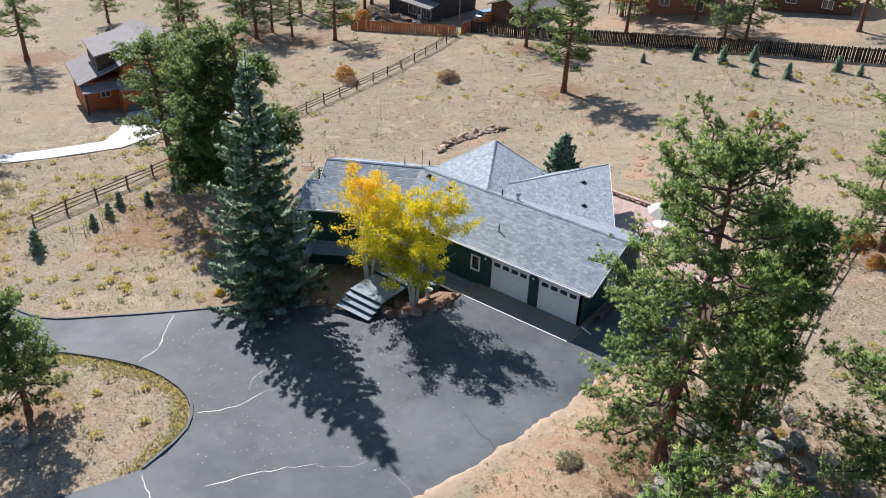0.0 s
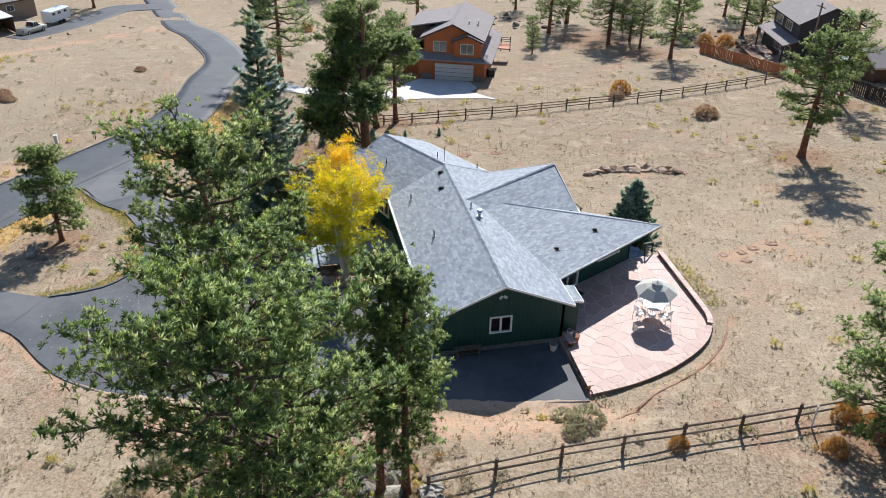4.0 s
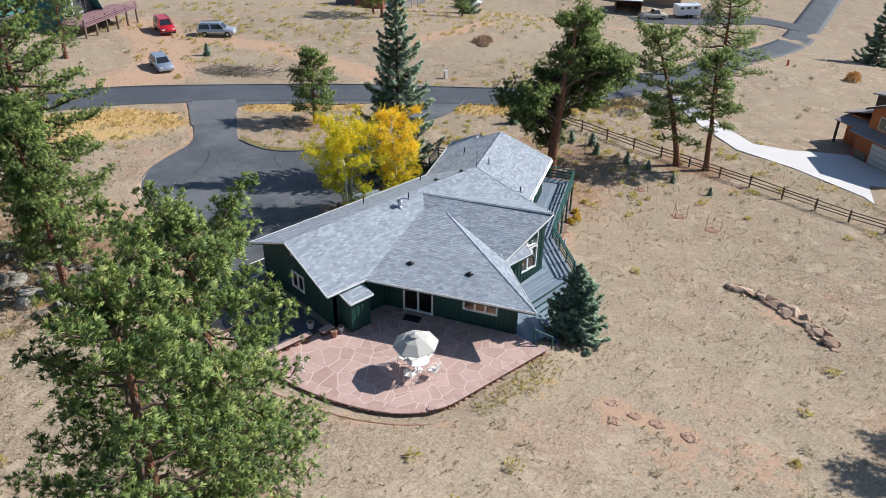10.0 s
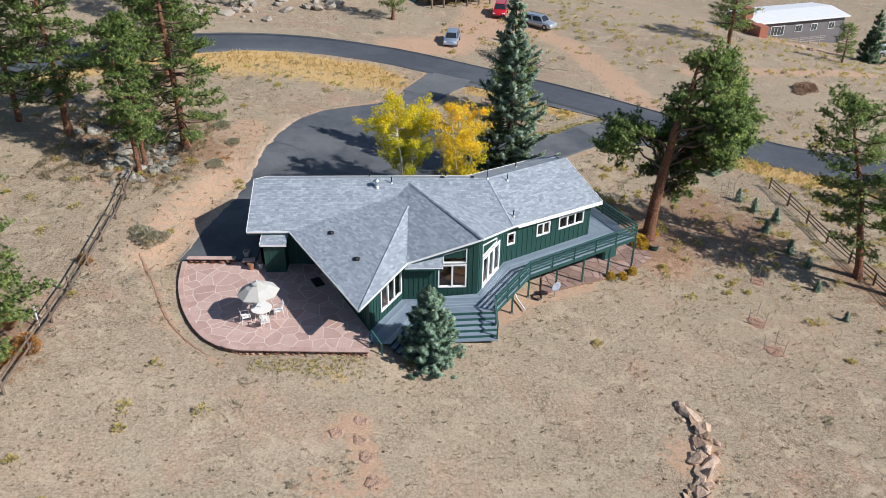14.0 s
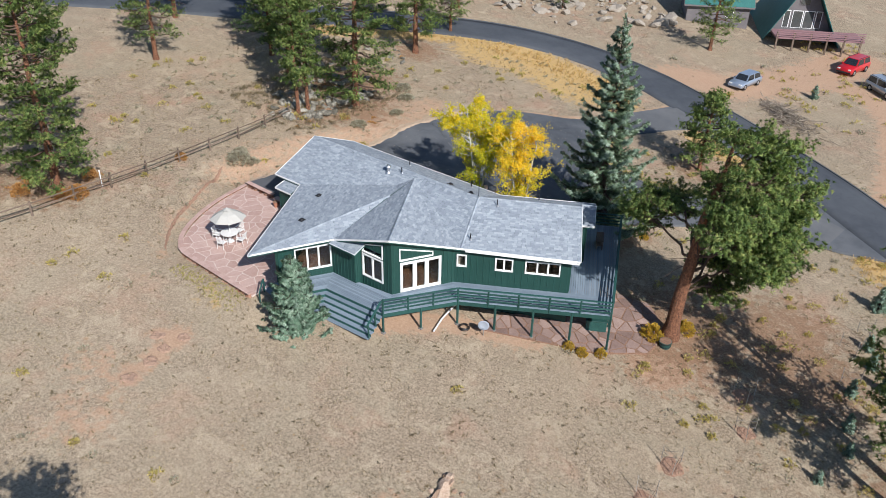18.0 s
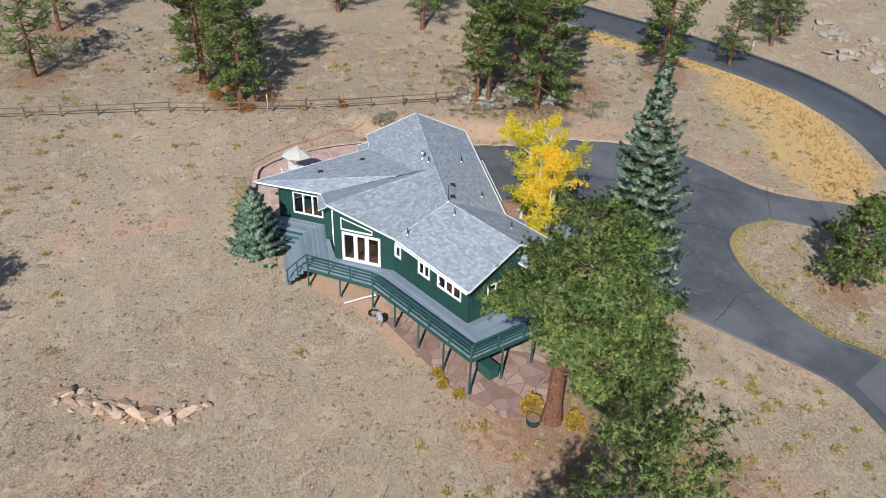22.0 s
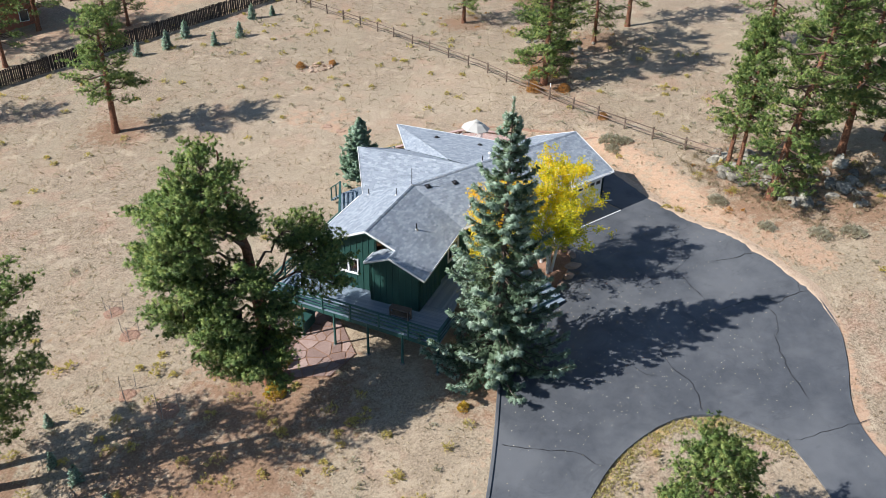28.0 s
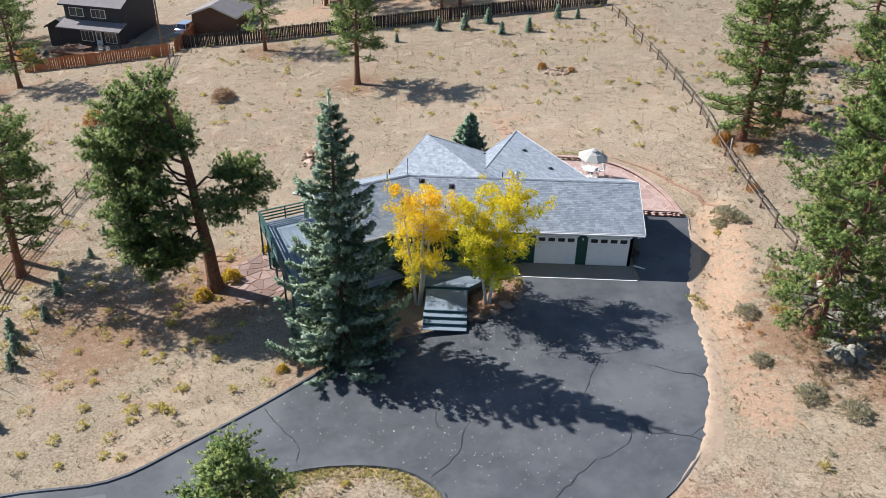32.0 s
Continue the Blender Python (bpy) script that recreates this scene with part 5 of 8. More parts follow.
chair = patio_chair()
chair.matrix_basis = pose(14.75 + 0.95 * math.cos(0.4), 10.2 + 0.95 * math.sin(0.4), PZ + 0.02, 0, 0, math.degrees(0.4) - 90)
for a in (1.9, 3.4, 4.9):
    copy_thing(chair, pose(14.75 + 0.95 * math.cos(a), 10.2 + 0.95 * math.sin(a), PZ + 0.02, 0, 0, math.degrees(a) - 90))
bench = thing("garden_bench", "dark weathered wooden bench against the garage wall", "bench", m=pose(16.45, -1.6, 0.09, 0, 0, 90))
part("seat", box_bm((1.5, 0.38, 0.06), Matrix.Translation((0, 0, 0.5)), 0.01), old_wood, bench)
part("shelf", box_bm((1.2, 0.3, 0.04), Matrix.Translation((0, 0, 0.22)), 0.01), old_wood, bench)
for x in (-0.6, 0.6):
    for y in (-0.14, 0.14):
        part("leg", box_bm((0.08, 0.07, 0.47), Matrix.Translation((x, y, 0.235))), old_wood, bench)
pot_red = surface("terracotta", (0.30, 0.13, 0.08), (0.42, 0.20, 0.13), 4, 0.85, relief=0.2)
for x, y, r, mat, lab in ((16.35, 4.75, 0.2, pot_red, "terracotta flower pot"), (15.75, 4.6, 0.17, white_plastic, "white glazed pot"), (16.9, 3.2, 0.21, pale_concrete, "pale grey planter tub")):
    t = thing("flower_pot", lab + " beside the patio", "pot", m=pose(x, y, 0.04))
    part("pot", tube((0, 0, 0), (0, 0, 2 * r), r * 0.75, r, 14), mat, t)
    part("rim", tube((0, 0, 1.85 * r), (0, 0, 2.1 * r), r * 1.1, seg=14), mat, t)
    part("soil", tube((0, 0, 2.02 * r), (0, 0, 2.13 * r), r * 0.95, seg=12), red_gravel, t)
for x, y in ((11.9, 6.4),):
    mt = tagged(new("doormat", None), "dark rectangular doormat before the glass door", "mat")
    part("mat", box_bm((1.0, 0.6, 0.03), pose(x, y, PZ + 0.04, 0, 0, -62)), dark_metal, mt)
stove = thing("deck_table", "low dark wooden table on the deck", "table", m=pose(*wg(8.3, -3.0), DZ, 0, 0, 29 + 90))
part("top", box_bm((1.3, 0.5, 0.06), Matrix.Translation((0, 0, 0.72)), 0.01), old_wood, stove)
part("shelf", box_bm((1.2, 0.45, 0.04), Matrix.Translation((0, 0, 0.3)), 0.01), old_wood, stove)
for x in (-0.58, 0.58):
    for y in (-0.2, 0.2):
        part("leg", box_bm((0.07, 0.07, 0.7), Matrix.Translation((x, y, 0.35))), old_wood, stove)
swing = thing("storage_box", "dark green wooden box below the deck corner", "box", m=pose(-8.3, -0.6, gz(-8.3, -0.6) + 0.08, 0, 0, 29))
part("body", box_bm((1.3, 0.7, 0.75), Matrix.Translation((0, 0, 0.375)), 0.02), rail_green, swing)
part("lid", box_bm((1.4, 0.8, 0.06), Matrix.Translation((0, 0, 0.78)), 0.015), rail_green, swing)
dish = thing("satellite_dish", "grey satellite dish on a post below the deck", "satellite dish", m=pose(-3.55, 5.25, gz(-3.55, 5.25), 0, 0, 30))
part("post", tube((0, 0, -0.1), (0, 0, 0.75), 0.03), bright_metal, dish)
bm = bmesh.new()
for r, d in ((0.0, 0.0), (0.2, 0.03), (0.36, 0.1)):
    for k in range(18):
        bm.verts.new((r * math.cos(k * math.pi / 9), d, 0.85 + r * math.sin(k * math.pi / 9)))
bm.verts.ensure_lookup_table()
for a in (0, 18):
    for k in range(18):
        bm.faces.new([bm.verts[a + k], bm.verts[a + (k + 1) % 18], bm.verts[a + 18 + (k + 1) % 18], bm.verts[a + 18 + k]])
bmesh.ops.remove_doubles(bm, verts=bm.verts[:], dist=1e-4)
bmesh.ops.solidify(bm, geom=bm.faces[:], thickness=0.015)
part("reflector", bm, surface("dish_grey", (0.30, 0.34, 0.40), (0.38, 0.42, 0.48), 4, 0.5, relief=0.05), dish, smooth=True)
part("arm", tube((0, 0.02, 0.6), (0, 0.45, 0.72), 0.014), bright_metal, dish)
hose = thing("garden_hose", "coiled green-black garden hose on the ground", "hose", m=pose(-2.3, 5.6, gz(-2.3, 5.6) + 0.05))
verts, faces = [], []
for i in range(80):
    a, r = i * 0.35, 0.3 + 0.05 * math.sin(i * 0.13)
    for k in range(5):
        b = k * 1.2566
        verts.append(((r + 0.02 * math.cos(b)) * math.cos(a), (r + 0.02 * math.cos(b)) * math.sin(a), 0.002 * i + 0.02 * math.sin(b)))
faces = [(i * 5 + k, i * 5 + (k + 1) % 5, (i + 1) * 5 + (k + 1) % 5, (i + 1) * 5 + k) for i in range(79) for k in range(5)]
child("coil", mesh_of("coil", verts, faces, dark_metal), hose)
tub = thing("half_barrel", "green half barrel planter under the big pine", "planter", m=pose(-12.35, -2.4, gz(-12.35, -2.4)))
bm = bmesh.new()
add_tube(bm, (0, 0, -0.05), (0, 0, 0.42), 0.34, 0.42, 18)
part("barrel", bm, rail_green, tub)
for z in (0.1, 0.32):
    part("hoop", tube((0, 0, z), (0, 0, z + 0.05), 0.385 + 0.1 * z, seg=18), dark_metal, tub)
part("soil", tube((0, 0, 0.40), (0, 0, 0.435), 0.38, seg=16), red_gravel, tub)


# ---- fences ----
def rail_fence(name, label, line, rails_at, height=1.15, spacing=3.0, seed=1, mat=None):
    """A split-rail fence: rough posts and wavering rails, each piece its own."""
    rng = random.Random(seed)
    mat = mat or old_wood
    pts, walked, out = smooth_line(line, 0.25), 0.0, []
    for a, b in zip(pts, pts[1:]):
        if walked <= 0:
            out.append(a)
            walked += spacing
        walked -= math.hypot(b[0] - a[0], b[1] - a[1])
    f = thing(name, label, "fence")
    for i, p in enumerate(out):
        g = gz(*p)
        lean = Vector((rng.gauss(0, 0.03), rng.gauss(0, 0.03), 0))
        part("post", tube((p[0], p[1], g - 0.3), Vector((p[0], p[1], g + height * rng.uniform(0.95, 1.12))) + lean, 0.085, 0.075, 7), mat, f)
        if i + 1 < len(out):
            q = out[i + 1]
            d = (Vector(q) - Vector(p)).normalized() * 0.12
            for h in rails_at:
                a = (p[0] - d.x, p[1] - d.y, g + h + rng.gauss(0, 0.04))
                b = (q[0] + d.x, q[1] + d.y, gz(*q) + h + rng.gauss(0, 0.04))
                part("rail", tube(a, b, rng.uniform(0.045, 0.06), rng.uniform(0.04, 0.055), 6), mat, f)
    return f


rail_fence("split_rail_fence", "weathered split-rail fence along the slope", [(26.75, -5.9), (26.2, 0), (26.0, 6), (25.9, 12), (25.9, 18), (26.0, 22.5), (25.4, 31), (24.5, 40), (22.3, 55.5)], (0.48, 0.92), 1.1, 3.0, 2)
rail_fence("split_rail_fence", "dark split-rail fence beside the lower drive", [(-26.3, -14.5), (-27.1, -9.3), (-27.6, -4.5), (-28.3, -0.8), (-28.8, 3.5), (-29.2, 8.6), (-29.5, 15), (-30.3, 23), (-31.2, 36), (-33.6, 51.3)], (0.4, 0.72, 1.02), 1.15, 3.0, 3)


def board_fence(name, label, line, height, width, gap, mat, seed, rail_side=0.04):
    rng = random.Random(seed)
    f = thing(name, label, "fence")
    pts = smooth_line(line, 0.1)
    walked = 0.0
    made = {}
    prev = None
    for a, b in zip(pts, pts[1:]):
        if walked <= 0:
            d = Vector(b) - Vector(a)
            k = rng.randrange(6)
            if k not in made:
                made[k] = box_me(width, 0.022, round(height * (0.96 + 0.015 * k), 2), mat)
            child("board", made[k], f, m=pose(a[0], a[1], gz(*a) - 0.05, rng.gauss(0, 0.6), 0, math.degrees(math.atan2(d.y, d.x))))
            walked += width + gap
        walked -= math.hypot(b[0] - a[0], b[1] - a[1])
    rl = smooth_line(line, 2.4)
    for a, b in zip(rl, rl[1:]):
        n = Vector((-(b[1] - a[1]), b[0] - a[0])).normalized() * 0.05
        for h in (0.35, height - 0.3):
            part("rail", beam((a[0] + n.x, a[1] + n.y, gz(*a) + h), (b[0] + n.x, b[1] + n.y, gz(*b) + h), 0.05, 0.09), mat, f)
        part("post", box_bm((0.1, 0.1, height + 0.1), Matrix.Translation((a[0] + 2 * n.x, a[1] + 2 * n.y, gz(*a) + height / 2 - 0.05))), mat, f)
    return f


fence_dark = surface("dark_fence_wood", (0.018, 0.015, 0.013), (0.05, 0.04, 0.034), 2, 0.9, fine=20, relief=0.4, piece=0.4)
fence_orange = surface("orange_fence_wood", (0.36, 0.125, 0.05), (0.47, 0.175, 0.075), 1.5, 0.8, fine=20, relief=0.3, piece=0.15)
board_fence("board_fence", "tall dark-stained board fence behind the meadow", [(-33.0, 53.8), (-22, 53.0), (-8, 53.6), (2, 54.6), (13, 55.8), (22.4, 57.2)], 1.7, 0.16, 0.02, fence_dark, 5)
board_fence("board_fence", "solid orange-brown board fence", [(-53.4, 50.6), (-45, 50.9), (-34, 51.4)], 1.6, 0.18, 0.004, fence_orange, 6)
board_fence("board_fence", "orange-brown board fence running back from the corner", [(-33.6, 52.4), (-33.2, 58), (-32.6, 66)], 1.6, 0.18, 0.01, fence_orange, 7)


# ---- trees ----
bark_pine = surface("pine_bark", (0.09, 0.042, 0.028), (0.36, 0.165, 0.09), 2.5, 0.95, fine=9, relief=1.5, depth=0.12, stain=0.3)
bark_dark = surface("dark_bark", (0.055, 0.04, 0.032), (0.12, 0.085, 0.065), 5, 0.9, fine=22, relief=0.8, depth=0.03)
bark_limb = surface("limb_bark", (0.075, 0.05, 0.038), (0.16, 0.105, 0.075), 5, 0.9, fine=20, relief=0.7, depth=0.02)
bark_aspen = surface("aspen_bark", (0.42, 0.40, 0.34), (0.66, 0.64, 0.58), 3, 0.8, fine=12, relief=0.3)
needles_pine = foliage("pine_needles", [(0.052, 0.096, 0.030), (0.118, 0.186, 0.053), (0.20, 0.278, 0.082), (0.36, 0.40, 0.138)], 0.23)
# darker green that colours the shade into the inside of spruce crowns
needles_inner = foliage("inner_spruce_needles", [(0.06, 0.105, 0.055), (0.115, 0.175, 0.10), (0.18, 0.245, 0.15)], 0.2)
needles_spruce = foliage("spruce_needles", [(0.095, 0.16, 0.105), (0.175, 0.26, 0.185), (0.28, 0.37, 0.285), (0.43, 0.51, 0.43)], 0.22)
needles_blue = foliage("blue_spruce_needles", [(0.085, 0.155, 0.10), (0.155, 0.25, 0.175), (0.25, 0.355, 0.27), (0.39, 0.49, 0.40)], 0.25)
needles_young = foliage("young_spruce_needles", [(0.10, 0.18, 0.135), (0.18, 0.275, 0.215), (0.28, 0.38, 0.31), (0.42, 0.52, 0.44)], 0.28)


def autumn_leaves(name, tones, rise, lit=0.5):
    """Aspen leaves turning from the top of the tree down, in uneven patches."""
    m, n, L, p = nodes_of(name)
    r = n.new("ShaderNodeNewGeometry").outputs["Random Per Island"]
    co = n.new("ShaderNodeTexCoord").outputs["Object"]
    sep = n.new("ShaderNodeSeparateXYZ")
    L.new(co, sep.inputs[0])
    up = n.new("ShaderNodeMapRange")
    up.inputs["From Min"].default_value, up.inputs["From Max"].default_value = rise
    L.new(sep.outputs[2], up.inputs["Value"])
    fac = mix(n, L, 0.28, mix(n, L, 0.55, up.outputs[0], tex_noise(n, L, co, 0.6, 3)), r)
    k = len(tones)
    col = ramp(n, L, fac, [(0.22 + 0.5 * i / (k - 1), c) for i, c in enumerate(tones)])
    L.new(col, p.inputs["Base Color"])
    p.inputs["Roughness"].default_value, p.inputs["Specular IOR Level"].default_value = 0.5, 0.3
    t = n.new("ShaderNodeBsdfTranslucent")
    L.new(mix(n, L, 1.0, col, (1.3, 1.25, 1.0), "MULTIPLY"), t.inputs[0])
    s = n.new("ShaderNodeMixShader")
    s.inputs[0].default_value = lit
    L.new(p.outputs[0], s.inputs[1])
    L.new(t.outputs[0], s.inputs[2])
    L.new(s.outputs[0], n["Material Output"].inputs[0])
    return m


leaves_aspen = autumn_leaves("aspen_leaves", [(0.16, 0.25, 0.03), (0.38, 0.43, 0.035), (0.70, 0.61, 0.035), (0.87, 0.65, 0.03)], (0.8, 9.8), 0.45)
leaves_gold = autumn_leaves("golden_aspen_leaves", [(0.40, 0.44, 0.04), (0.68, 0.62, 0.05), (0.84, 0.65, 0.05), (0.88, 0.59, 0.04)], (0.0, 9.5), 0.43)


def limb_rings(pts, radii, seg=5):
    """Rings round a bent line; returns verts and triangles."""
    pts = np.array(pts, float)
    d = np.gradient(pts, axis=0)
    d /= np.linalg.norm(d, axis=1)[:, None] + 1e-9
    ref = np.where(np.abs(d[:, 2:3]) > 0.9, np.array([[1.0, 0, 0]]), np.array([[0, 0, 1.0]]))
    a = np.cross(d, ref)
    a /= np.linalg.norm(a, axis=1)[:, None] + 1e-9
    b = np.cross(d, a)
    ang = np.linspace(0, 2 * np.pi, seg, endpoint=False)
    v = pts[:, None] + (np.cos(ang)[None, :, None] * a[:, None] + np.sin(ang)[None, :, None] * b[:, None]) * np.array(radii)[:, None, None]
    k, t = len(pts), []
    for i in range(k - 1):
        for j in range(seg):
            p, q, r, s = i * seg + j, i * seg + (j + 1) % seg, (i + 1) * seg + (j + 1) % seg, (i + 1) * seg + j
            t += [(p, q, r), (p, r, s)]
    return v.reshape(-1, 3), np.array(t)


class Build:
    def __init__(self):
        self.v, self.t, self.k = [], [], 0

    def add(self, v, t):
        self.v.append(v), self.t.append(np.asarray(t) + self.k)
        self.k += len(v)

    def mesh(self, name, mat, smooth=False):
        return tri_mesh(name, np.concatenate(self.v), np.concatenate(self.t), mat, smooth)


def tufts(rng, centres, ways, length, width, blades, spread, pointed=False):
    """Bunches of blades, wide at the end or pointed: each bunch shares its middle, so that it is one island."""
    c, w = np.asarray(centres), np.asarray(ways)
    n = len(c)
    d = w[:, None] + rng.normal(0, spread, (n, blades, 3))
    d /= np.linalg.norm(d, axis=2)[..., None] + 1e-9
    ln = length * rng.uniform(0.6, 1.15, (n, blades, 1))
    side = np.cross(d, rng.normal(0, 1, (n, blades, 3)))
    side /= np.linalg.norm(side, axis=2)[..., None] + 1e-9
    tip = c[:, None] + d * ln
    v = np.concatenate([c[:, None], c[:, None] + d * ln * 0.5 + side * width, tip] if pointed else [c[:, None], tip - side * width / 2, tip + side * width / 2], 1)
    base = np.arange(n)[:, None] * (1 + 2 * blades)
    i = np.arange(blades)[None]
    t = np.stack([base + 0 * i, base + 1 + i, base + 1 + blades + i], -1)
    return v.reshape(-1, 3), t.reshape(-1, 3)


def needle_balls(name, rng, centres, ways, length, width, blades, mat, loose=0.85, face=None, share=0.6):
    """Round bunches of pointed needles that catch the light as one ball each."""
    v, t = tufts(rng, centres, ways, length, width, blades, loose, True)
    mid = np.repeat(np.asarray(centres), 1 + 2 * blades, axis=0)
    way = np.repeat(np.asarray(ways if face is None else face), 1 + 2 * blades, axis=0)
    way = way / (np.linalg.norm(way, axis=1)[:, None] + 1e-9)
    out = v - mid
    out = out / np.maximum(np.linalg.norm(out, axis=1)[:, None], 0.02) + share * way
    out /= np.linalg.norm(out, axis=1)[:, None] + 1e-9
    flat = np.cross(v[t[:, 1]] - v[t[:, 0]], v[t[:, 2]] - v[t[:, 0]])
    turn = (flat * way[t[:, 0]]).sum(1) < 0
    t[turn] = t[turn][:, ::-1]
    me = tri_mesh(name, v, t, mat, True)
    me.normals_split_custom_set_from_vertices(out)
    return me


def pine_meshes(seed, H, base=0.28, R=2.6, limbs=64, bend=0.25, thick=0.22, ball=0.22, blades=18, lean=(0, 0), skew=(0.0, 0.0), wide=0.36, lobes=None, full=1.0, spire=0.34):
    """A ponderosa pine: bent limbs with side twigs, each twig set with round bunches of long needles; wide: how far up the crown is widest."""
    rng = np.random.default_rng(seed)
    wood = Build()
    k = 14
    hs = np.linspace(0, 1, k)
    wob = np.cumsum(rng.normal(0, bend / 4, (k, 2)), axis=0) * np.linspace(0, 1, k)[:, None]
    trunk = np.c_[wob[:, 0] + lean[0] * hs**1.3, wob[:, 1] + lean[1] * hs**1.3, hs * H * 0.97]
    rad = thick * (1 - hs) ** 0.8 + 0.03
    rad[0] *= 1.35
    wood.add(*limb_rings(trunk, rad, 9))
    stem = len(wood.t[0])
    far = ball > 0.25
    cs, ws = [], []

    def at(h):
        return np.array([np.interp(h, hs, trunk[:, i]) for i in range(3)])

    def twigs(pts, ln, begin, reach):
        """Side twigs with needle bunches along the outer part of a limb."""
        s = np.linspace(0, 1, len(pts))
        n = max(3, int((1 - begin) * ln * (3.6 if far else 5.6) * full) + 3)
        sign = 1 if rng.uniform() < 0.5 else -1
        for j in range(n):
            f = begin + (1 - begin) * (j + rng.uniform(0.2, 1.0)) / n
            f = min(f, 1.0)
            b = np.array([np.interp(f, s, pts[:, c]) for c in range(3)])
            e = np.array([np.interp(min(1, f + 0.1), s, pts[:, c]) for c in range(3)]) - np.array([np.interp(f - 0.1, s, pts[:, c]) for c in range(3)])
            d = e / (np.linalg.norm(e) + 1e-6)
            side = np.cross(d, [0, 0, 1.0])
            side /= np.linalg.norm(side) + 1e-6
            sign = -sign
            tl = (0.22 + reach * (1.08 - f)) * rng.uniform(0.65, 1.2)
            way = d * rng.uniform(0.4, 0.9) + side * sign * rng.uniform(0.3, 0.95) + np.array([0, 0, rng.uniform(-0.12, 0.55)])
            way /= np.linalg.norm(way)
            tip = b + way * tl + np.array([0, 0, 0.1 * tl])
            wood.add(*limb_rings(np.array([b, tip]), [0.018, 0.007], 3))
            step = 1.25 * ball
            m = max(1, int(tl * 0.8 / step))
            for q in range(m + 1):
                c = tip - way * q * step + rng.normal(0, 0.35 * ball, 3) * (q > 0)
                cs.append(c)
                ws.append(way * 0.5 + np.array([0, 0, 0.55]) + rng.normal(0, 0.25, 3))
            for q in range(2 if far else 3):
                cs.append(tip + rng.normal(0, 1.15 * ball, 3) * np.array([1, 1, 0.55]) - way * 0.3 * ball)
                ws.append(way * 0.3 + np.array([0, 0, 0.6]))

    def limb(p0, goal, begin, reach):
        out = np.linalg.norm(goal - p0)
        s = np.linspace(0, 1, 8)[:, None]
        pts = p0 + (goal - p0) * s + np.array([0, 0, -0.1 * out]) * np.sin(np.pi * s)
        pts[1:-1] += rng.normal(0, 0.025 * out + 0.015, (6, 3))
        wood.add(*limb_rings(pts, np.linspace(0.03 + 0.016 * out, 0.014, 8), 4))
        twigs(pts, out, begin, reach)

    if lobes is None:
        lump = rng.uniform(0, 6.28, 4)
        for i in range(limbs):
            q = (i + rng.uniform(0, 1)) / limbs
            q = q**0.92
            z = base + (0.965 - base) * q
            prof = (np.sin(np.pi / 2 * min(1, (q + 0.3) / (wide + 0.3))) ** 0.8 if q < wide else spire + (1 - spire) * np.cos(np.pi / 2 * (q - wide) / (1.02 - wide)) ** 0.5)
            az = i * 2.4 + rng.normal(0, 0.4)
            ln = R * prof * rng.uniform(0.7, 1.1) * (1 + skew[1] * np.cos(az - skew[0])) * (1 + 0.16 * np.sin(2 * az + lump[0] + 5 * q) + 0.14 * np.sin(13 * q + lump[1]))
            rise = -0.12 + 0.75 * q**1.6
            p0 = at(z)
            goal = p0 + np.array([np.cos(az), np.sin(az), rise + rng.normal(0, 0.1)]) * ln
            goal[2] = min(goal[2], H * 0.985)
            limb(p0, goal, 0.28 if q > 0.15 else 0.36, 0.32 + 0.15 * ln)
        for i in range(5):
            az = i * 1.3
            limb(at(0.9), at(1.0) + np.array([0.35 * np.cos(az), 0.35 * np.sin(az), 0.2 * (i % 2)]), 0.2, 0.3)
    else:
        for lx, ly, lz, ra, rb, rc in lobes:
            mid, rr = np.array([lx, ly, lz]), np.array([ra, rb, rc]) * 1.12
            out = np.hypot(*(mid - at(min(1, mid[2] / H)))[:2])
            p0 = at(np.clip((mid[2] - 0.3 * out - 0.3) / H, base * 0.8, 0.94))
            f = np.linspace(0, 1, 8)[:, None]
            main = p0 + (mid - p0) * f + np.array([0, 0, 0.12 * out]) * np.sin(np.pi * f)
            main[1:-1] += rng.normal(0, 0.04 * out + 0.02, (6, 3))
            wood.add(*limb_rings(main, np.linspace(0.05 + 0.014 * out, 0.03, 8), 5))
            for i in range(int(6 + 6.2 * ra)):
                o = rng.normal(0, 1, 3)
                o *= rng.uniform(0.6, 1.0) / np.linalg.norm(o)
                limb(main[rng.integers(4, 8)], mid + o * rr, 0.22, 0.42 + 0.12 * ra)
    # dead twigs below the crown
    for _ in range(14):
        h = rng.uniform(base * 0.5, base + 0.25)
        az, ln = rng.uniform(0, 6.28), rng.uniform(0.5, 0.35 * R + 0.7)
        d = np.array([np.cos(az), np.sin(az), rng.uniform(-0.4, 0.15)])
        wood.add(*limb_rings(at(h) + np.outer([0, 0.5, 1], d * ln) + rng.normal(0, 0.06, (3, 3)), [0.035, 0.025, 0.01], 3))
    me = wood.mesh("trunk", bark_pine, True)
    me.materials.append(bark_limb)
    slot = np.ones(len(me.polygons), np.int32)
    slot[:stem] = 0
    me.polygons.foreach_set("material_index", slot)
    return me, needle_balls("crown", rng, cs, ws, 0.86 * ball, 0.16 * ball if far else 0.038, blades, needles_pine)


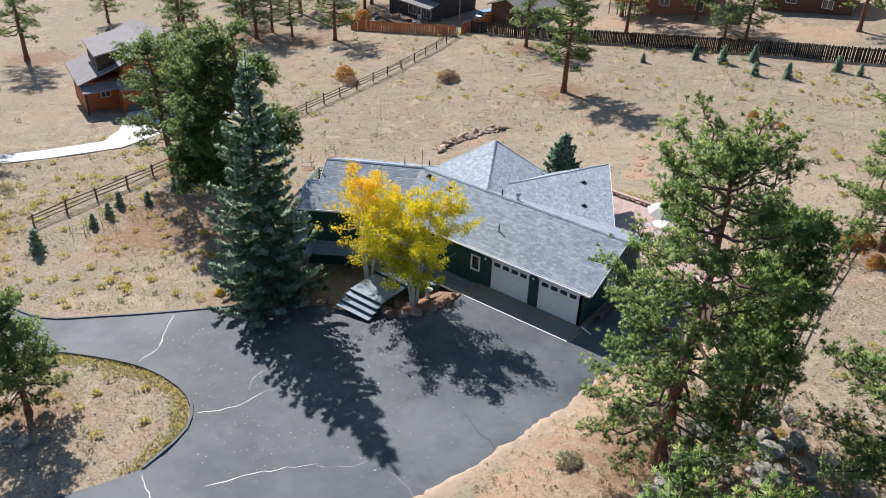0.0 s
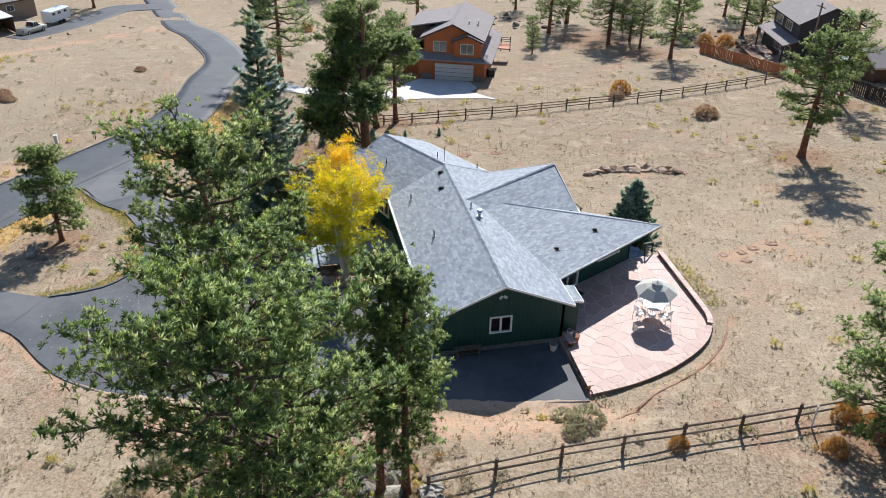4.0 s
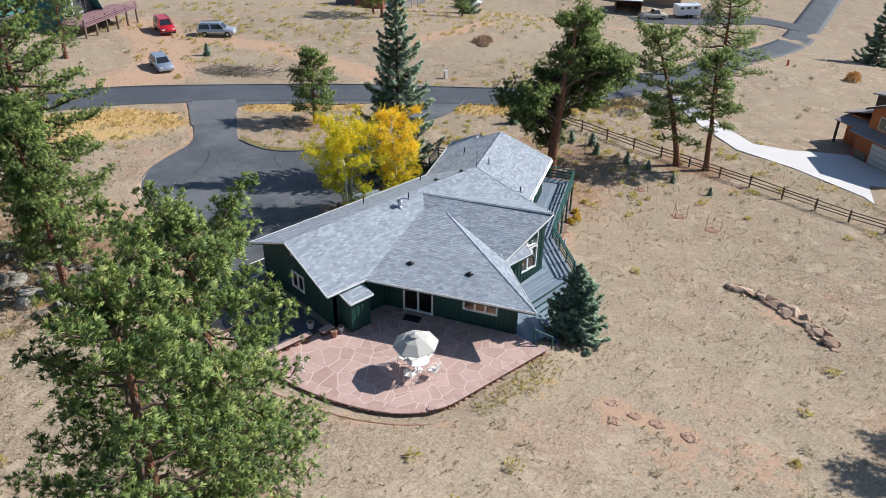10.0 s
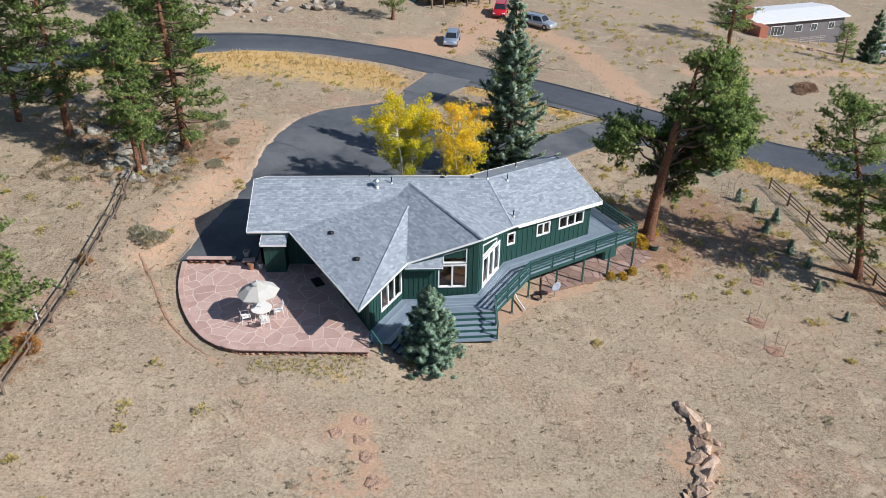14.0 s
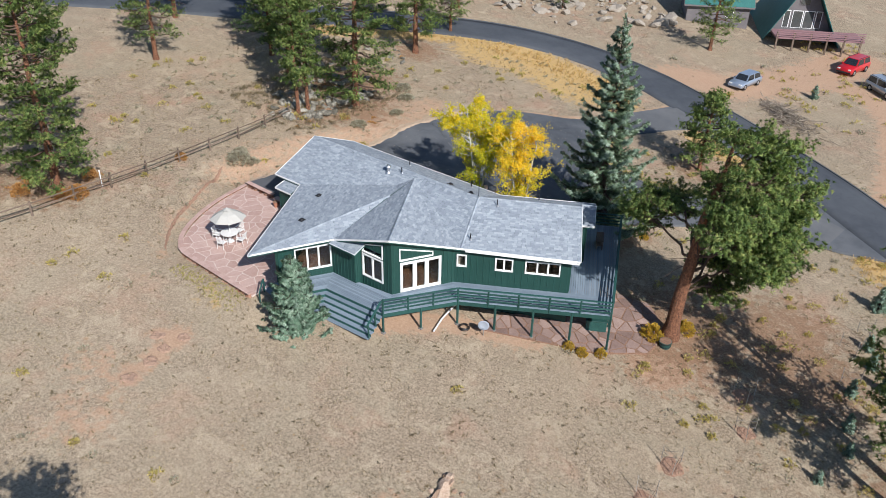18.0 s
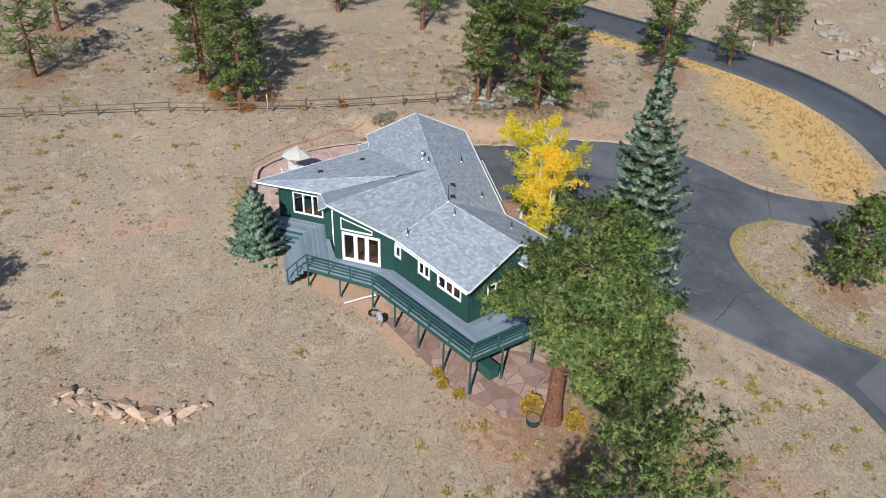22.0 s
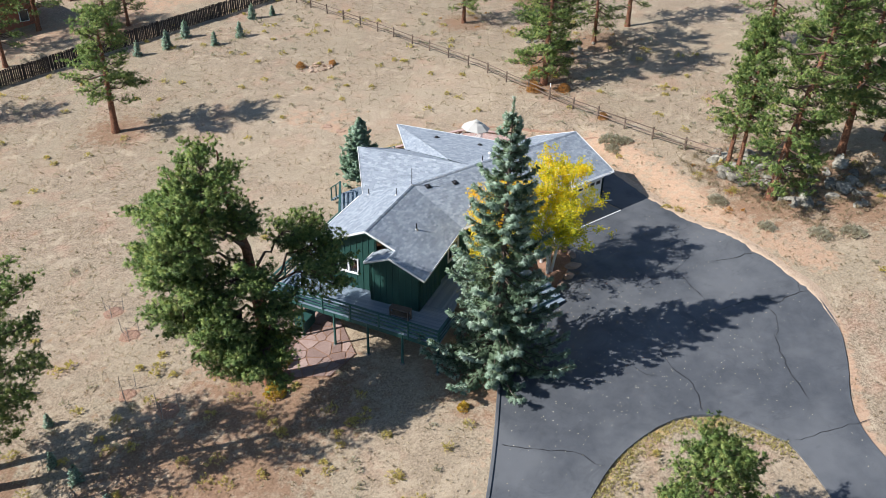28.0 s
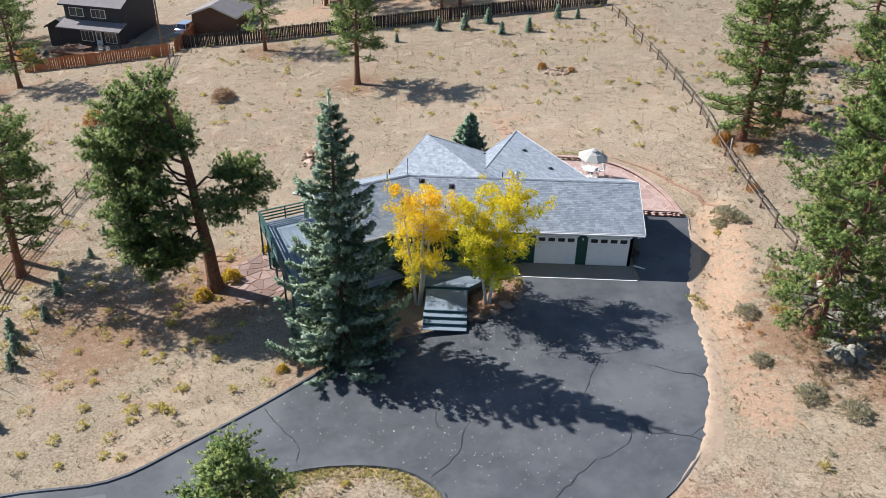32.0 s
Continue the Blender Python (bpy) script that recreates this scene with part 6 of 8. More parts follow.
def spruce_meshes(seed, H, R, layers, tone=None, blades=16, size=0.3, full=1.0, low=0.06, taper=0.86):
    """A spruce: a spire of tiered, drooping boughs with upturned ends, blue-grey at the tips; without a tone, the shade
    within is put into darker inner needles.
    """
    rng = np.random.default_rng(seed)
    wood = Build()
    wood.add(*limb_rings(np.c_[np.zeros(6), np.zeros(6), np.linspace(0, H, 6)], np.linspace(0.014 * H + 0.03, 0.015, 6), 8))
    cs, ws, fs, tip = [], [], [], []
    for i in range(layers):
        q = (i + rng.uniform(-0.25, 0.25)) / layers
        q = max(q, 0.0)
        z = H * (low + (0.985 - low) * q)
        reach = R * (1 - q) ** taper * (0.82 if q < 0.05 else 1) + 0.1
        m = max(4, int((4.5 + 5 * (1 - q)) * full))
        shift = rng.uniform(0, 6.28)
        for j in range(m):
            az = 2 * np.pi * (j + rng.uniform(-0.3, 0.3)) / m + shift
            ln = reach * rng.uniform(0.52, 1.2)
            d = np.array([np.cos(az), np.sin(az), 0])
            s = np.linspace(0, 1, 6)
            droop = -0.42 * (1 - q) * np.sin(s * 2.1) + 0.24 * s**3 + 0.34 * q * s
            pts = np.array([0, 0, z]) + np.outer(s * ln, d) + np.c_[0 * s, 0 * s, ln * droop + rng.normal(0, 0.08)]
            wood.add(*limb_rings(pts, np.linspace(0.03 + 0.008 * ln, 0.008, 6), 3))
            k = max(5, int(ln * 16 * full) + 4)
            side = np.array([-d[1], d[0], 0])
            for a in range(k):
                f = 0.2 + 0.8 * ((a + rng.uniform(0, 1)) / k) ** 0.85
                b = np.array([np.interp(f, s, pts[:, c]) for c in range(3)])
                w = rng.uniform(-1, 1)
                c = b + side * w * (0.05 + 0.22 * ln * (1.12 - f) * f) + np.array([0, 0, -0.02 - 0.16 * w * w])
                cs.append(c)
                ws.append(d * 0.8 + side * w * 0.9 + np.array([0, 0, rng.uniform(-0.5, 0.3)]))
                fs.append(d * 0.7 + side * w * 0.5 + np.array([0, 0, 0.75]))
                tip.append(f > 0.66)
    for c in range(6):
        cs.append(np.array([0, 0, H * (0.95 + 0.01 * c)]))
        ws.append(np.array([0, 0, 1.0]))
        fs.append(np.array([0, 0, 1.0]))
        tip.append(True)
    # inner bunches take the darker green as crown shade, unless one tone is given
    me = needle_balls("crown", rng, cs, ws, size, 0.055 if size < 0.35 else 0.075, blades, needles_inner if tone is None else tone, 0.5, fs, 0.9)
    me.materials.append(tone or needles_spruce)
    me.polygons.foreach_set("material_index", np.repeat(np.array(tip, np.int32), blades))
    return wood.mesh("trunk", bark_dark, True), me


def aspen_meshes(seed, H, R, count, lean=(0, 0), tone=None, low=0.2):
    """An aspen clump: pale stems, forking branches, small flat leaves."""
    rng = np.random.default_rng(seed)
    wood, green = Build(), Build()
    cs = []
    for stem in range(3):
        a0 = stem * 2.1 + rng.uniform(0, 1.2)
        top = np.array([np.cos(a0) * 1.1 + lean[0], np.sin(a0) * 1.1 + lean[1], H * rng.uniform(0.86, 1.0)])
        foot = np.array([np.cos(a0) * 0.12, np.sin(a0) * 0.12, 0])
        s = np.linspace(0, 1, 8)
        pts = foot + np.outer(s, top - foot) + np.c_[rng.normal(0, 0.06, 8), rng.normal(0, 0.06, 8), 0 * s] * s[:, None]
        wood.add(*limb_rings(pts, 0.10 * (1 - s) + 0.018, 7))
        for i in range(26):
            f = rng.uniform(low, 0.98)
            b = np.array([np.interp(f, s, pts[:, c]) for c in range(3)])
            az = rng.uniform(0, 6.28)
            g = (f - low) / (0.98 - low)
            ln = R * (0.35 + 0.9 * np.sin(np.pi * min(1, 0.18 + g * 0.78))) * rng.uniform(0.5, 1.05) * 0.85
            d = np.array([np.cos(az), np.sin(az), rng.uniform(0.25, 0.9)])
            d /= np.linalg.norm(d)
            q = b + np.outer(np.linspace(0, 1, 4) * ln, d) + rng.normal(0, 0.05, (4, 3))
            wood.add(*limb_rings(q, np.linspace(0.035, 0.006, 4), 4))
            for _ in range(9):
                h = rng.uniform(0.3, 1.0)
                cs.append((b + d * ln * h + rng.normal(0, 0.09 + 0.12 * h, 3), 0.22))
    n = len(cs)
    mid = np.array([c for c, _ in cs])
    pick = rng.integers(0, n, count)
    p = mid[pick] + rng.normal(0, 0.13, (count, 3))
    a = rng.normal(0, 1, (count, 3))
    a /= np.linalg.norm(a, axis=1)[:, None]
    b = np.cross(a, rng.normal(0, 1, (count, 3)))
    b /= np.linalg.norm(b, axis=1)[:, None]
    sz = rng.uniform(0.04, 0.075, (count, 1))
    v = np.stack([p - a * sz, p + b * sz * 0.8, p + a * sz, p - b * sz * 0.8], 1).reshape(-1, 3)
    i = np.arange(count)[:, None] * 4
    t = np.concatenate([i + [0, 1, 2], i + [0, 2, 3]])
    green.add(v, t)
    return wood.mesh("trunk", bark_aspen, True), green.mesh("crown", tone or leaves_aspen)


def plant(name, label, category, meshes, x, y, turn=0.0, scale=1.0, sink=0.08, group="", tilt=0.0, z=None):
    t = thing(name, label, category, group, m=pose(x, y, (gz(x, y) if z is None else z) - sink, tilt, 0, turn) @ Matrix.Scale(scale, 4))
    child("trunk", meshes[0], t)
    child("crown", meshes[1], t)
    return t


OLD_PINE = [(-2.5, 0.1, 14.1, 1.9, 2.1, 1.6), (-3.4, 0.3, 12.0, 2.4, 2.7, 2.0), (-4.4, 0.5, 9.6, 2.4, 2.7, 1.9), (-4.3, -0.5, 7.2, 1.7, 1.7, 1.4), (-5.0, -1.5, 8.7, 1.9, 2.1, 2.0), (2.6, 0.2, 9.2, 1.5, 1.4, 1.1),
            (3.3, -0.1, 7.9, 1.7, 1.6, 1.2), (-3.2, -2.7, 5.4, 1.9, 2.1, 1.6), (-2.2, -1.8, 3.9, 1.6, 1.7, 1.1), (-2.4, -2.3, 9.0, 1.9, 2.1, 1.9), (-1.2, 0.1, 11.2, 1.5, 1.8, 1.4),
            (-3.8, 2.6, 11.2, 1.9, 1.7, 1.4), (-4.4, 1.5, 9.2, 1.6, 1.5, 1.3), (-2.6, 4.0, 10.6, 1.3, 1.2, 1.0), (2.2, -3.2, 8.2, 1.6, 1.6, 1.2), (-2.2, -4.4, 5.2, 1.5, 1.5, 1.2), (-4.0, -3.3, 7.0, 1.5, 1.6, 1.4), (-0.8, -3.4, 7.6, 1.2, 1.2, 1.0), (-0.6, -2.8, 5.4, 1.2, 1.2, 1.0), (-3.6, -1.3, 13.7, 1.6, 1.7, 1.4), (-4.9, -1.5, 11.3, 1.7, 1.8, 1.5)]
PINE = "tall ponderosa pine with a rust-brown trunk and bunched green needles"
plant("pine_tree", "bushy pine with limbs low over granite boulders", "tree", pine_meshes(11, 17.0, 0.09, 3.7, 88, 0.3, 0.30, lean=(0.5, -1.4), wide=0.34, spire=0.42), 24.4, -12.0)
plant("pine_tree", "young ponderosa pine, one of a close pair", "tree", pine_meshes(12, 12.0, 0.28, 1.65, 46, 0.2, 0.16, wide=0.3), 26.45, -7.9, group="pair of pines by the fence")
plant("pine_tree", "young ponderosa pine, one of a close pair", "tree", pine_meshes(13, 11.6, 0.26, 1.6, 46, 0.2, 0.16, wide=0.25), 26.6, -6.85, group="pair of pines by the fence")
plant("pine_tree", "tall wide ponderosa pine by the rail fence", "tree", pine_meshes(14, 15.3, 0.08, 3.3, 88, 0.35, 0.30, wide=0.35, spire=0.66), 28.1, 15.2)
plant("pine_tree", PINE, "tree", pine_meshes(15, 16.0, 0.1, 3.1, 66, 0.4, 0.28), 32.0, 18.8)
plant("pine_tree", "old leaning ponderosa pine with a thick orange trunk and open limbs", "tree", pine_meshes(16, 15.4, 0.3, 4.0, bend=0.4, thick=0.47, lean=(-1.5, 0.1), lobes=OLD_PINE), -12.15, -3.55)
plant("pine_tree", PINE, "tree", pine_meshes(17, 13.6, 0.26, 3.2, 54, 0.3, 0.28, lean=(3.2, -2.8)), -27.7, -0.5)
plant("pine_tree", PINE, "tree", pine_meshes(18, 11.9, 0.40, 2.4, 40, 0.4, 0.26, lean=(0.7, -0.8)), -29.2, 1.8)
plant("pine_tree", "broad ponderosa pine standing alone in the meadow", "tree", pine_meshes(19, 11.6, 0.3, 3.1, 52, 0.3, 0.30), -7.5, 35.4)
plant("pine_tree", "young round-topped pine on the driveway island", "tree", pine_meshes(20, 7.2, 0.2, 2.1, 50, 0.2, 0.15, wide=0.22, spire=0.16), -3.9, -26.6)
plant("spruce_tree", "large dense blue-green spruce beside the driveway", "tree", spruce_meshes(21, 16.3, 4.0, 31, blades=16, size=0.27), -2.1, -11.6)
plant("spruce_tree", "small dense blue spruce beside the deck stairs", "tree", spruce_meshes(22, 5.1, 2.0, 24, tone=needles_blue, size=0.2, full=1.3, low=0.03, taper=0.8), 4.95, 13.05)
plant("aspen_tree", "yellow and green autumn aspen with white stems", "tree", aspen_meshes(23, 8.2, 3.5, 26000, low=0.16), 6.4, -7.3, group="aspens by the entry")
plant("aspen_tree", "golden autumn aspen with white stems", "tree", aspen_meshes(24, 9.0, 2.4, 14500, tone=leaves_gold), 2.0, -6.6, group="aspens by the entry")
plant("pine_tree", "full-crowned ponderosa pine above the granite boulders", "tree", pine_meshes(35, 15.3, 0.22, 3.5, 84, 0.3, 0.28, spire=0.6), 33.6, -12.2)
plant("pine_tree", "full-crowned ponderosa pine above the driveway bend", "tree", pine_meshes(36, 13.2, 0.2, 2.9, 66, 0.3, 0.26, spire=0.66), 29.5, -26.5)
BACK = [pine_meshes(31, 11, 0.24, 3.2, 44, 0.3, 0.24, 0.32, 9), pine_meshes(32, 12, 0.28, 3.1, 46, 0.4, 0.25, 0.32, 9), pine_meshes(33, 10, 0.2, 3.0, 42, 0.3, 0.22, 0.32, 9), pine_meshes(34, 9, 0.2, 2.7, 40, 0.3, 0.22, 0.32, 9)]
for i, (x, y, s) in enumerate([(52.0, -12.0, 0.95), (38.0, -44.2, 0.9), (33.7, 34.3, 0.95), (39.7, 19.3, 0.95), (45.7, 34.7, 0.9), (42.0, -17.0, 0.95), (38.0, -13.6, 1.0), (8.4, -57.2, 0.9),
                               (-37.8, -58.4, 0.9), (-21.0, 49.2, 0.85), (-51.2, 44.8, 1.15), (-75.5, 35.2, 1.3), (-64.3, 41.0, 1.05), (-70.7, 43.9, 1.2), (-71.0, 56.6, 1.3), (-82.7, 41.0, 1.4), (-126.0, 8.0, 1.3), (-143.0, 25.0, 1.4), (-143.0, 2.0, 1.3), (-131.5, 6.5, 1.1), (-152.0, 3.0, 1.4), (-137.0, 9.0, 1.2), (-78.0, 68.7, 1.1),
                               (-97.0, 36.0, 1.0), (-50.0, -9.6, 1.25), (-11.4, 58.1, 0.9), (-61.1, 27.6, 0.42), (-67.3, 29.6, 0.5), (-65.2, 45, 0.8), (46, 20, 1), (-117.5, -43.3, 1.1), (50, 5, 1), (44, -4, 0.95), (-83.1, 14.3, 1.25), (3.2, 60.4, 0.85), (0.7, 60.1, 0.8), (-5.5, 66.2, 1.0), (-16.0, 66.0, 1.0), (-60.5, 61.5, 1.1), (-63.0, 66.0, 1.2), (-59.8, 44.2, 0.75), (-80.2, 50.4, 1.1), (-92.0, 58.0, 1.3), (-35.0, 74.0, 1.1), (-22.0, 76.0, 1.2), (14.0, 68.0, 1.0), (-39.2, -62.3, 0.85), (-54.4, -58.3, 0.62), (27.5, -53.6, 0.34), (25.3, -62.3, 0.50), (35.5, -41.6, 0.80), (31.1, -34.6, 0.75)]):
    plant("pine_tree", "ponderosa pine with a rust-brown trunk on the dry slope", "tree", BACK[i % 4], x, y, i * 77, s, group="pines around the meadow")

plant("spruce_tree", "dense green spruce in front of the grey house", "tree", spruce_meshes(26, 7.6, 2.0, 12, tone=needles_inner, blades=10, size=0.42), -61.9, -64.7)
plant("spruce_tree", "dark full spruce beside the far road", "tree", spruce_meshes(25, 12.5, 3.5, 16, blades=10, size=0.42), -107.5, -11.8)


# ---- rocks, shrubs and grass ----
sage = foliage("sage_leaves", [(0.25, 0.23, 0.17), (0.37, 0.34, 0.265), (0.48, 0.45, 0.365)], 0.3)
rabbit = foliage("rabbitbrush_leaves", [(0.33, 0.28, 0.095), (0.47, 0.395, 0.15), (0.58, 0.49, 0.22)], 0.35)
rust = foliage("rust_leaves", [(0.34, 0.17, 0.06), (0.46, 0.25, 0.09), (0.56, 0.34, 0.13)], 0.3)
plum = foliage("plum_twigs", [(0.27, 0.17, 0.14), (0.37, 0.25, 0.205), (0.46, 0.33, 0.27)], 0.3)
gold_leaves = foliage("gold_leaves", [(0.34, 0.24, 0.05), (0.50, 0.36, 0.07), (0.62, 0.46, 0.10)], 0.4)
straw = foliage("straw", [(0.23, 0.18, 0.12), (0.35, 0.28, 0.20), (0.49, 0.405, 0.30)], 0.3)
straw_dull = foliage("dull_straw", [(0.15, 0.125, 0.08), (0.25, 0.20, 0.125), (0.36, 0.29, 0.19)], 0.25)
straw_gold = foliage("golden_straw", [(0.38, 0.245, 0.095), (0.52, 0.36, 0.155), (0.60, 0.45, 0.215)], 0.3)


def scatter_rocks(name, label, spots, mat, kind, group, seed, sink=0.22):
    rng = random.Random(seed)
    for x, y, s in spots:
        r = tagged(new(name, rock_mesh(kind, mat, rng.randrange(9), 0.28)), label, "rock", group)
        r.matrix_basis = pose(x, y, gz(x, y) + s * (0.30 - sink), rng.uniform(-25, 25), rng.uniform(-25, 25), rng.uniform(0, 360)) @ Matrix.Diagonal((s * rng.uniform(0.85, 1.3), s, s * rng.uniform(0.7, 1.05), 1))


def rock_field(name, label, spots, mat, kind, group, seed):
    """Many far rocks in one mesh."""
    rr = random.Random(seed)
    bm = bmesh.new()
    for x, y, s in spots:
        k = len(bm.verts)
        bm.from_mesh(rock_mesh(kind, mat, rr.randrange(9), 0.28))
        bm.verts.ensure_lookup_table()
        bmesh.ops.transform(bm, verts=bm.verts[k:], matrix=pose(x, y, gz(x, y) + s * 0.08, rr.uniform(-25, 25), rr.uniform(-25, 25), rr.uniform(0, 360)) @ Matrix.Diagonal((s * 1.1, s, s * 0.9, 1)))
    tagged(part(name, bm, mat, None), label, "rocks", kind="stuff")


def spread(seed, n, cx, cy, rx, ry, lo, hi, turn=0.0):
    rng = random.Random(seed)
    out = []
    for _ in range(n):
        a, r = rng.uniform(0, 6.283), math.sqrt(rng.random())
        u, v = r * rx * math.cos(a), r * ry * math.sin(a)
        out.append((cx + u * math.cos(turn) - v * math.sin(turn), cy + u * math.sin(turn) + v * math.cos(turn), lo + (hi - lo) * rng.random() ** 2.2))
    return out


rng = random.Random(31)
row = smooth_line([(-9.3, 15.5), (-9.75, 17.4), (-9.35, 19.5), (-8.45, 21.4), (-7.3, 23.6)], 0.4)
for i, (x, y) in enumerate(row[:-1]):
    way = math.degrees(math.atan2(row[i + 1][1] - y, row[i + 1][0] - x))
    s = rng.uniform(0.9, 1.35)
    stone = tagged(new("boulder", rock_mesh("tan", tan_rock, i % 9, 0.28)), "large flat tan and pink boulder in a curved row", "rock", "row of boulders")
    stone.matrix_basis = pose(x + rng.gauss(0, 0.22), y, gz(x, y) + 0.13 * s, rng.uniform(-12, 12), rng.uniform(-14, 14), way + rng.uniform(-20, 20)) @ Matrix.Diagonal((1.15 * s, 0.95 * s, 0.75 * s, 1))
scatter_rocks("boulder", "small tan stone beside a row of boulders", [(x + rng.gauss(0.45, 0.15), y + rng.gauss(0, 0.3), rng.uniform(0.35, 0.7)) for x, y in row] + [(x + rng.gauss(-0.45, 0.12), y + rng.gauss(0, 0.3), rng.uniform(0.3, 0.55)) for x, y in row], tan_rock, "tan", "row of boulders", 32)
scatter_rocks("boulder", "lichened grey granite boulder below the pines", spread(33, 150, 27.8, -11.0, 3.6, 6.2, 0.3, 1.45) + spread(34, 36, 25.8, -9.2, 1.6, 2.2, 0.4, 1.3) + spread(35, 20, 31.5, -14, 3, 4, 0.4, 1.6), granite, "grey", "granite boulders", 36)
scatter_rocks("boulder", "grey granite boulder on the driveway island", [(-1.6, -28.0, 1.2), (-2.6, -28.2, 1.0), (-1.0, -27.3, 0.7), (-3.4, -27.6, 0.6), (0.2, -28.6, 0.5)], granite, "grey", "island boulders", 37)
scatter_rocks("boulder", "pale rock in a heap on the meadow", spread(38, 46, 14.2, 34.8, 2.0, 1.4, 0.25, 0.95), tan_rock, "tan", "heap of rocks", 39)
rock_field("boulders", "grey boulders scattered on the wooded slope", spread(40, 24, 36, 21, 4, 4, 0.4, 1.5) + spread(41, 26, 33, -22, 5, 5, 0.4, 1.4) + spread(43, 24, 44, 30, 5, 6, 0.5, 1.6), granite, "grey", "boulders on the slope", 44)
outcrop_rock = surface("outcrop_rock", (0.25, 0.215, 0.175), (0.46, 0.41, 0.345), 1.8, 0.9, fine=14, relief=0.7, depth=0.04, piece=0.4)
rock_field("boulders", "grey-tan rock outcrops on the slope above the road", spread(42, 70, 32, -51, 9, 4.5, 0.5, 2.2) + spread(52, 90, 27, -61, 11, 7, 0.6, 2.6), outcrop_rock, "outcrop", "", 53)
rock_field("boulders", "grey boulders among the far pines", spread(45, 26, -62, 55, 9, 7, 0.6, 2.0) + spread(46, 20, -84, 34, 8, 8, 0.6, 1.8), granite, "grey", "far boulders", 47)
scatter_rocks("boulder", "tan boulder beside the far lane", [(-95.5, -43.8, 1.1), (-88.3, -64.9, 0.9), (-103.4, -36.2, 0.9), (-101.5, -34.5, 1.0)] + spread(48, 14, -53, -67.5, 4, 1.5, 0.4, 1.2), tan_rock, "tan", "boulders by the lane", 49)
dirt = surface("red_dirt", (0.29, 0.165, 0.11), (0.44, 0.28, 0.195), 4, 0.95, fine=14, relief=1.0, depth=0.12)


def mound(x, y, r, h, label, mat=None):
    """A low uneven ring of dug soil round a hollow."""
    bm = bmesh.new()
    k, rings = 22, []
    rr = random.Random(int(x * 31 + y * 7))
    edge = [rr.uniform(0.65, 1.25) for _ in range(k)]
    edge = [(edge[i - 1] + 2 * edge[i] + edge[(i + 1) % k]) / 4 for i in range(k)]
    for q, z in ((1.25, -0.06), (1.0, h * 0.35), (0.78, h), (0.5, h * 0.9), (0.22, h * 0.4)):
        ring = []
        for i in range(k):
            a, e = i * 2 * math.pi / k, r * q * edge[i]
            px, py = x + e * math.cos(a), y + e * math.sin(a)
            ring.append(bm.verts.new((px, py, gz(px, py) + 0.03 + z + (rr.uniform(-0.5, 0.6) * h if 0.4 < q < 1.1 else 0))))
        rings.append(ring)
    for a, b in zip(rings, rings[1:]):
        for i in range(k):
            bm.faces.new((a[i], a[(i + 1) % k], b[(i + 1) % k], b[i]))
    bm.faces.new(rings[-1])
    tagged(part("dirt_mound", bm, mat or dirt, None), label, "mound", "bare soil mounds")


def bank(line, w, h, label, category, group=""):
    """A low crumbled ridge of soil along a bent line."""
    pts = smooth_line(line, 0.22)
    rr = random.Random(int(line[0][0] * 10))
    verts, k = [], 6
    for i, p in enumerate(pts):
        d = (Vector(pts[min(i + 1, len(pts) - 1)]) - Vector(pts[max(i - 1, 0)])).normalized()
        fade = min(1, i / 3, (len(pts) - 1 - i) / 3)
        shift, wide, high = rr.uniform(-0.25, 0.25) * w, w * rr.uniform(0.6, 1.25) * (0.3 + 0.7 * fade), h * rr.uniform(0.45, 1.3) * fade
        for s, q in ((-1, 0), (-0.55, 0.45), (-0.1, 1.0), (0.25, 0.85), (0.6, 0.3), (1, 0)):
            x, y = p[0] - d.y * (s * wide + shift), p[1] + d.x * (s * wide + shift)
            verts.append((x, y, gz(x, y) + (-0.03 if q == 0 else 0.02 + high * q * rr.uniform(0.7, 1.3))))
    faces = [(i * k + j, (i + 1) * k + j, (i + 1) * k + j + 1, i * k + j + 1) for i in range(len(pts) - 1) for j in range(k - 1)]
    tagged(new("soil_bank", mesh_of("soil_bank", verts, faces, dirt)), label, category, group)


bank([(23.6, 4.0), (22.71, 5.62), (21.97, 7.06), (21.26, 8.46), (20.18, 10.62), (19.08, 12.02), (17.93, 13.2), (16.9, 13.95)], 0.13, 0.04, "worn edge of bare soil curving round the patio", "soil bank")
for x, y, r in ((-17.1, 6.4, 0.6), (-17.1, 9.5, 0.6), (-19.2, 1.2, 0.5), (-17.9, -1.7, 0.55)):
    mound(x, y, r, 0.03, "low mound of bare red soil in the grass")
dug_soil = surface("dug_soil", (0.35, 0.22, 0.155), (0.50, 0.34, 0.245), 5, 0.95, fine=14, relief=1.0, depth=0.1)
for x, y, r in ((9.71, 19.48, 0.50), (8.54, 18.54, 0.45), (8.47, 19.89, 0.42), (8.05, 21.06, 0.50), (7.71, 22.67, 0.55)):
    mound(x, y, r * 0.8, 0.035, "small heap of freshly dug red soil", dug_soil)


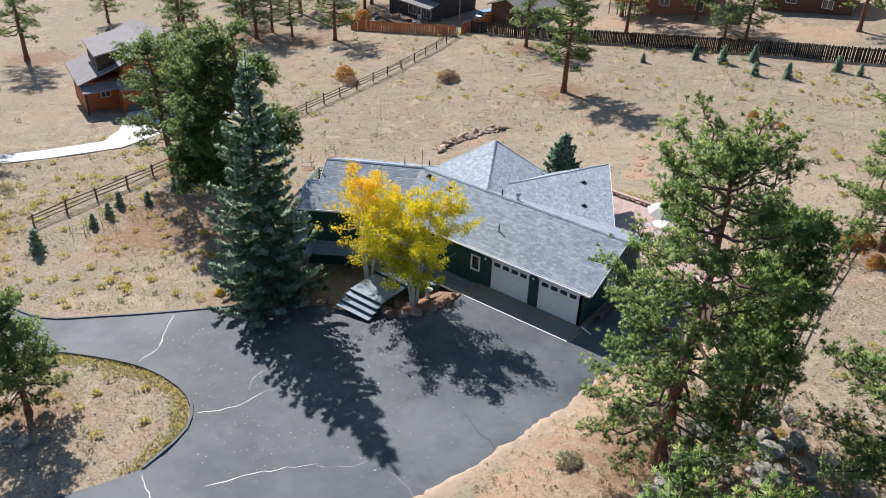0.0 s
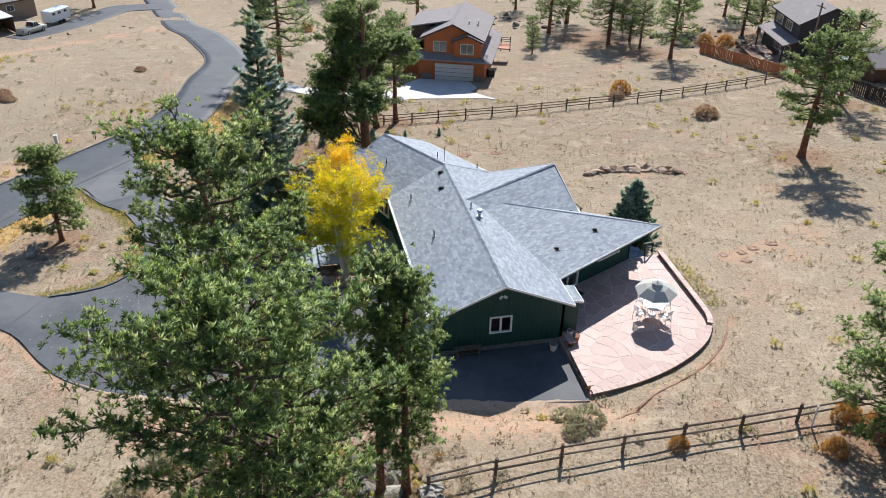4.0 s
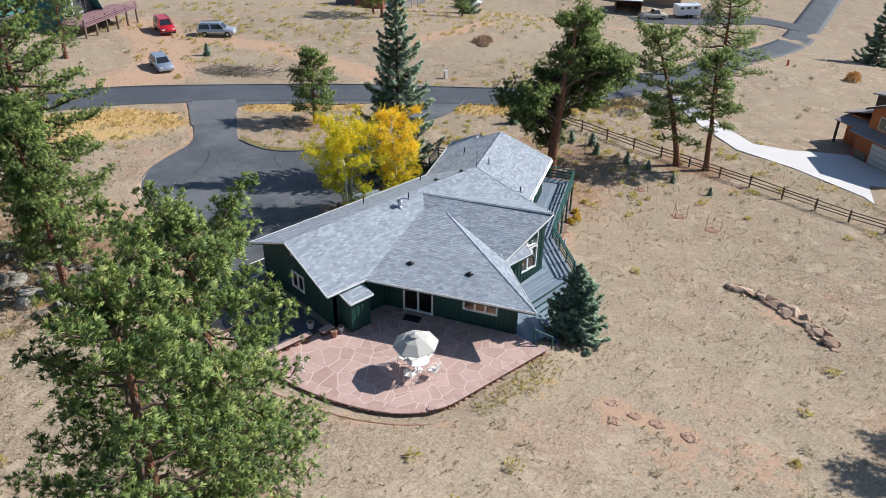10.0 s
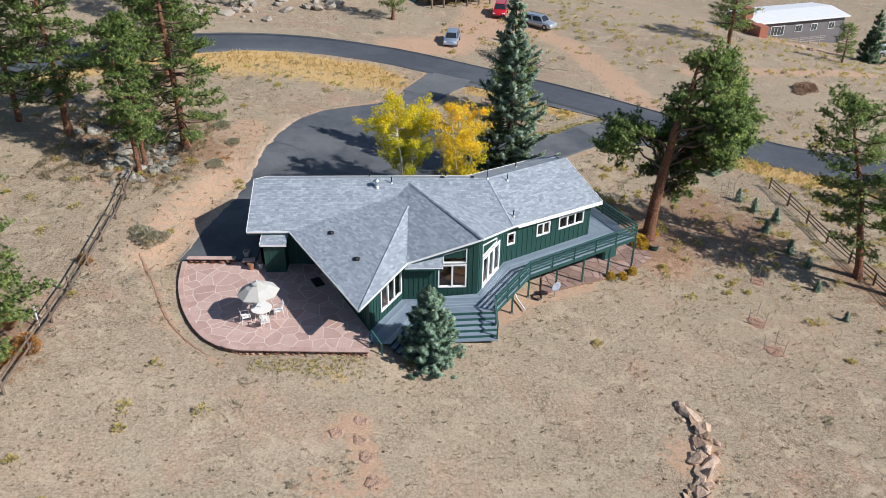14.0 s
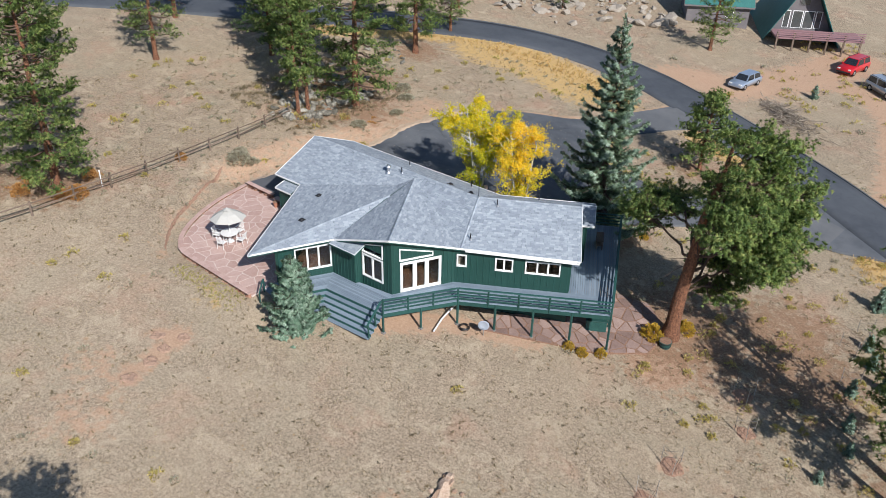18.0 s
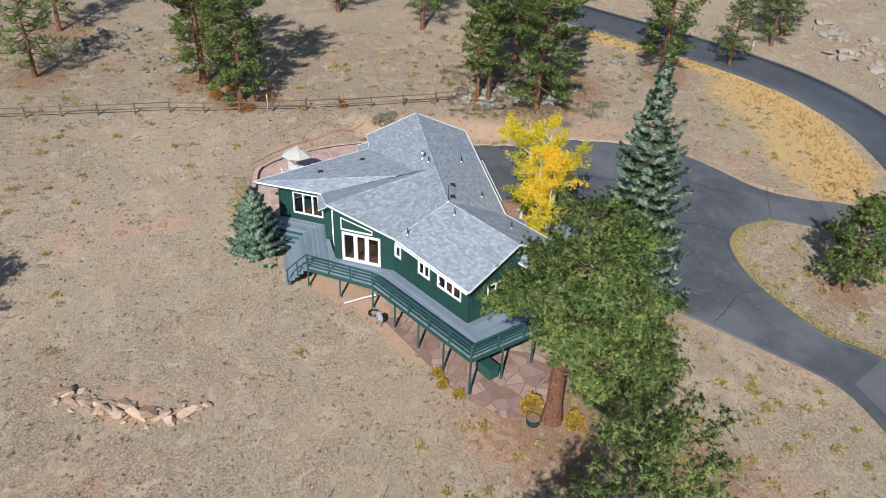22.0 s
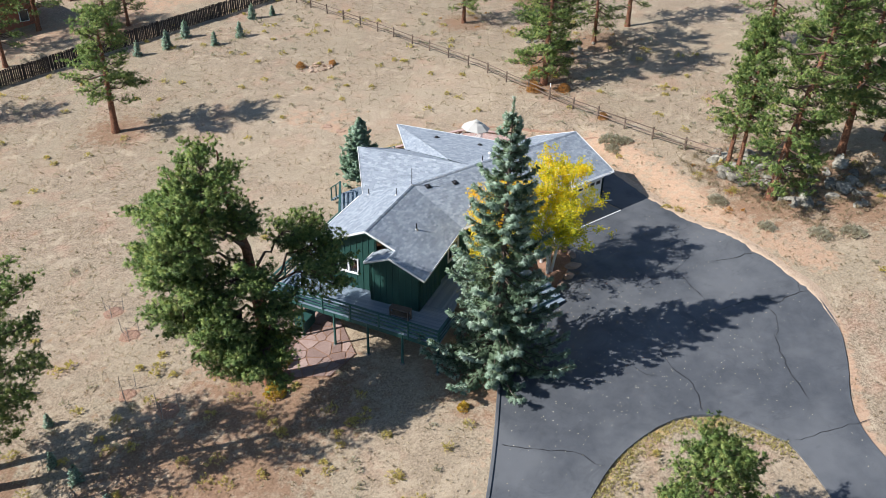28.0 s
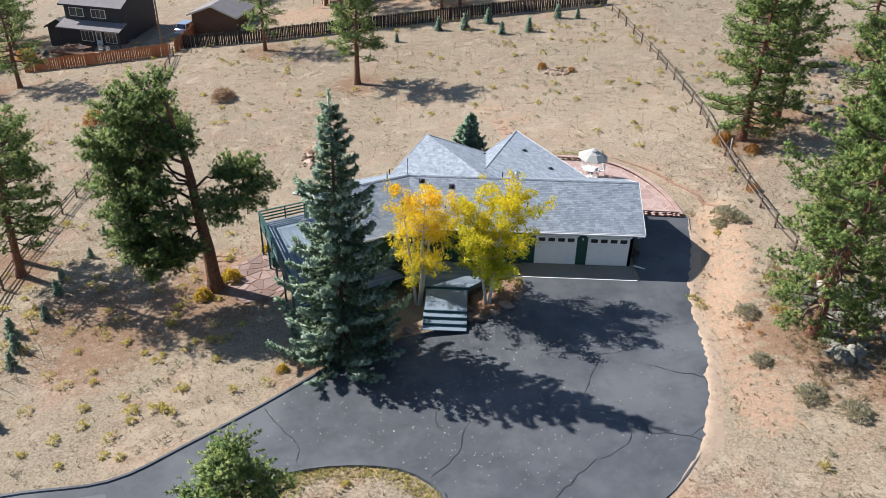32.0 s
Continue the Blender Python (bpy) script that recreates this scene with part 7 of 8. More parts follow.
def bush_mesh(seed, R, Hh, mat, n=70, leaf=0.16, blades=12, width=0.035):
    r = np.random.default_rng(seed)
    a = r.normal(0, 1, (n, 3))
    a /= np.linalg.norm(a, axis=1)[:, None]
    a[:, 2] = np.abs(a[:, 2])
    q = r.uniform(0.35, 1.0, (n, 1)) ** 0.5
    c = a * q * np.array([R, R * 0.9, Hh])
    b = Build()
    b.add(*tufts(r, c, a * 0.8 + np.array([0, 0, 0.7]), leaf, width, blades, 0.5))
    for i in range(0, n, 4):
        b.add(*limb_rings(np.array([[0, 0, 0], c[i] * 0.55, c[i]]), [0.015, 0.011, 0.006], 3))
    return b.mesh("bush", mat)


def bush(name, label, category, me, x, y, s=1.0, group=""):
    ob = tagged(new(name, me), label, category, group)
    ob.matrix_basis = pose(x, y, gz(x, y) - 0.03, 0, 0, (x * 71 + y * 37) % 360) @ Matrix.Scale(s, 4)


orange_bush, plum_bush, sage_bush, yellow_bush = bush_mesh(1, 1.2, 1.5, rust, 260, 0.28, 16), bush_mesh(2, 1.3, 1.2, plum, 260, 0.3, 16), bush_mesh(3, 0.95, 0.6, sage, 170, 0.2, 14), bush_mesh(4, 0.7, 0.9, gold_leaves, 170, 0.17, 14, 0.06)
bush("shrub", "rounded orange autumn shrub in the grass", "shrub", orange_bush, -35.2, 30.2)
bush("shrub", "dull orange twiggy shrub beside a brighter one", "shrub", plum_bush, -32.7, 28.6, 0.75)
bush("shrub", "rounded purple-brown leafless shrub", "shrub", plum_bush, -22.2, 34.2)
for x, y, s in ((23.6, 2.4, 1.15), (22.9, 1.7, 0.8), (24.3, 1.6, 0.7), (21.6, -9.5, 0.8), (22.5, -17, 0.9), (24.2, -18.5, 0.9), (21, -14, 0.7)):
    bush("shrub", "low grey-green sagebrush by the driveway bank", "shrub", sage_bush, x, y, s, "sagebrush")
for x, y, s in ((26.2, 14.7, 0.6), (26.9, 15.6, 0.45), (29.0, 17.5, 0.55), (12.6, 35.9, 0.45), (15.6, 34.4, 0.35), (26.3, 5.9, 0.4), (28.2, 12.6, 0.5), (30.2, 16.1, 0.45), (-56, 56, 1.1), (-58, 54, 1.0)):
    bush("shrub", "rust-orange autumn shrub on the dry slope", "shrub", orange_bush, x, y, s, "rust-orange shrubs")
for x, y, s in ((-11.3, -2.6, 1.05), (-12.7, -4.7, 0.9), (-8.9, 2.15, 0.55), (-9.8, 1.35, 0.55), (-8.0, 2.3, 0.55), (-5.5, -12.8, 0.5)):
    bush("shrub", "small yellow autumn shrub beside the flagstones", "shrub", yellow_bush, x, y, s, "yellow shrubs")
low_bush = bush_mesh(7, 1.4, 0.75, plum, 240, 0.3, 16)
heap = Build()
hr = np.random.default_rng(6)
for _ in range(520):
    c = np.array([hr.normal(0, 2.3), hr.normal(0, 0.75), 0.0])
    c[2] = max(0.06, 0.75 * np.exp(-((c[0] / 3.2) ** 2) - (c[1] / 1.1) ** 2) * hr.uniform(0.2, 1.0))
    d = hr.normal(0, 1, 3) * np.array([1, 0.8, 0.22])
    d *= hr.uniform(0.4, 1.1) / np.linalg.norm(d)
    heap.add(*limb_rings(np.array([c - d, c + hr.normal(0, 0.06, 3), c + d * 0.9]), [0.035, 0.026, 0.012], 4))
heap_wood = surface("cut_branches", (0.16, 0.125, 0.095), (0.40, 0.345, 0.28), 3, 0.9, fine=12, relief=0.3, island=0.6)
tagged(new("brush_heap", heap.mesh("brush_heap", heap_wood)), "long heap of cut grey branches beside the road", "branches", kind="stuff").matrix_basis = pose(-4.6, -45.0, gz(-4.6, -45.0) - 0.03, 0, 0, 145)
bush("shrub", "wide low brown shrub in the far meadow", "shrub", low_bush, -40.4, -39.8, 1.0)
bush("shrub", "small brown shrub in the far meadow", "shrub", low_bush, -51.8, -26.6, 0.6)
bush("shrub", "brown twiggy shrub beside a larger one", "shrub", low_bush, -39.3, -38.6, 0.6)

young = spruce_meshes(61, 2.1, 0.62, 14, tone=needles_young, size=0.17, blades=6, full=0.85)
for i, (x, y, s) in enumerate([(-21.75, -16.6, 0.95), (-22.4, -11.7, 0.6), (-23.1, -9.9, 0.65), (-24.3, -8.2, 0.7), (-22.8, -6.5, 0.6), (-23.5, -3.4, 0.6), (-24.1, -1.4, 0.5), (-23.4, 1.8, 0.45), (-23.85, 5.4, 0.4), (0.7, 51.0, 0.8), (4.0, 50.7, 1.0), (6.9, 52.3, 0.95), (8.5, 48.0, 0.75), (11.8, 48.3, 0.85), (15.6, 52.6, 0.85), (18.0, 52.0, 0.6), (-4.3, 48.0, 0.55), (-6.0, -51.9, 0.75)]):
    plant("spruce_sapling", "young blue spruce planted in the grass", "sapling", young, x, y, i * 50, s, 0.04, "planted spruces")


def stake_ring(x, y, seed):
    """Thin stakes with a wire hoop round a planted spot."""
    rr = random.Random(seed)
    t = thing("tree_guard", "thin metal stakes and wire round a bare planting spot", "tree guard", "tree guards", m=pose(x, y, gz(x, y)))
    pts = []
    for k in range(3):
        a = k * 2.1 + rr.uniform(-0.3, 0.3)
        p = Vector((0.65 * math.cos(a), 0.65 * math.sin(a), 0))
        q = p + Vector((rr.gauss(0, 0.08), rr.gauss(0, 0.08), 1.15))
        part("stake", tube(p - Vector((0, 0, 0.2)), q, 0.02, seg=5), grey_wood, t)
        pts.append(q)
    for h in (0.35, 0.8):
        for k in range(3):
            a, b = pts[k], pts[(k + 1) % 3]
            part("wire", tube(Vector((a.x, a.y, h)), Vector((b.x, b.y, h)), 0.008, seg=4), dark_metal, t)


for i, (x, y) in enumerate(((-17.1, 6.4), (-17.1, 9.5), (-19.2, 1.2), (-17.9, -1.7), (-22.0, -13.0), (-21.5, -10.8), (-22.6, -7.4))):
    stake_ring(x, y, i)


def np_inside(x, y, poly):
    hit = np.zeros(x.shape, bool)
    for (ax, ay), (bx, by) in zip(poly, poly[1:] + poly[:1]):
        if ay != by:
            hit ^= ((ay > y) != (by > y)) & (x < (bx - ax) * (y - ay) / (by - ay) + ax)
    return hit


HOUSE_AREA = [(16.4, -5.4), (16.4, 4.4), (8.9, 13.2), (1.0, 11.0), (-1.9, 5.8), (-10.2, 1.0), (-6.2, -9.2), (0.0, -9.0), (2.3, -10.3), (5.2, -10.3), (8.7, -7.2)]


def open_ground(x, y):
    """True where grass may grow."""
    ok = ~(np_inside(x, y, outline) & ~np_inside(x, y, ISLAND)) & ~np_inside(x, y, PATIO) & ~np_inside(x, y, HOUSE_AREA) & ~np_inside(x, y, LOWER) & ~np_inside(x, y, CABIN_DRIVE)
    return ok & (along(x, y, ROAD, 2.0) < 0.02)


def field(name, label, mat, count, length, width, blades, seed, box, thin=0.0, weight=None):
    r = np.random.default_rng(seed)
    x, y = r.uniform(box[0], box[1], count), r.uniform(box[2], box[3], count)
    clump = np.sin(x * 0.7 + 2 * np.sin(y * 0.45)) * np.sin(y * 0.6 + 2 * np.sin(x * 0.38))
    keep = open_ground(x, y) & (clump > thin - r.uniform(0, 1, count))
    if weight is not None:
        keep &= weight(x, y) > r.uniform(0, 1, count)
    x, y = x[keep], y[keep]
    c = np.stack([x, y, land(x, y) - 0.01], -1)
    w = np.tile(np.array([[0, 0, 1.0]]), (len(x), 1)) + r.normal(0, 0.25, (len(x), 3))
    v, t = tufts(r, c, w, length, width, blades, 0.45)
    tagged(new(name, tri_mesh(name, v, t, mat)), label, "grass", kind="stuff")


field("grass_tufts", "short dry straw-coloured grass tufts over the meadow", straw, 80000, 0.12, 0.02, 5, 71, (-42, 44, -34, 58), 0.0)
field("grass_tufts", "sparse dry grass tufts on the far slopes", straw, 22000, 0.17, 0.05, 4, 72, (-100, 70, -75, 75), 0.2)
field("golden_grass", "tall golden grass along the road verge", straw_gold, 26000, 0.32, 0.05, 5, 73, (-42, 46, -46, -12), -1.0,
      lambda x, y: np.maximum.reduce([along(x, y, [(40, -24), (30, -34.5), (20, -36.8), (11, -36), (8.5, -33.5)], 2.0), along(x, y, [(-5, -31.8), (-10, -28.8), (-1, -33.0)], 1.4), along(x, y, [(-20, -22.5), (-30, -17), (-40, -14.2)], 1.6)]))


field("green_grass", "short greenish grass along the island edge", foliage("green_straw", [(0.28, 0.26, 0.09), (0.42, 0.37, 0.15), (0.52, 0.44, 0.22)], 0.3), 34000, 0.16, 0.04, 5, 74, (-16, 7, -36, -19), -1.0,
      lambda x, y: along(x, y, ISLAND[:8], 0.75) * np_inside(x, y, ISLAND))
field("green_grass", "patch of green grass below the patio wall", bpy.data.materials["green_straw"], 1600, 0.14, 0.04, 5, 75, (7, 17, 13.5, 16.5), -1.0, lambda x, y: along(x, y, [(9, 14.5), (14, 14.6)], 0.6))


def brush(name, label, mat, count, R, Hh, n, leaf, blades, width, seed, box, thin, weight=None):
    """Many low shrubs, each a rounded bunch."""
    r = np.random.default_rng(seed)
    x, y = r.uniform(box[0], box[1], count), r.uniform(box[2], box[3], count)
    clump = np.sin(x * 0.21 + 1.5 * np.sin(y * 0.17)) * np.sin(y * 0.23 + 1.5 * np.sin(x * 0.19))
    keep = open_ground(x, y) & (clump > thin - r.uniform(0, 1, count))
    if weight is not None:
        keep &= weight(x, y) > r.uniform(0, 1, count)
    cs, ws = [], []
    for a, b in zip(x[keep], y[keep]):
        s = r.uniform(0.5, 1.25)
        d = r.normal(0, 1, (n, 3))
        d /= np.linalg.norm(d, axis=1)[:, None]
        d[:, 2] = np.abs(d[:, 2])
        cs.append(np.array([a, b, gz(a, b)]) + d * r.uniform(0.3, 1, (n, 1)) * np.array([R, R, Hh]) * s)
        ws.append(d + np.array([0, 0, 0.6]))
    v, t = tufts(r, np.concatenate(cs), np.concatenate(ws), leaf, width, blades, 0.5)
    tagged(new(name, tri_mesh(name, v, t, mat)), label, "shrubs", kind="stuff")


def calm(x, y):
    """Fewer shrubs on the mown ground behind the house."""
    return 1 - 0.93 * np.clip(1.6 - np.hypot((x - 4) / 17, (y - 13) / 15), 0, 1)


brush("rabbitbrush", "small yellow-green rabbitbrush clumps dotted over the grass", rabbit, 560, 0.42, 0.34, 24, 0.17, 10, 0.035, 81, (-42, 44, -34, 58), 0.15, calm)
brush("sagebrush", "small grey sage clumps dotted over the grass", sage, 1000, 0.40, 0.27, 16, 0.14, 9, 0.03, 82, (-48, 46, -36, 60), 0.3, calm)
brush("dry_weeds", "tiny dry weeds dotted thickly over the grass", straw_dull, 5200, 0.13, 0.1, 5, 0.11, 6, 0.022, 85, (-44, 44, -36, 58), -0.4)
brush("rabbitbrush", "yellow rabbitbrush clumps on the slope below the drive", rabbit, 170, 0.42, 0.36, 22, 0.17, 10, 0.03, 87, (-36, -5, -30, 2), -0.6)
brush("rabbitbrush", "yellow-green rabbitbrush over the far meadow", rabbit, 520, 0.5, 0.35, 12, 0.22, 8, 0.05, 88, (-75, 2, -80, -44), 0.1)
brush("far_brush", "low brush over the far meadow", sage, 420, 0.5, 0.35, 12, 0.24, 8, 0.06, 83, (-105, 75, -78, 85), 0.1, lambda x, y: (np.hypot(x, y) > 48) * 1.0)
brush("rock_brush", "dry brown weeds growing between the granite boulders", straw_dull, 420, 0.3, 0.3, 10, 0.22, 8, 0.02, 86, (23, 34, -18, -4), -1.0)
brush("litter", "russet twigs and leaf litter under the pines", rust, 520, 0.3, 0.16, 12, 0.14, 8, 0.03, 84, (18, 48, -34, 40), 0.0, lambda x, y: np.maximum.reduce([blob(x, y, *b) for b in LITTER]))


# ---- neighbouring houses ----
cedar = surface("orange_cedar", (0.33, 0.09, 0.026), (0.45, 0.135, 0.042), 1.2, 0.7, fine=14, relief=0.3)
cedar_dark = surface("brown_trim", (0.05, 0.03, 0.022), (0.09, 0.055, 0.04), 2, 0.7, relief=0.2)
roof_brown = surface("grey_brown_shingles", (0.20, 0.18, 0.18), (0.31, 0.28, 0.275), 1.0, 0.85, fine=12, relief=0.5, depth=0.03)
roof_teal = surface("teal_roof", (0.03, 0.13, 0.12), (0.05, 0.19, 0.17), 1, 0.6, fine=10, relief=0.3)
roof_white = surface("white_roof", (0.62, 0.63, 0.64), (0.74, 0.75, 0.76), 1, 0.6, relief=0.1)
paint_dark = surface("charcoal_siding", (0.035, 0.033, 0.035), (0.06, 0.057, 0.06), 1.5, 0.7, relief=0.2)
paint_grey = surface("grey_siding", (0.13, 0.12, 0.125), (0.20, 0.185, 0.19), 1.5, 0.8, relief=0.2)
paint_brown = surface("brown_siding", (0.10, 0.05, 0.03), (0.17, 0.085, 0.05), 1.5, 0.8, relief=0.3)
paint_tan = surface("tan_siding", (0.26, 0.19, 0.13), (0.36, 0.27, 0.19), 1.5, 0.8, relief=0.2)
brick_red = surface("red_brick", (0.28, 0.10, 0.065), (0.40, 0.16, 0.10), 6, 0.85, fine=30, relief=0.5)
stone_skirt = surface("stone_skirt", (0.14, 0.12, 0.09), (0.25, 0.21, 0.16), 5, 0.9, relief=0.6, depth=0.03)
cream = surface("cream_trim", (0.58, 0.54, 0.42), (0.68, 0.64, 0.52), 3, 0.6, relief=0.1)
beige_door = surface("beige_door", (0.55, 0.51, 0.46), (0.64, 0.60, 0.55), 2, 0.6, relief=0.1)
dim_glass = surface("dim_glass", (0.05, 0.055, 0.055), (0.10, 0.11, 0.105), 1.2, 0.08, relief=0.0, spec=0.8)
purple_deck = surface("purple_deck", (0.20, 0.11, 0.12), (0.30, 0.18, 0.19), 2, 0.8, relief=0.3)


def hull(corners, thick, up=True):
    """A slab from a flat ring of corners, thickened downwards."""
    bm = bmesh.new()
    c = [Vector(p) for p in corners]
    a, b = [bm.verts.new(p) for p in c], [bm.verts.new(p - Vector((0, 0, thick))) for p in c]
    bm.faces.new(a), bm.faces.new(b[::-1])
    for i in range(len(c)):
        j = (i + 1) % len(c)
        bm.faces.new((a[i], b[i], b[j], a[j]))
    return bm


def gable_body(x0, x1, y0, y1, z0, eave, ridge, along_y=True):
    """Walls of a gabled box as one solid."""
    bm = bmesh.new()
    if along_y:
        xm = (x0 + x1) / 2
        ring = [(x0, z0), (x1, z0), (x1, eave), (xm, ridge), (x0, eave)]
        a, b = [bm.verts.new((x, y0, z)) for x, z in ring], [bm.verts.new((x, y1, z)) for x, z in ring]
    else:
        ym = (y0 + y1) / 2
        ring = [(y0, z0), (y1, z0), (y1, eave), (ym, ridge), (y0, eave)]
        a, b = [bm.verts.new((x0, y, z)) for y, z in ring], [bm.verts.new((x1, y, z)) for y, z in ring]
    bm.faces.new(a), bm.faces.new(b[::-1])
    for i in range(5):
        j = (i + 1) % 5
        bm.faces.new((a[i], b[i], b[j], a[j]))
    return bm


def flat_window(parent, x, z, w, h, y, mat=None, lights=2, side=0):
    """A window lying proud of a wall that faces -y (side 0) or +x (side 1)."""
    def put(sx, sz, dx, dz, deep, off):
        size = (sx, deep, sz) if not side else (deep, sx, sz)
        at = (x + dx, y - off, z + dz) if not side else (y + off, x + dx, z + dz)
        return box_bm(size, Matrix.Translation(at))
    win = part("window", put(w, h, 0, 0, 0.08, 0.03), mat or white_paint, parent)
    k = (w - 0.12) / lights
    for i in range(lights):
        part("pane", put(k - 0.07, h - 0.16, -w / 2 + 0.06 + k * (i + 0.5), 0, 0.03, 0.075), dim_glass, win)


def roof_pair(t, x0, x1, y0, y1, eave, ridge, mat, trim, over=0.5, along_y=True):
    if along_y:
        xm, s = (x0 + x1) / 2, (ridge - eave) / ((x1 - x0) / 2)
        sides = [[(x0 - over, y0 - over, eave - s * over), (xm, y0 - over, ridge), (xm, y1 + over, ridge), (x0 - over, y1 + over, eave - s * over)], [(x1 + over, y0 - over, eave - s * over), (xm, y0 - over, ridge), (xm, y1 + over, ridge), (x1 + over, y1 + over, eave - s * over)]]
    else:
        ym, s = (y0 + y1) / 2, (ridge - eave) / ((y1 - y0) / 2)
        sides = [[(x0 - over, y0 - over, eave - s * over), (x0 - over, ym, ridge), (x1 + over, ym, ridge), (x1 + over, y0 - over, eave - s * over)], [(x0 - over, y1 + over, eave - s * over), (x0 - over, ym, ridge), (x1 + over, ym, ridge), (x1 + over, y1 + over, eave - s * over)]]
    for c in sides:
        r = part("roof", hull([(x, y, z + 0.14) for x, y, z in c], 0.12), mat, t)
        for a, b in ((c[0], c[1]), (c[2], c[3]), (c[3], c[0])):
            part("fascia", beam((a[0], a[1], a[2] + 0.02), (b[0], b[1], b[2] + 0.02), 0.05, 0.2), trim, r)


# orange two-storey cabin: x along its front, y to the back
FX, FY = -48.5, 7.9
ang = math.degrees(math.atan2(14.8 - 7.0, -45.0 + 48.1))
cz = gz(-47, 10) - 0.1
cabin = thing("cabin", "two-storey orange cedar cabin with a grey-brown roof and beige garage door", "house", m=pose(FX, FY, cz, 0, 0, ang))
part("wall", box_bm((8.6, 12.5, 5.0), Matrix.Translation((4.3, 6.25, 0.5))), cedar, cabin, "orange cedar lower walls")
part("wall", gable_body(0.7, 8.0, 0.5, 11.2, 2.9, 5.5, 7.2), cedar, cabin, "orange cedar upper storey")
roof_pair(cabin, 0.7, 8.0, 0.5, 11.2, 5.5, 7.2, roof_brown, cedar_dark)
part("roof", hull([(-0.3, -0.9, 2.95), (8.9, -0.9, 2.95), (8.9, 0.7, 3.5), (-0.3, 0.7, 3.5)], 0.15), roof_brown, cabin, "skirt roof over the garage")
part("roof", hull([(8.9, -0.9, 2.95), (9.6, -0.9, 2.85), (9.6, 13.0, 2.85), (7.95, 13.0, 3.6), (7.95, 0.0, 3.6)], 0.15), roof_brown, cabin, "low roof along the side")
gd = part("garage_door", box_bm((5.0, 0.08, 2.3), Matrix.Translation((4.7, -0.03, 1.1))), beige_door, cabin, "beige double garage door")
for k in range(3):
    part("joint", box_bm((5.0, 0.03, 0.03), Matrix.Translation((4.7, -0.075, 0.6 + 0.55 * k))), cedar_dark, gd)
for x in (1.1, 8.0):
    part("stone_skirt", box_bm((1.5 if x < 2 else 1.2, 0.12, 1.1), Matrix.Translation((x, -0.05, 0.3))), stone_skirt, cabin, "stone veneer")
for x in (2.7, 6.3):
    flat_window(cabin, x, 4.3, 1.7, 1.35, 0.5, cream)
part("bay", gable_body(4.6, 8.1, -0.15, 0.6, 3.3, 5.3, 6.0), cedar, cabin, "projecting gabled bay")
roof_pair(cabin, 4.6, 8.1, -0.15, 1.5, 5.3, 6.0, roof_brown, cedar_dark, 0.3)
flat_window(cabin, 6.3, 4.3, 1.7, 1.35, -0.15, cream)
part("wall", box_bm((4.2, 8.0, 5.2), Matrix.Translation((-1.6, 6.6, 0.5))), cedar, cabin, "orange cedar side wing")
part("roof", hull([(-4.2, 2.2, 3.1), (-4.2, 11.2, 3.1), (0.8, 11.2, 4.9), (0.8, 2.2, 4.9)], 0.15), roof_brown, cabin, "side wing roof")
part("dormer", box_bm((3.2, 6.4, 2.2), Matrix.Translation((0.0, 6.6, 4.9))), cedar_dark, cabin, "dark dormer")
part("roof", hull([(-1.9, 2.9, 5.95), (-1.9, 10.3, 5.95), (4.3, 10.3, 7.15), (4.3, 2.9, 7.15)], 0.15), roof_brown, cabin, "dormer roof")
part("roof", hull([(-4.0, 0.9, 2.5), (0.2, 0.9, 2.7), (0.2, 3.0, 3.2), (-4.0, 3.0, 3.0)], 0.12), roof_brown, cabin, "entry roof")
part("post", box_bm((0.2, 0.2, 2.9), Matrix.Translation((-3.7, 1.2, 1.0))), cedar_dark, cabin)
flat_window(cabin, -1.4, 1.7, 1.1, 0.9, 2.6, cream)
for y in (3.0, 7.5):
    flat_window(cabin, y, 4.6, 0.9, 0.9, 8.0, cream, 1, 1)
    flat_window(cabin, y + 1, 1.7, 0.8, 0.9, 8.6, cream, 1, 1)
for z, y in ((7.0, 3.5), (6.7, 5.0)):
    part("vent_pipe", tube((6.0 if y < 4 else 7.0, y, 5.9), (6.0 if y < 4 else 7.0, y, z), 0.09), bright_metal, cabin)
part("deck", box_bm((3.0, 2.6, 0.15), Matrix.Translation((9.2, 13.6, 0.9))), cedar, cabin, "small back deck")
for x in (8.0, 9.3, 10.6):
    part("post", box_bm((0.12, 0.12, 2.2), Matrix.Translation((x, 14.8, 0.9))), cedar_dark, cabin)
    part("rail", beam((8.0, 14.8, 1.3 + 0.2 * (x - 8)), (10.6, 14.8, 1.3 + 0.2 * (x - 8)), 0.05, 0.08), cedar_dark, cabin)
ac = thing("air_conditioner", "dark boxy air conditioner beside the cabin", "air conditioner", m=pose(-48.3, 17.6, gz(-48.3, 17.6)))
part("case", box_bm((0.9, 0.9, 0.9), Matrix.Translation((0, 0, 0.45)), 0.04), dark_metal, ac)
part("grille", tube((0, 0, 0.9), (0, 0, 0.94), 0.36, seg=16), bright_metal, ac)
tagged(sheet("cabin_drive", CABIN_DRIVE, 0.08, pale_concrete, (), 1.2),
       "pale concrete drive curving to the cabin", "driveway", kind="structure")


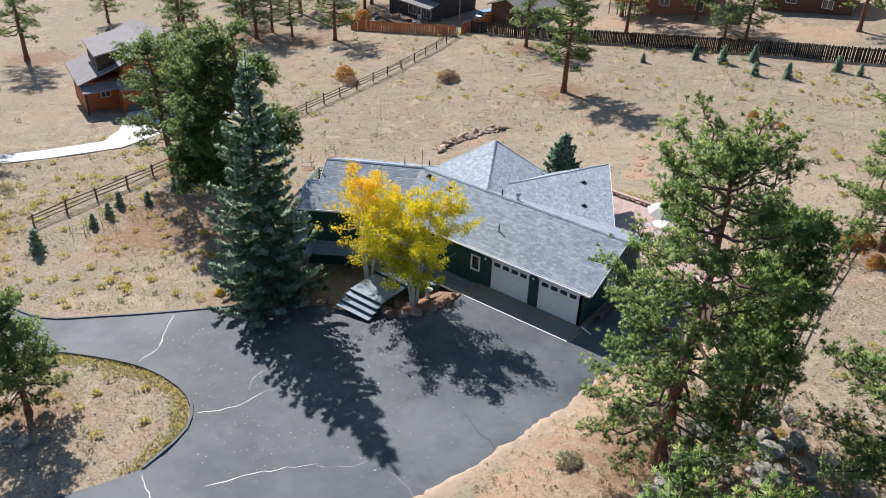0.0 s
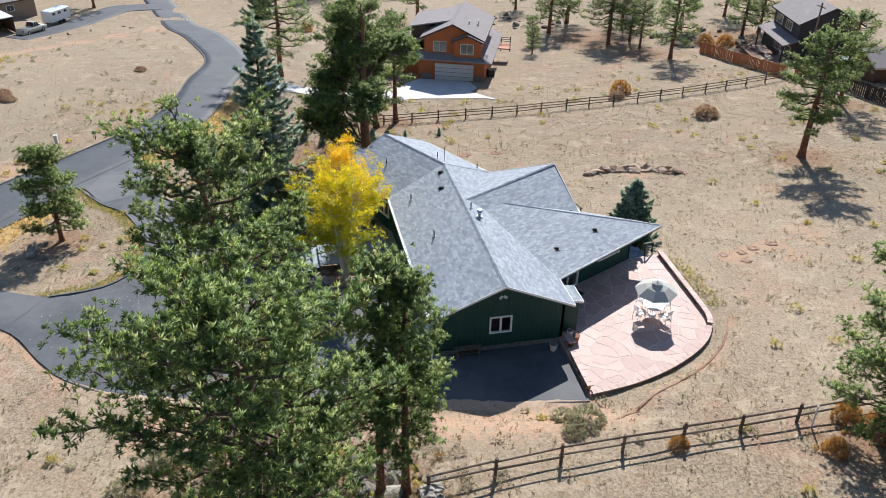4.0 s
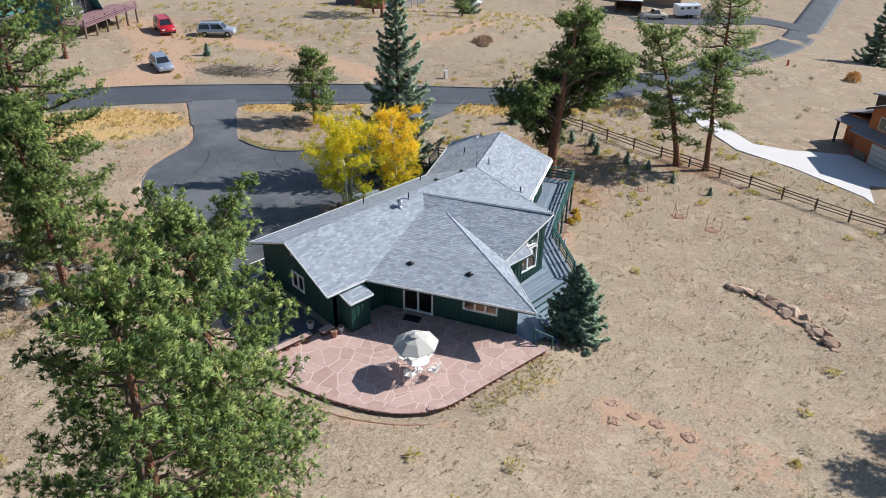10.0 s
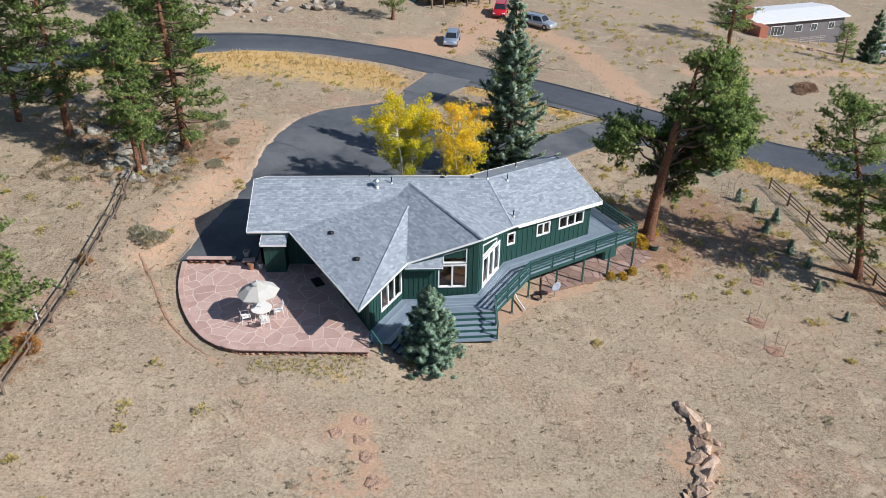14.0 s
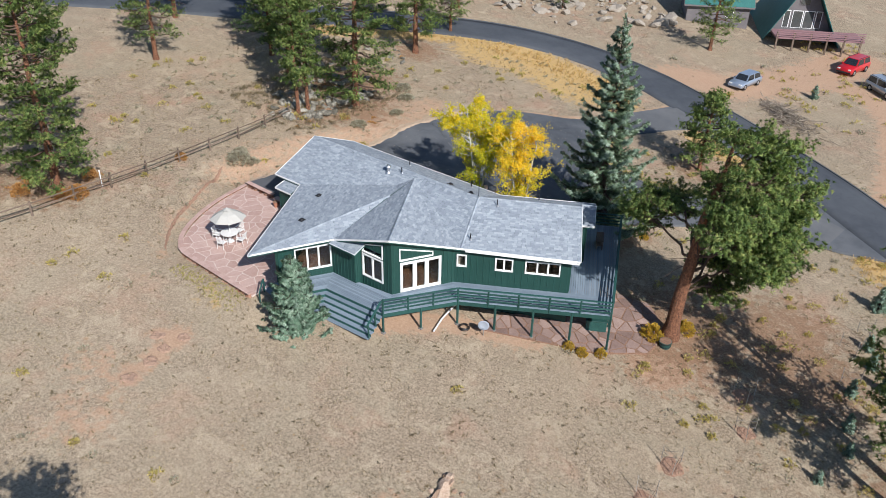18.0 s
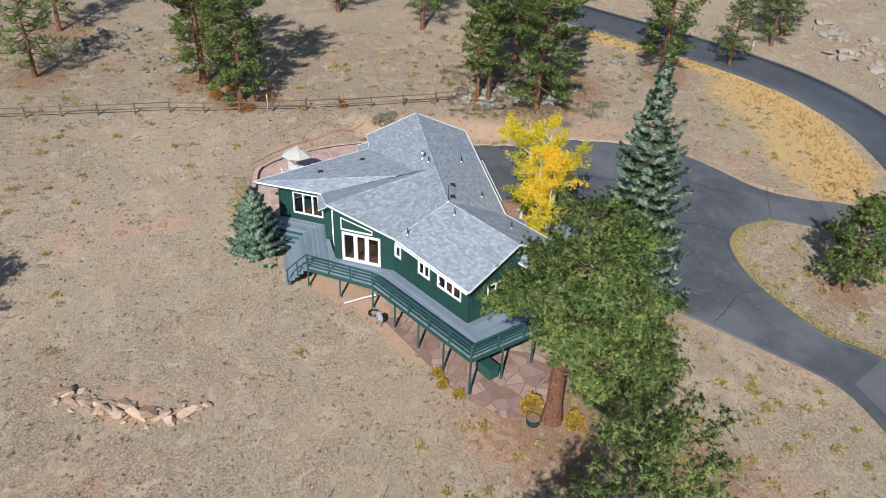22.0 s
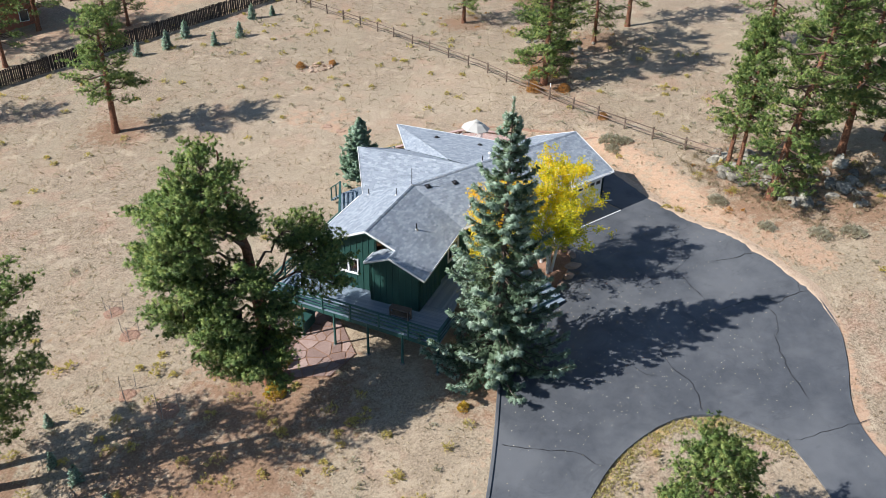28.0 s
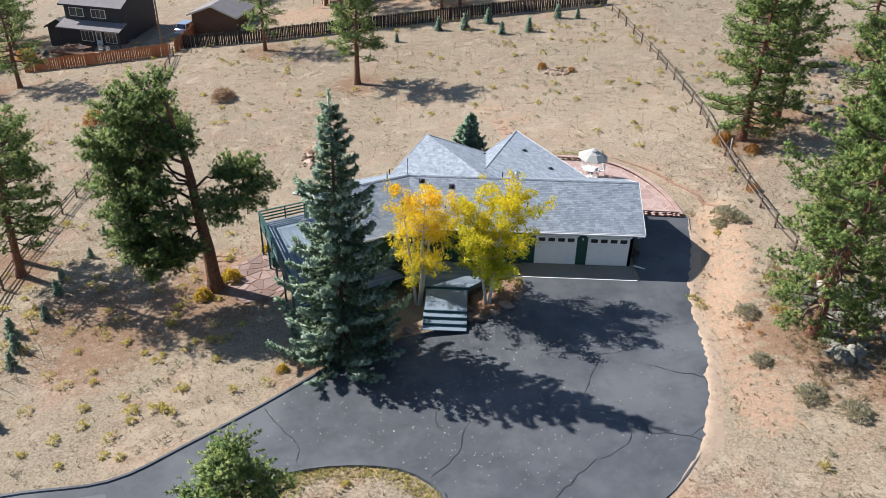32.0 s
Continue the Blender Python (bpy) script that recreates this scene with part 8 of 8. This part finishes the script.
def simple_house(name, label, x, y, turn, L, W, eave, rise, wall_mat, roof_mat, trim, wins, along_y=False, base=-1.2, over=0.5):
    t = thing(name, label, "house", m=pose(x, y, gz(x, y), 0, 0, turn))
    part("wall", gable_body(-L / 2, L / 2, 0, W, base, eave, eave + rise, along_y), wall_mat, t)
    roof_pair(t, -L / 2, L / 2, 0, W, eave, eave + rise, roof_mat, trim, over, along_y)
    for wx, wz, ww, wh, lights in wins:
        flat_window(t, wx, wz, ww, wh, 0, white_paint, lights)
    return t


# charcoal house behind the orange fence
h2 = simple_house("house", "two-storey charcoal house with white windows and a porch roof", -47.0, 59.2, -12, 8.8, 8, 5.6, 2.0, paint_dark, roof_brown, paint_dark, [(-2.5, 4.4, 2.2, 1.2, 2), (0.9, 4.4, 2.2, 1.2, 3), (-1.5, 1.2, 1.9, 1.5, 3), (2.2, 1.2, 1.8, 1.5, 3)])
part("roof", hull([(-4.8, -2.0, 2.7), (5.0, -2.0, 2.7), (5.0, 0.1, 3.4), (-4.8, 0.1, 3.4)], 0.12), roof_brown, h2, "grey porch roof")
for x in (-4.5, 4.7):
    part("post", box_bm((0.15, 0.15, 3.4), Matrix.Translation((x, -1.8, 1.0))), paint_dark, h2)
d = part("door", box_bm((0.95, 0.06, 2.1), Matrix.Translation((0.3, -0.04, 1.0))), white_paint, h2, "white half-glazed door")
part("pane", box_bm((0.5, 0.03, 1.1), Matrix.Translation((0.3, -0.085, 1.3))), dim_glass, d)
part("annex", gable_body(-8.2, -4.4, 0.5, 6.5, -1.2, 1.9, 2.9), paint_dark, h2, "low charcoal side wing")
roof_pair(h2, -8.2, -4.4, 0.5, 6.5, 1.9, 2.9, roof_brown, paint_dark, 0.3)
part("porch", box_bm((9.6, 4.2, 0.3), Matrix.Translation((0.1, -2.1, -0.2))), paint_brown, h2, "brown porch floor")
for i, (dx, dy) in enumerate(((-0.9, -2.4), (2.2, -2.6), (3.2, -2.5))):
    p = h2.matrix_basis @ Vector((dx, dy, -0.05))
    copy_thing(chair, pose(p.x, p.y, p.z, 0, 0, -12 + 180 + 20 * i))
pole = thing("utility_pole", "tall thin wooden utility pole", "pole", m=pose(-36.9, 56.2, gz(-36.9, 56.2)))
part("shaft", tube((0, 0, -0.3), (0, 0, 8.5), 0.14, 0.10), old_wood, pole)
part("crossarm", box_bm((1.6, 0.1, 0.12), Matrix.Translation((0, 0, 8.0))), old_wood, pole)

# brown shed with a pale roof, and the red-brown house with a deck beyond the dark fence
shed = simple_house("shed", "low brown wooden shed with a grey gabled roof", -30.2, 58.6, -8, 6.2, 7, 2.5, 1.2, paint_brown, roof_brown, cream, [], True)
h3 = simple_house("house", "red-brown house with a grey roof and wooden deck", -9.0, 68.5, 8, 9, 8, 4.6, 2.2, brick_red, roof_brown, white_paint, [(2.8, 1.6, 1.1, 1.4, 1), (-2, 1.6, 1.4, 1.3, 2), (-2, 4.0, 1.4, 1.2, 2)], True)
part("deck", box_bm((5.0, 3.4, 0.2), Matrix.Translation((-6.6, -0.4, 1.2))), cedar, h3, "raised wooden deck")
for x in (-9.0, -7.8, -6.6, -5.4, -4.2):
    part("post", box_bm((0.12, 0.12, 3.2), Matrix.Translation((x, -2.0, 0.8))), cedar, h3)
for z in (1.6, 1.9, 2.2):
    part("rail", beam((-9.0, -2.0, z), (-4.2, -2.0, z), 0.05, 0.1), cedar, h3)
part("awning", hull([(-9, -2.2, 3.5), (-4.4, -2.2, 3.5), (-4.4, 0.2, 3.9), (-9, 0.2, 3.9)], 0.06), white_paint, h3, "white awning")
simple_house("house", "low house with a brown roof beyond the fence", 6.0, 74.0, 5, 11, 7, 2.9, 1.6, paint_brown, roof_brown, white_paint, [(-2, 1.5, 1.4, 1.1, 2), (2.5, 1.5, 1.4, 1.1, 2)])
h5 = simple_house("house", "green-brown house with an orange deck beyond the fence", 22.0, 74.5, 0, 11, 7, 3.6, 1.6, paint_tan, roof_brown, cedar, [(-2, 1.8, 1.4, 1.1, 2)])
part("deck", box_bm((7.0, 2.4, 0.2), Matrix.Translation((0, -1.2, 1.3))), cedar, h5, "orange wooden deck")
for x in (-3.4, -1.7, 0, 1.7, 3.4):
    part("post", box_bm((0.12, 0.12, 3.2), Matrix.Translation((x, -2.3, 0.8))), cedar, h5)
for z in (1.7, 2.0, 2.3):
    part("rail", beam((-3.4, -2.3, z), (3.4, -2.3, z), 0.05, 0.1), cedar, h5)

# grey house with a brick end beyond the road
h6 = simple_house("house", "long grey house with a white roof and a brick end wall", -56.3, -76.3, 197, 17, 8, 3.4, 0.5, paint_grey, roof_white, white_paint, [(-4.6, 1.9, 2.6, 1.5, 4), (-0.5, 2.0, 1.4, 1.1, 2), (2.5, 2.0, 1.2, 1.1, 2), (6, 2.0, 1.2, 1.1, 2)])
part("chimney", box_bm((1.3, 1.3, 6.4), Matrix.Translation((-9.2, 2.2, 2.2))), brick_red, h6, "tall brick chimney")
part("end_wall", box_bm((1.5, 3.6, 4.6), Matrix.Translation((-9.2, -0.6, 1.2))), brick_red, h6, "brick end wall")
for x in (-4, -2, 0, 2):
    part("post", box_bm((0.12, 0.12, 1.6), Matrix.Translation((x, -2.4, 0.4))), grey_wood, h6)
for z in (0.6, 0.95, 1.2):
    part("rail", beam((-5, -2.4, z), (3, -2.4, z), 0.05, 0.08), grey_wood, h6)
# teal-roofed A-frame on the hill
az = gz(4, -69)
aframe = thing("a_frame_house", "teal-roofed A-frame house with tall windows and a purple-brown deck", "house", m=pose(2.2, -70.7, az, 0, 0, 210))
bm = bmesh.new()
a, b = [bm.verts.new(p) for p in ((-4.2, 0, 0.6), (4.2, 0, 0.6), (0, 0, 8.2))], [bm.verts.new(p) for p in ((-4.2, 10, 0.6), (4.2, 10, 0.6), (0, 10, 8.2))]
bm.faces.new(a), bm.faces.new(b[::-1])
for i in range(3):
    bm.faces.new((a[i], b[i], b[(i + 1) % 3], a[(i + 1) % 3]))
part("wall", bm, paint_grey, aframe)
for s in (-1, 1):
    part("roof", hull([(s * 4.9, -1.4, -0.4), (0, -1.8, 8.5), (0, 10.5, 8.5), (s * 4.9, 10.5, -0.4)], 0.15), roof_teal, aframe, "steep teal roof")
for x, w in ((-1.9, 0.8), (-0.6, 1.3), (0.8, 1.3), (2.0, 0.8)):
    flat_window(aframe, x, 2.6, w, 2.2, 0, white_paint, 1)
flat_window(aframe, 0, 5.2, 1.3, 1.6, 0, paint_grey, 1)
part("deck", box_bm((10.5, 4.0, 0.2), Matrix.Translation((1.5, -2.6, 1.3))), purple_deck, aframe)
part("foundation", box_bm((7.6, 9.6, 3.4), Matrix.Translation((0, 5, -1.0))), paint_grey, aframe)
for x in (-3.6, -1.6, 0.4, 2.4, 4.4, 6.4):
    part("post", box_bm((0.2, 0.2, 4.4), Matrix.Translation((x, -4.5, -0.1))), old_wood, aframe)
for z in (1.55, 1.8, 2.05, 2.3):
    part("rail", beam((-3.7, -4.6, z), (6.7, -4.6, z), 0.05, 0.12), purple_deck, aframe)
annex = simple_house("house", "grey house wing with a teal roof", 12.0, -67.5, 210, 8, 7, 2.8, 2.6, paint_grey, roof_teal, paint_grey, [(1.5, 1.6, 1.0, 1.2, 1)])
# house with a carport, far down the road
simple_house("house", "tan house with a grey-brown gabled roof", -104.7, -57.6, 128, 15, 10, 2.8, 2.0, paint_tan, roof_brown, paint_brown, [(3, 1.5, 1.4, 1.1, 2), (-1, 1.5, 1.4, 1.1, 2)])
carport = thing("carport", "open brown carport with a white metal roof", "carport", m=pose(-97.4, -56.0, gz(-97.4, -56.0), 0, 0, 128))
part("roof", hull([(-2.6, -2.6, 2.6), (2.6, -2.6, 2.6), (2.6, 2.6, 2.8), (-2.6, 2.6, 2.8)], 0.12), roof_white, carport)
part("back_wall", box_bm((5.0, 0.1, 2.6), Matrix.Translation((0, 2.4, 1.2))), paint_brown, carport)
for s in (-2.4, 2.4):
    part("side_wall", box_bm((0.1, 4.8, 2.5), Matrix.Translation((s, 0, 1.15))), paint_brown, carport)
    part("post", box_bm((0.15, 0.15, 2.8), Matrix.Translation((s, -2.5, 1.2))), paint_brown, carport)
far_lane = ribbon("lane", [(-122, -32), (-118, -38.5), (-111, -41.8), (-101, -46.4), (-92.5, -51.5)], 4.5, 0.1, asphalt_road)
tagged(far_lane, "grey lane to the far house", "road", kind="structure")
logs = thing("woodpile", "long low pile of split firewood", "woodpile", kind="")
rng = random.Random(3)
for i in range(90):
    t = i / 90
    x, y = -86.0 - 9.3 * t + rng.gauss(0, 0.6), -74.5 + 10.7 * t + rng.gauss(0, 0.6)
    a = rng.uniform(0, 6.28)
    p = Vector((x, y, gz(x, y) + rng.uniform(0.1, 0.6)))
    d = Vector((math.cos(a), math.sin(a), rng.uniform(-0.2, 0.2))) * 0.25
    part("log", tube(p - d, p + d, rng.uniform(0.08, 0.14), seg=6), tan_rock, logs)


# ---- vehicles ----
rubber = surface("tyre_rubber", (0.012, 0.012, 0.013), (0.025, 0.025, 0.026), 8, 0.85, relief=0.2)
car_glass = surface("car_glass", (0.015, 0.018, 0.022), (0.03, 0.035, 0.04), 2, 0.06, relief=0.0, spec=0.9)


def car_paint(name, c, metal=0.4):
    m, n, L, p = nodes_of(name)
    p.inputs["Base Color"].default_value = (*c, 1)
    p.inputs["Metallic"].default_value, p.inputs["Roughness"].default_value = metal, 0.32
    p.inputs["Coat Weight"].default_value = 0.6
    return m


def car(label, x, y, turn, paint, L=4.5, W=1.78, H=1.48, kind="hatch", category="car"):
    """A car facing +x: lower body, glasshouse, wheels, lamps, glass."""
    t = thing(category.replace(" ", "_"), label, category, "parked cars", m=pose(x, y, gz(x, y) + 0.02, 0, 0, turn))
    hood, tail = {"hatch": (0.24, 0.08), "wagon": (0.25, 0.03), "suv": (0.26, 0.03), "pickup": (0.28, 0.45)}[kind]
    belt = H * 0.60
    side = [(-L / 2, 0.32), (L / 2, 0.30), (L / 2, belt * 0.72), (L / 2 - 0.18, belt * 0.86), (L / 2 - L * hood, belt), (-L / 2 + 0.05, belt), (-L / 2, belt * 0.8)]
    bm = bmesh.new()
    rings = []
    for y_, k in ((-W / 2, 0.96), (-W / 2 + 0.06, 1.0), (W / 2 - 0.06, 1.0), (W / 2, 0.96)):
        rings.append([bm.verts.new((px * k, y_, 0.3 + (pz - 0.3) * (0.94 if k < 1 else 1))) for px, pz in side])
    for a, b in zip(rings, rings[1:]):
        for i in range(len(side)):
            j = (i + 1) % len(side)
            bm.faces.new((a[i], b[i], b[j], a[j]))
    bm.faces.new(rings[0]), bm.faces.new(rings[-1][::-1])
    bmesh.ops.bevel(bm, geom=bm.edges[:], offset=0.045, segments=2, affect="EDGES", clamp_overlap=True)
    body = part("body", bm, paint, t, smooth=True)
    x1, x0 = L / 2 - L * hood + 0.05, -L / 2 + L * tail
    top = [(x0 + (0.30 if kind in ("hatch", "pickup") else 0.16), H), (x1 - 0.62, H)]
    bm = bmesh.new()
    lo = [bm.verts.new(p) for p in ((x0, -W / 2 + 0.05, belt - 0.02), (x1, -W / 2 + 0.05, belt - 0.02), (x1, W / 2 - 0.05, belt - 0.02), (x0, W / 2 - 0.05, belt - 0.02))]
    hi = [bm.verts.new(p) for p in ((top[0][0], -W / 2 + 0.22, H), (top[1][0], -W / 2 + 0.22, H), (top[1][0], W / 2 - 0.22, H), (top[0][0], W / 2 - 0.22, H))]
    bm.faces.new(hi)
    for i in range(4):
        j = (i + 1) % 4
        bm.faces.new((lo[i], lo[j], hi[j], hi[i]))
    bm.faces.new(lo[::-1])
    cabin_ = part("cab", bm, paint, t)
    def quad(name, a, b, c, d, out):
        pts = [Vector(p) + Vector(out) * 0.012 for p in (a, b, c, d)]
        mid = sum(pts, Vector()) / 4
        bm = bmesh.new()
        v = [bm.verts.new(mid + (p - mid) * 0.86) for p in pts]
        w = [bm.verts.new(mid + (p - mid) * 0.86 - Vector(out) * 0.03) for p in pts]
        bm.faces.new(v), bm.faces.new(w[::-1])
        for i in range(4):
            bm.faces.new((v[i], w[i], w[(i + 1) % 4], v[(i + 1) % 4]))
        part(name, bm, car_glass, cabin_)
    L0, L1 = [v for v in ((x0, belt), (x1, belt))]
    for s in (-1, 1):
        yl, yh = s * (W / 2 - 0.05), s * (W / 2 - 0.22)
        xm0, xm1 = (x0 + x1) / 2 - 0.05, (top[0][0] + top[1][0]) / 2 - 0.05
        quad("side_window", (x0, yl, belt), (xm0, yl, belt), (xm1, yh, H), (top[0][0], yh, H), (0, s, 0.3))
        quad("side_window", (xm0, yl, belt), (x1, yl, belt), (top[1][0], yh, H), (xm1, yh, H), (0, s, 0.3))
    quad("windscreen", (x1, -W / 2 + 0.05, belt), (x1, W / 2 - 0.05, belt), (top[1][0], W / 2 - 0.22, H), (top[1][0], -W / 2 + 0.22, H), (0.5, 0, 0.5))
    quad("rear_window", (x0, -W / 2 + 0.05, belt), (x0, W / 2 - 0.05, belt), (top[0][0], W / 2 - 0.22, H), (top[0][0], -W / 2 + 0.22, H), (-0.5, 0, 0.3))
    r = 0.31 if kind == "hatch" else 0.36
    for wx in (L * 0.31, -L * 0.30):
        for s in (-1, 1):
            w = part("wheel", tube((wx, s * (W / 2 - 0.2), r), (wx, s * (W / 2 + 0.015), r), r, seg=18), rubber, t)
            part("rim", tube((wx, s * (W / 2 + 0.0), r), (wx, s * (W / 2 + 0.03), r), r * 0.62, r * 0.5, 14), bright_metal, w)
    for s in (-1, 1):
        part("headlight", box_bm((0.12, 0.36, 0.16), Matrix.Translation((L / 2 - 0.05, s * (W / 2 - 0.28), belt * 0.74)), 0.03), white_plastic, body)
        part("tail_light", box_bm((0.06, 0.22, 0.26), Matrix.Translation((-L / 2 + 0.0, s * (W / 2 - 0.18), belt * 0.82))), tail_red, body)
        part("mirror", box_bm((0.12, 0.16, 0.12), Matrix.Translation((x1 - 0.15, s * (W / 2 + 0.06), belt + 0.08)), 0.03), paint, body)
    part("bumper", box_bm((0.14, W - 0.1, 0.2), Matrix.Translation((L / 2 - 0.02, 0, 0.42)), 0.04), dark_metal if kind == "suv" else paint, body)
    part("bumper", box_bm((0.14, W - 0.1, 0.2), Matrix.Translation((-L / 2 + 0.02, 0, 0.42)), 0.04), dark_metal if kind == "suv" else paint, body)
    if kind in ("wagon", "suv"):
        for s in (-1, 1):
            part("roof_rail", beam((top[0][0] + 0.1, s * (W / 2 - 0.26), H + 0.05), (top[1][0] - 0.1, s * (W / 2 - 0.26), H + 0.05), 0.04, 0.04), dark_metal, cabin_)
    return t


tail_red = car_paint("tail_red", (0.4, 0.01, 0.01), 0.0)
red_p, silver_p, blue_p, white_p, cream_p = car_paint("red_car_paint", (0.55, 0.012, 0.02), 0.1), car_paint("silver_car_paint", (0.50, 0.53, 0.57), 0.6), car_paint("pale_blue_car_paint", (0.38, 0.45, 0.55), 0.5), car_paint("white_car_paint", (0.75, 0.77, 0.78), 0.0), car_paint("cream_car_paint", (0.62, 0.58, 0.45), 0.0)
car("red sport utility vehicle parked on the dirt drive", -6.6, -64.2, 78, red_p, 4.6, 1.85, 1.75, "suv")
car("silver estate car parked on the dirt drive", -11.4, -59.4, 140, silver_p, 4.7, 1.85, 1.65, "wagon")
car("pale blue hatchback parked beside the road", 0.9, -49.4, 80, blue_p, 4.3, 1.72, 1.46, "hatch")
car("white sport utility vehicle beside the grey house", -69.9, -72.6, 165, white_p, 4.8, 1.9, 1.75, "suv")
car("cream flatbed pickup parked by the carport", -97.6, -50.2, 150, cream_p, 5.4, 1.95, 1.8, "pickup")
car("dark hatchback beside the brown shed", -34.6, 60.5, 80, blue_p, 4.3, 1.75, 1.5, "hatch")
trailer = thing("horse_trailer", "white horse trailer parked on the lane", "trailer", m=pose(-105.2, -47.6, gz(-105.2, -47.6), 0, 0, 150))
part("box", box_bm((5.0, 2.1, 2.0), Matrix.Translation((0, 0, 1.55)), 0.12), white_p, trailer)
for s in (-1, 1):
    for x in (-1.6, -0.2, 1.3):
        part("window", box_bm((0.7, 0.04, 0.4), Matrix.Translation((x, s * 1.06, 2.0))), car_glass, trailer)
    for x in (-0.4, 0.5):
        part("wheel", tube((x, s * 0.95, 0.36), (x, s * 1.12, 0.36), 0.36, seg=16), rubber, trailer)
part("hitch", beam((2.4, 0, 0.6), (3.8, 0, 0.5), 0.12, 0.12), dark_metal, trailer)
for x, y, lab in ((34.75, -39.05, "small white marker post by the road"), (26.4, 12.7, "white metal marker post at the fence"), (-8.2, -29.6, "low wooden post by the drive")):
    t = thing("marker_post", lab, "post", m=pose(x, y, gz(x, y)))
    part("shaft", box_bm((0.07, 0.07, 1.3), Matrix.Translation((0, 0, 0.6)), 0.01), white_paint if "white" in lab else old_wood, t)
    part("top", box_bm((0.1, 0.1, 0.1), Matrix.Translation((0, 0, 1.3)), 0.02), white_paint if "white" in lab else old_wood, t)

hydrant = thing("fire_hydrant", "small red fire hydrant beside the road", "hydrant", m=pose(-78.3, -13.9, gz(-78.3, -13.9)))
hydrant_red = surface("hydrant_red", (0.42, 0.03, 0.025), (0.55, 0.05, 0.035), 5, 0.5, relief=0.1)
part("barrel", tube((0, 0, -0.05), (0, 0, 0.7), 0.15, 0.13, 12), hydrant_red, hydrant)
part("bonnet", tube((0, 0, 0.7), (0, 0, 0.9), 0.18, 0.05, 12), hydrant_red, hydrant)
for dx in (-1, 1):
    part("outlet", tube((0.1 * dx, 0, 0.5), (0.26 * dx, 0, 0.5), 0.07, seg=8), hydrant_red, hydrant)
bush("shrub", "yellow-orange shrub in the far grass", "shrub", orange_bush, -78.9, -4.6, 0.9)
pedestal = thing("utility_pedestal", "small grey utility box beside the road", "utility box", m=pose(-25.6, -31.2, gz(-25.6, -31.2)))
part("cabinet", box_bm((0.4, 0.3, 0.95), Matrix.Translation((0, 0, 0.42)), 0.03), pale_concrete, pedestal)
part("cap", box_bm((0.46, 0.36, 0.08), Matrix.Translation((0, 0, 0.93)), 0.02), pale_concrete, pedestal)
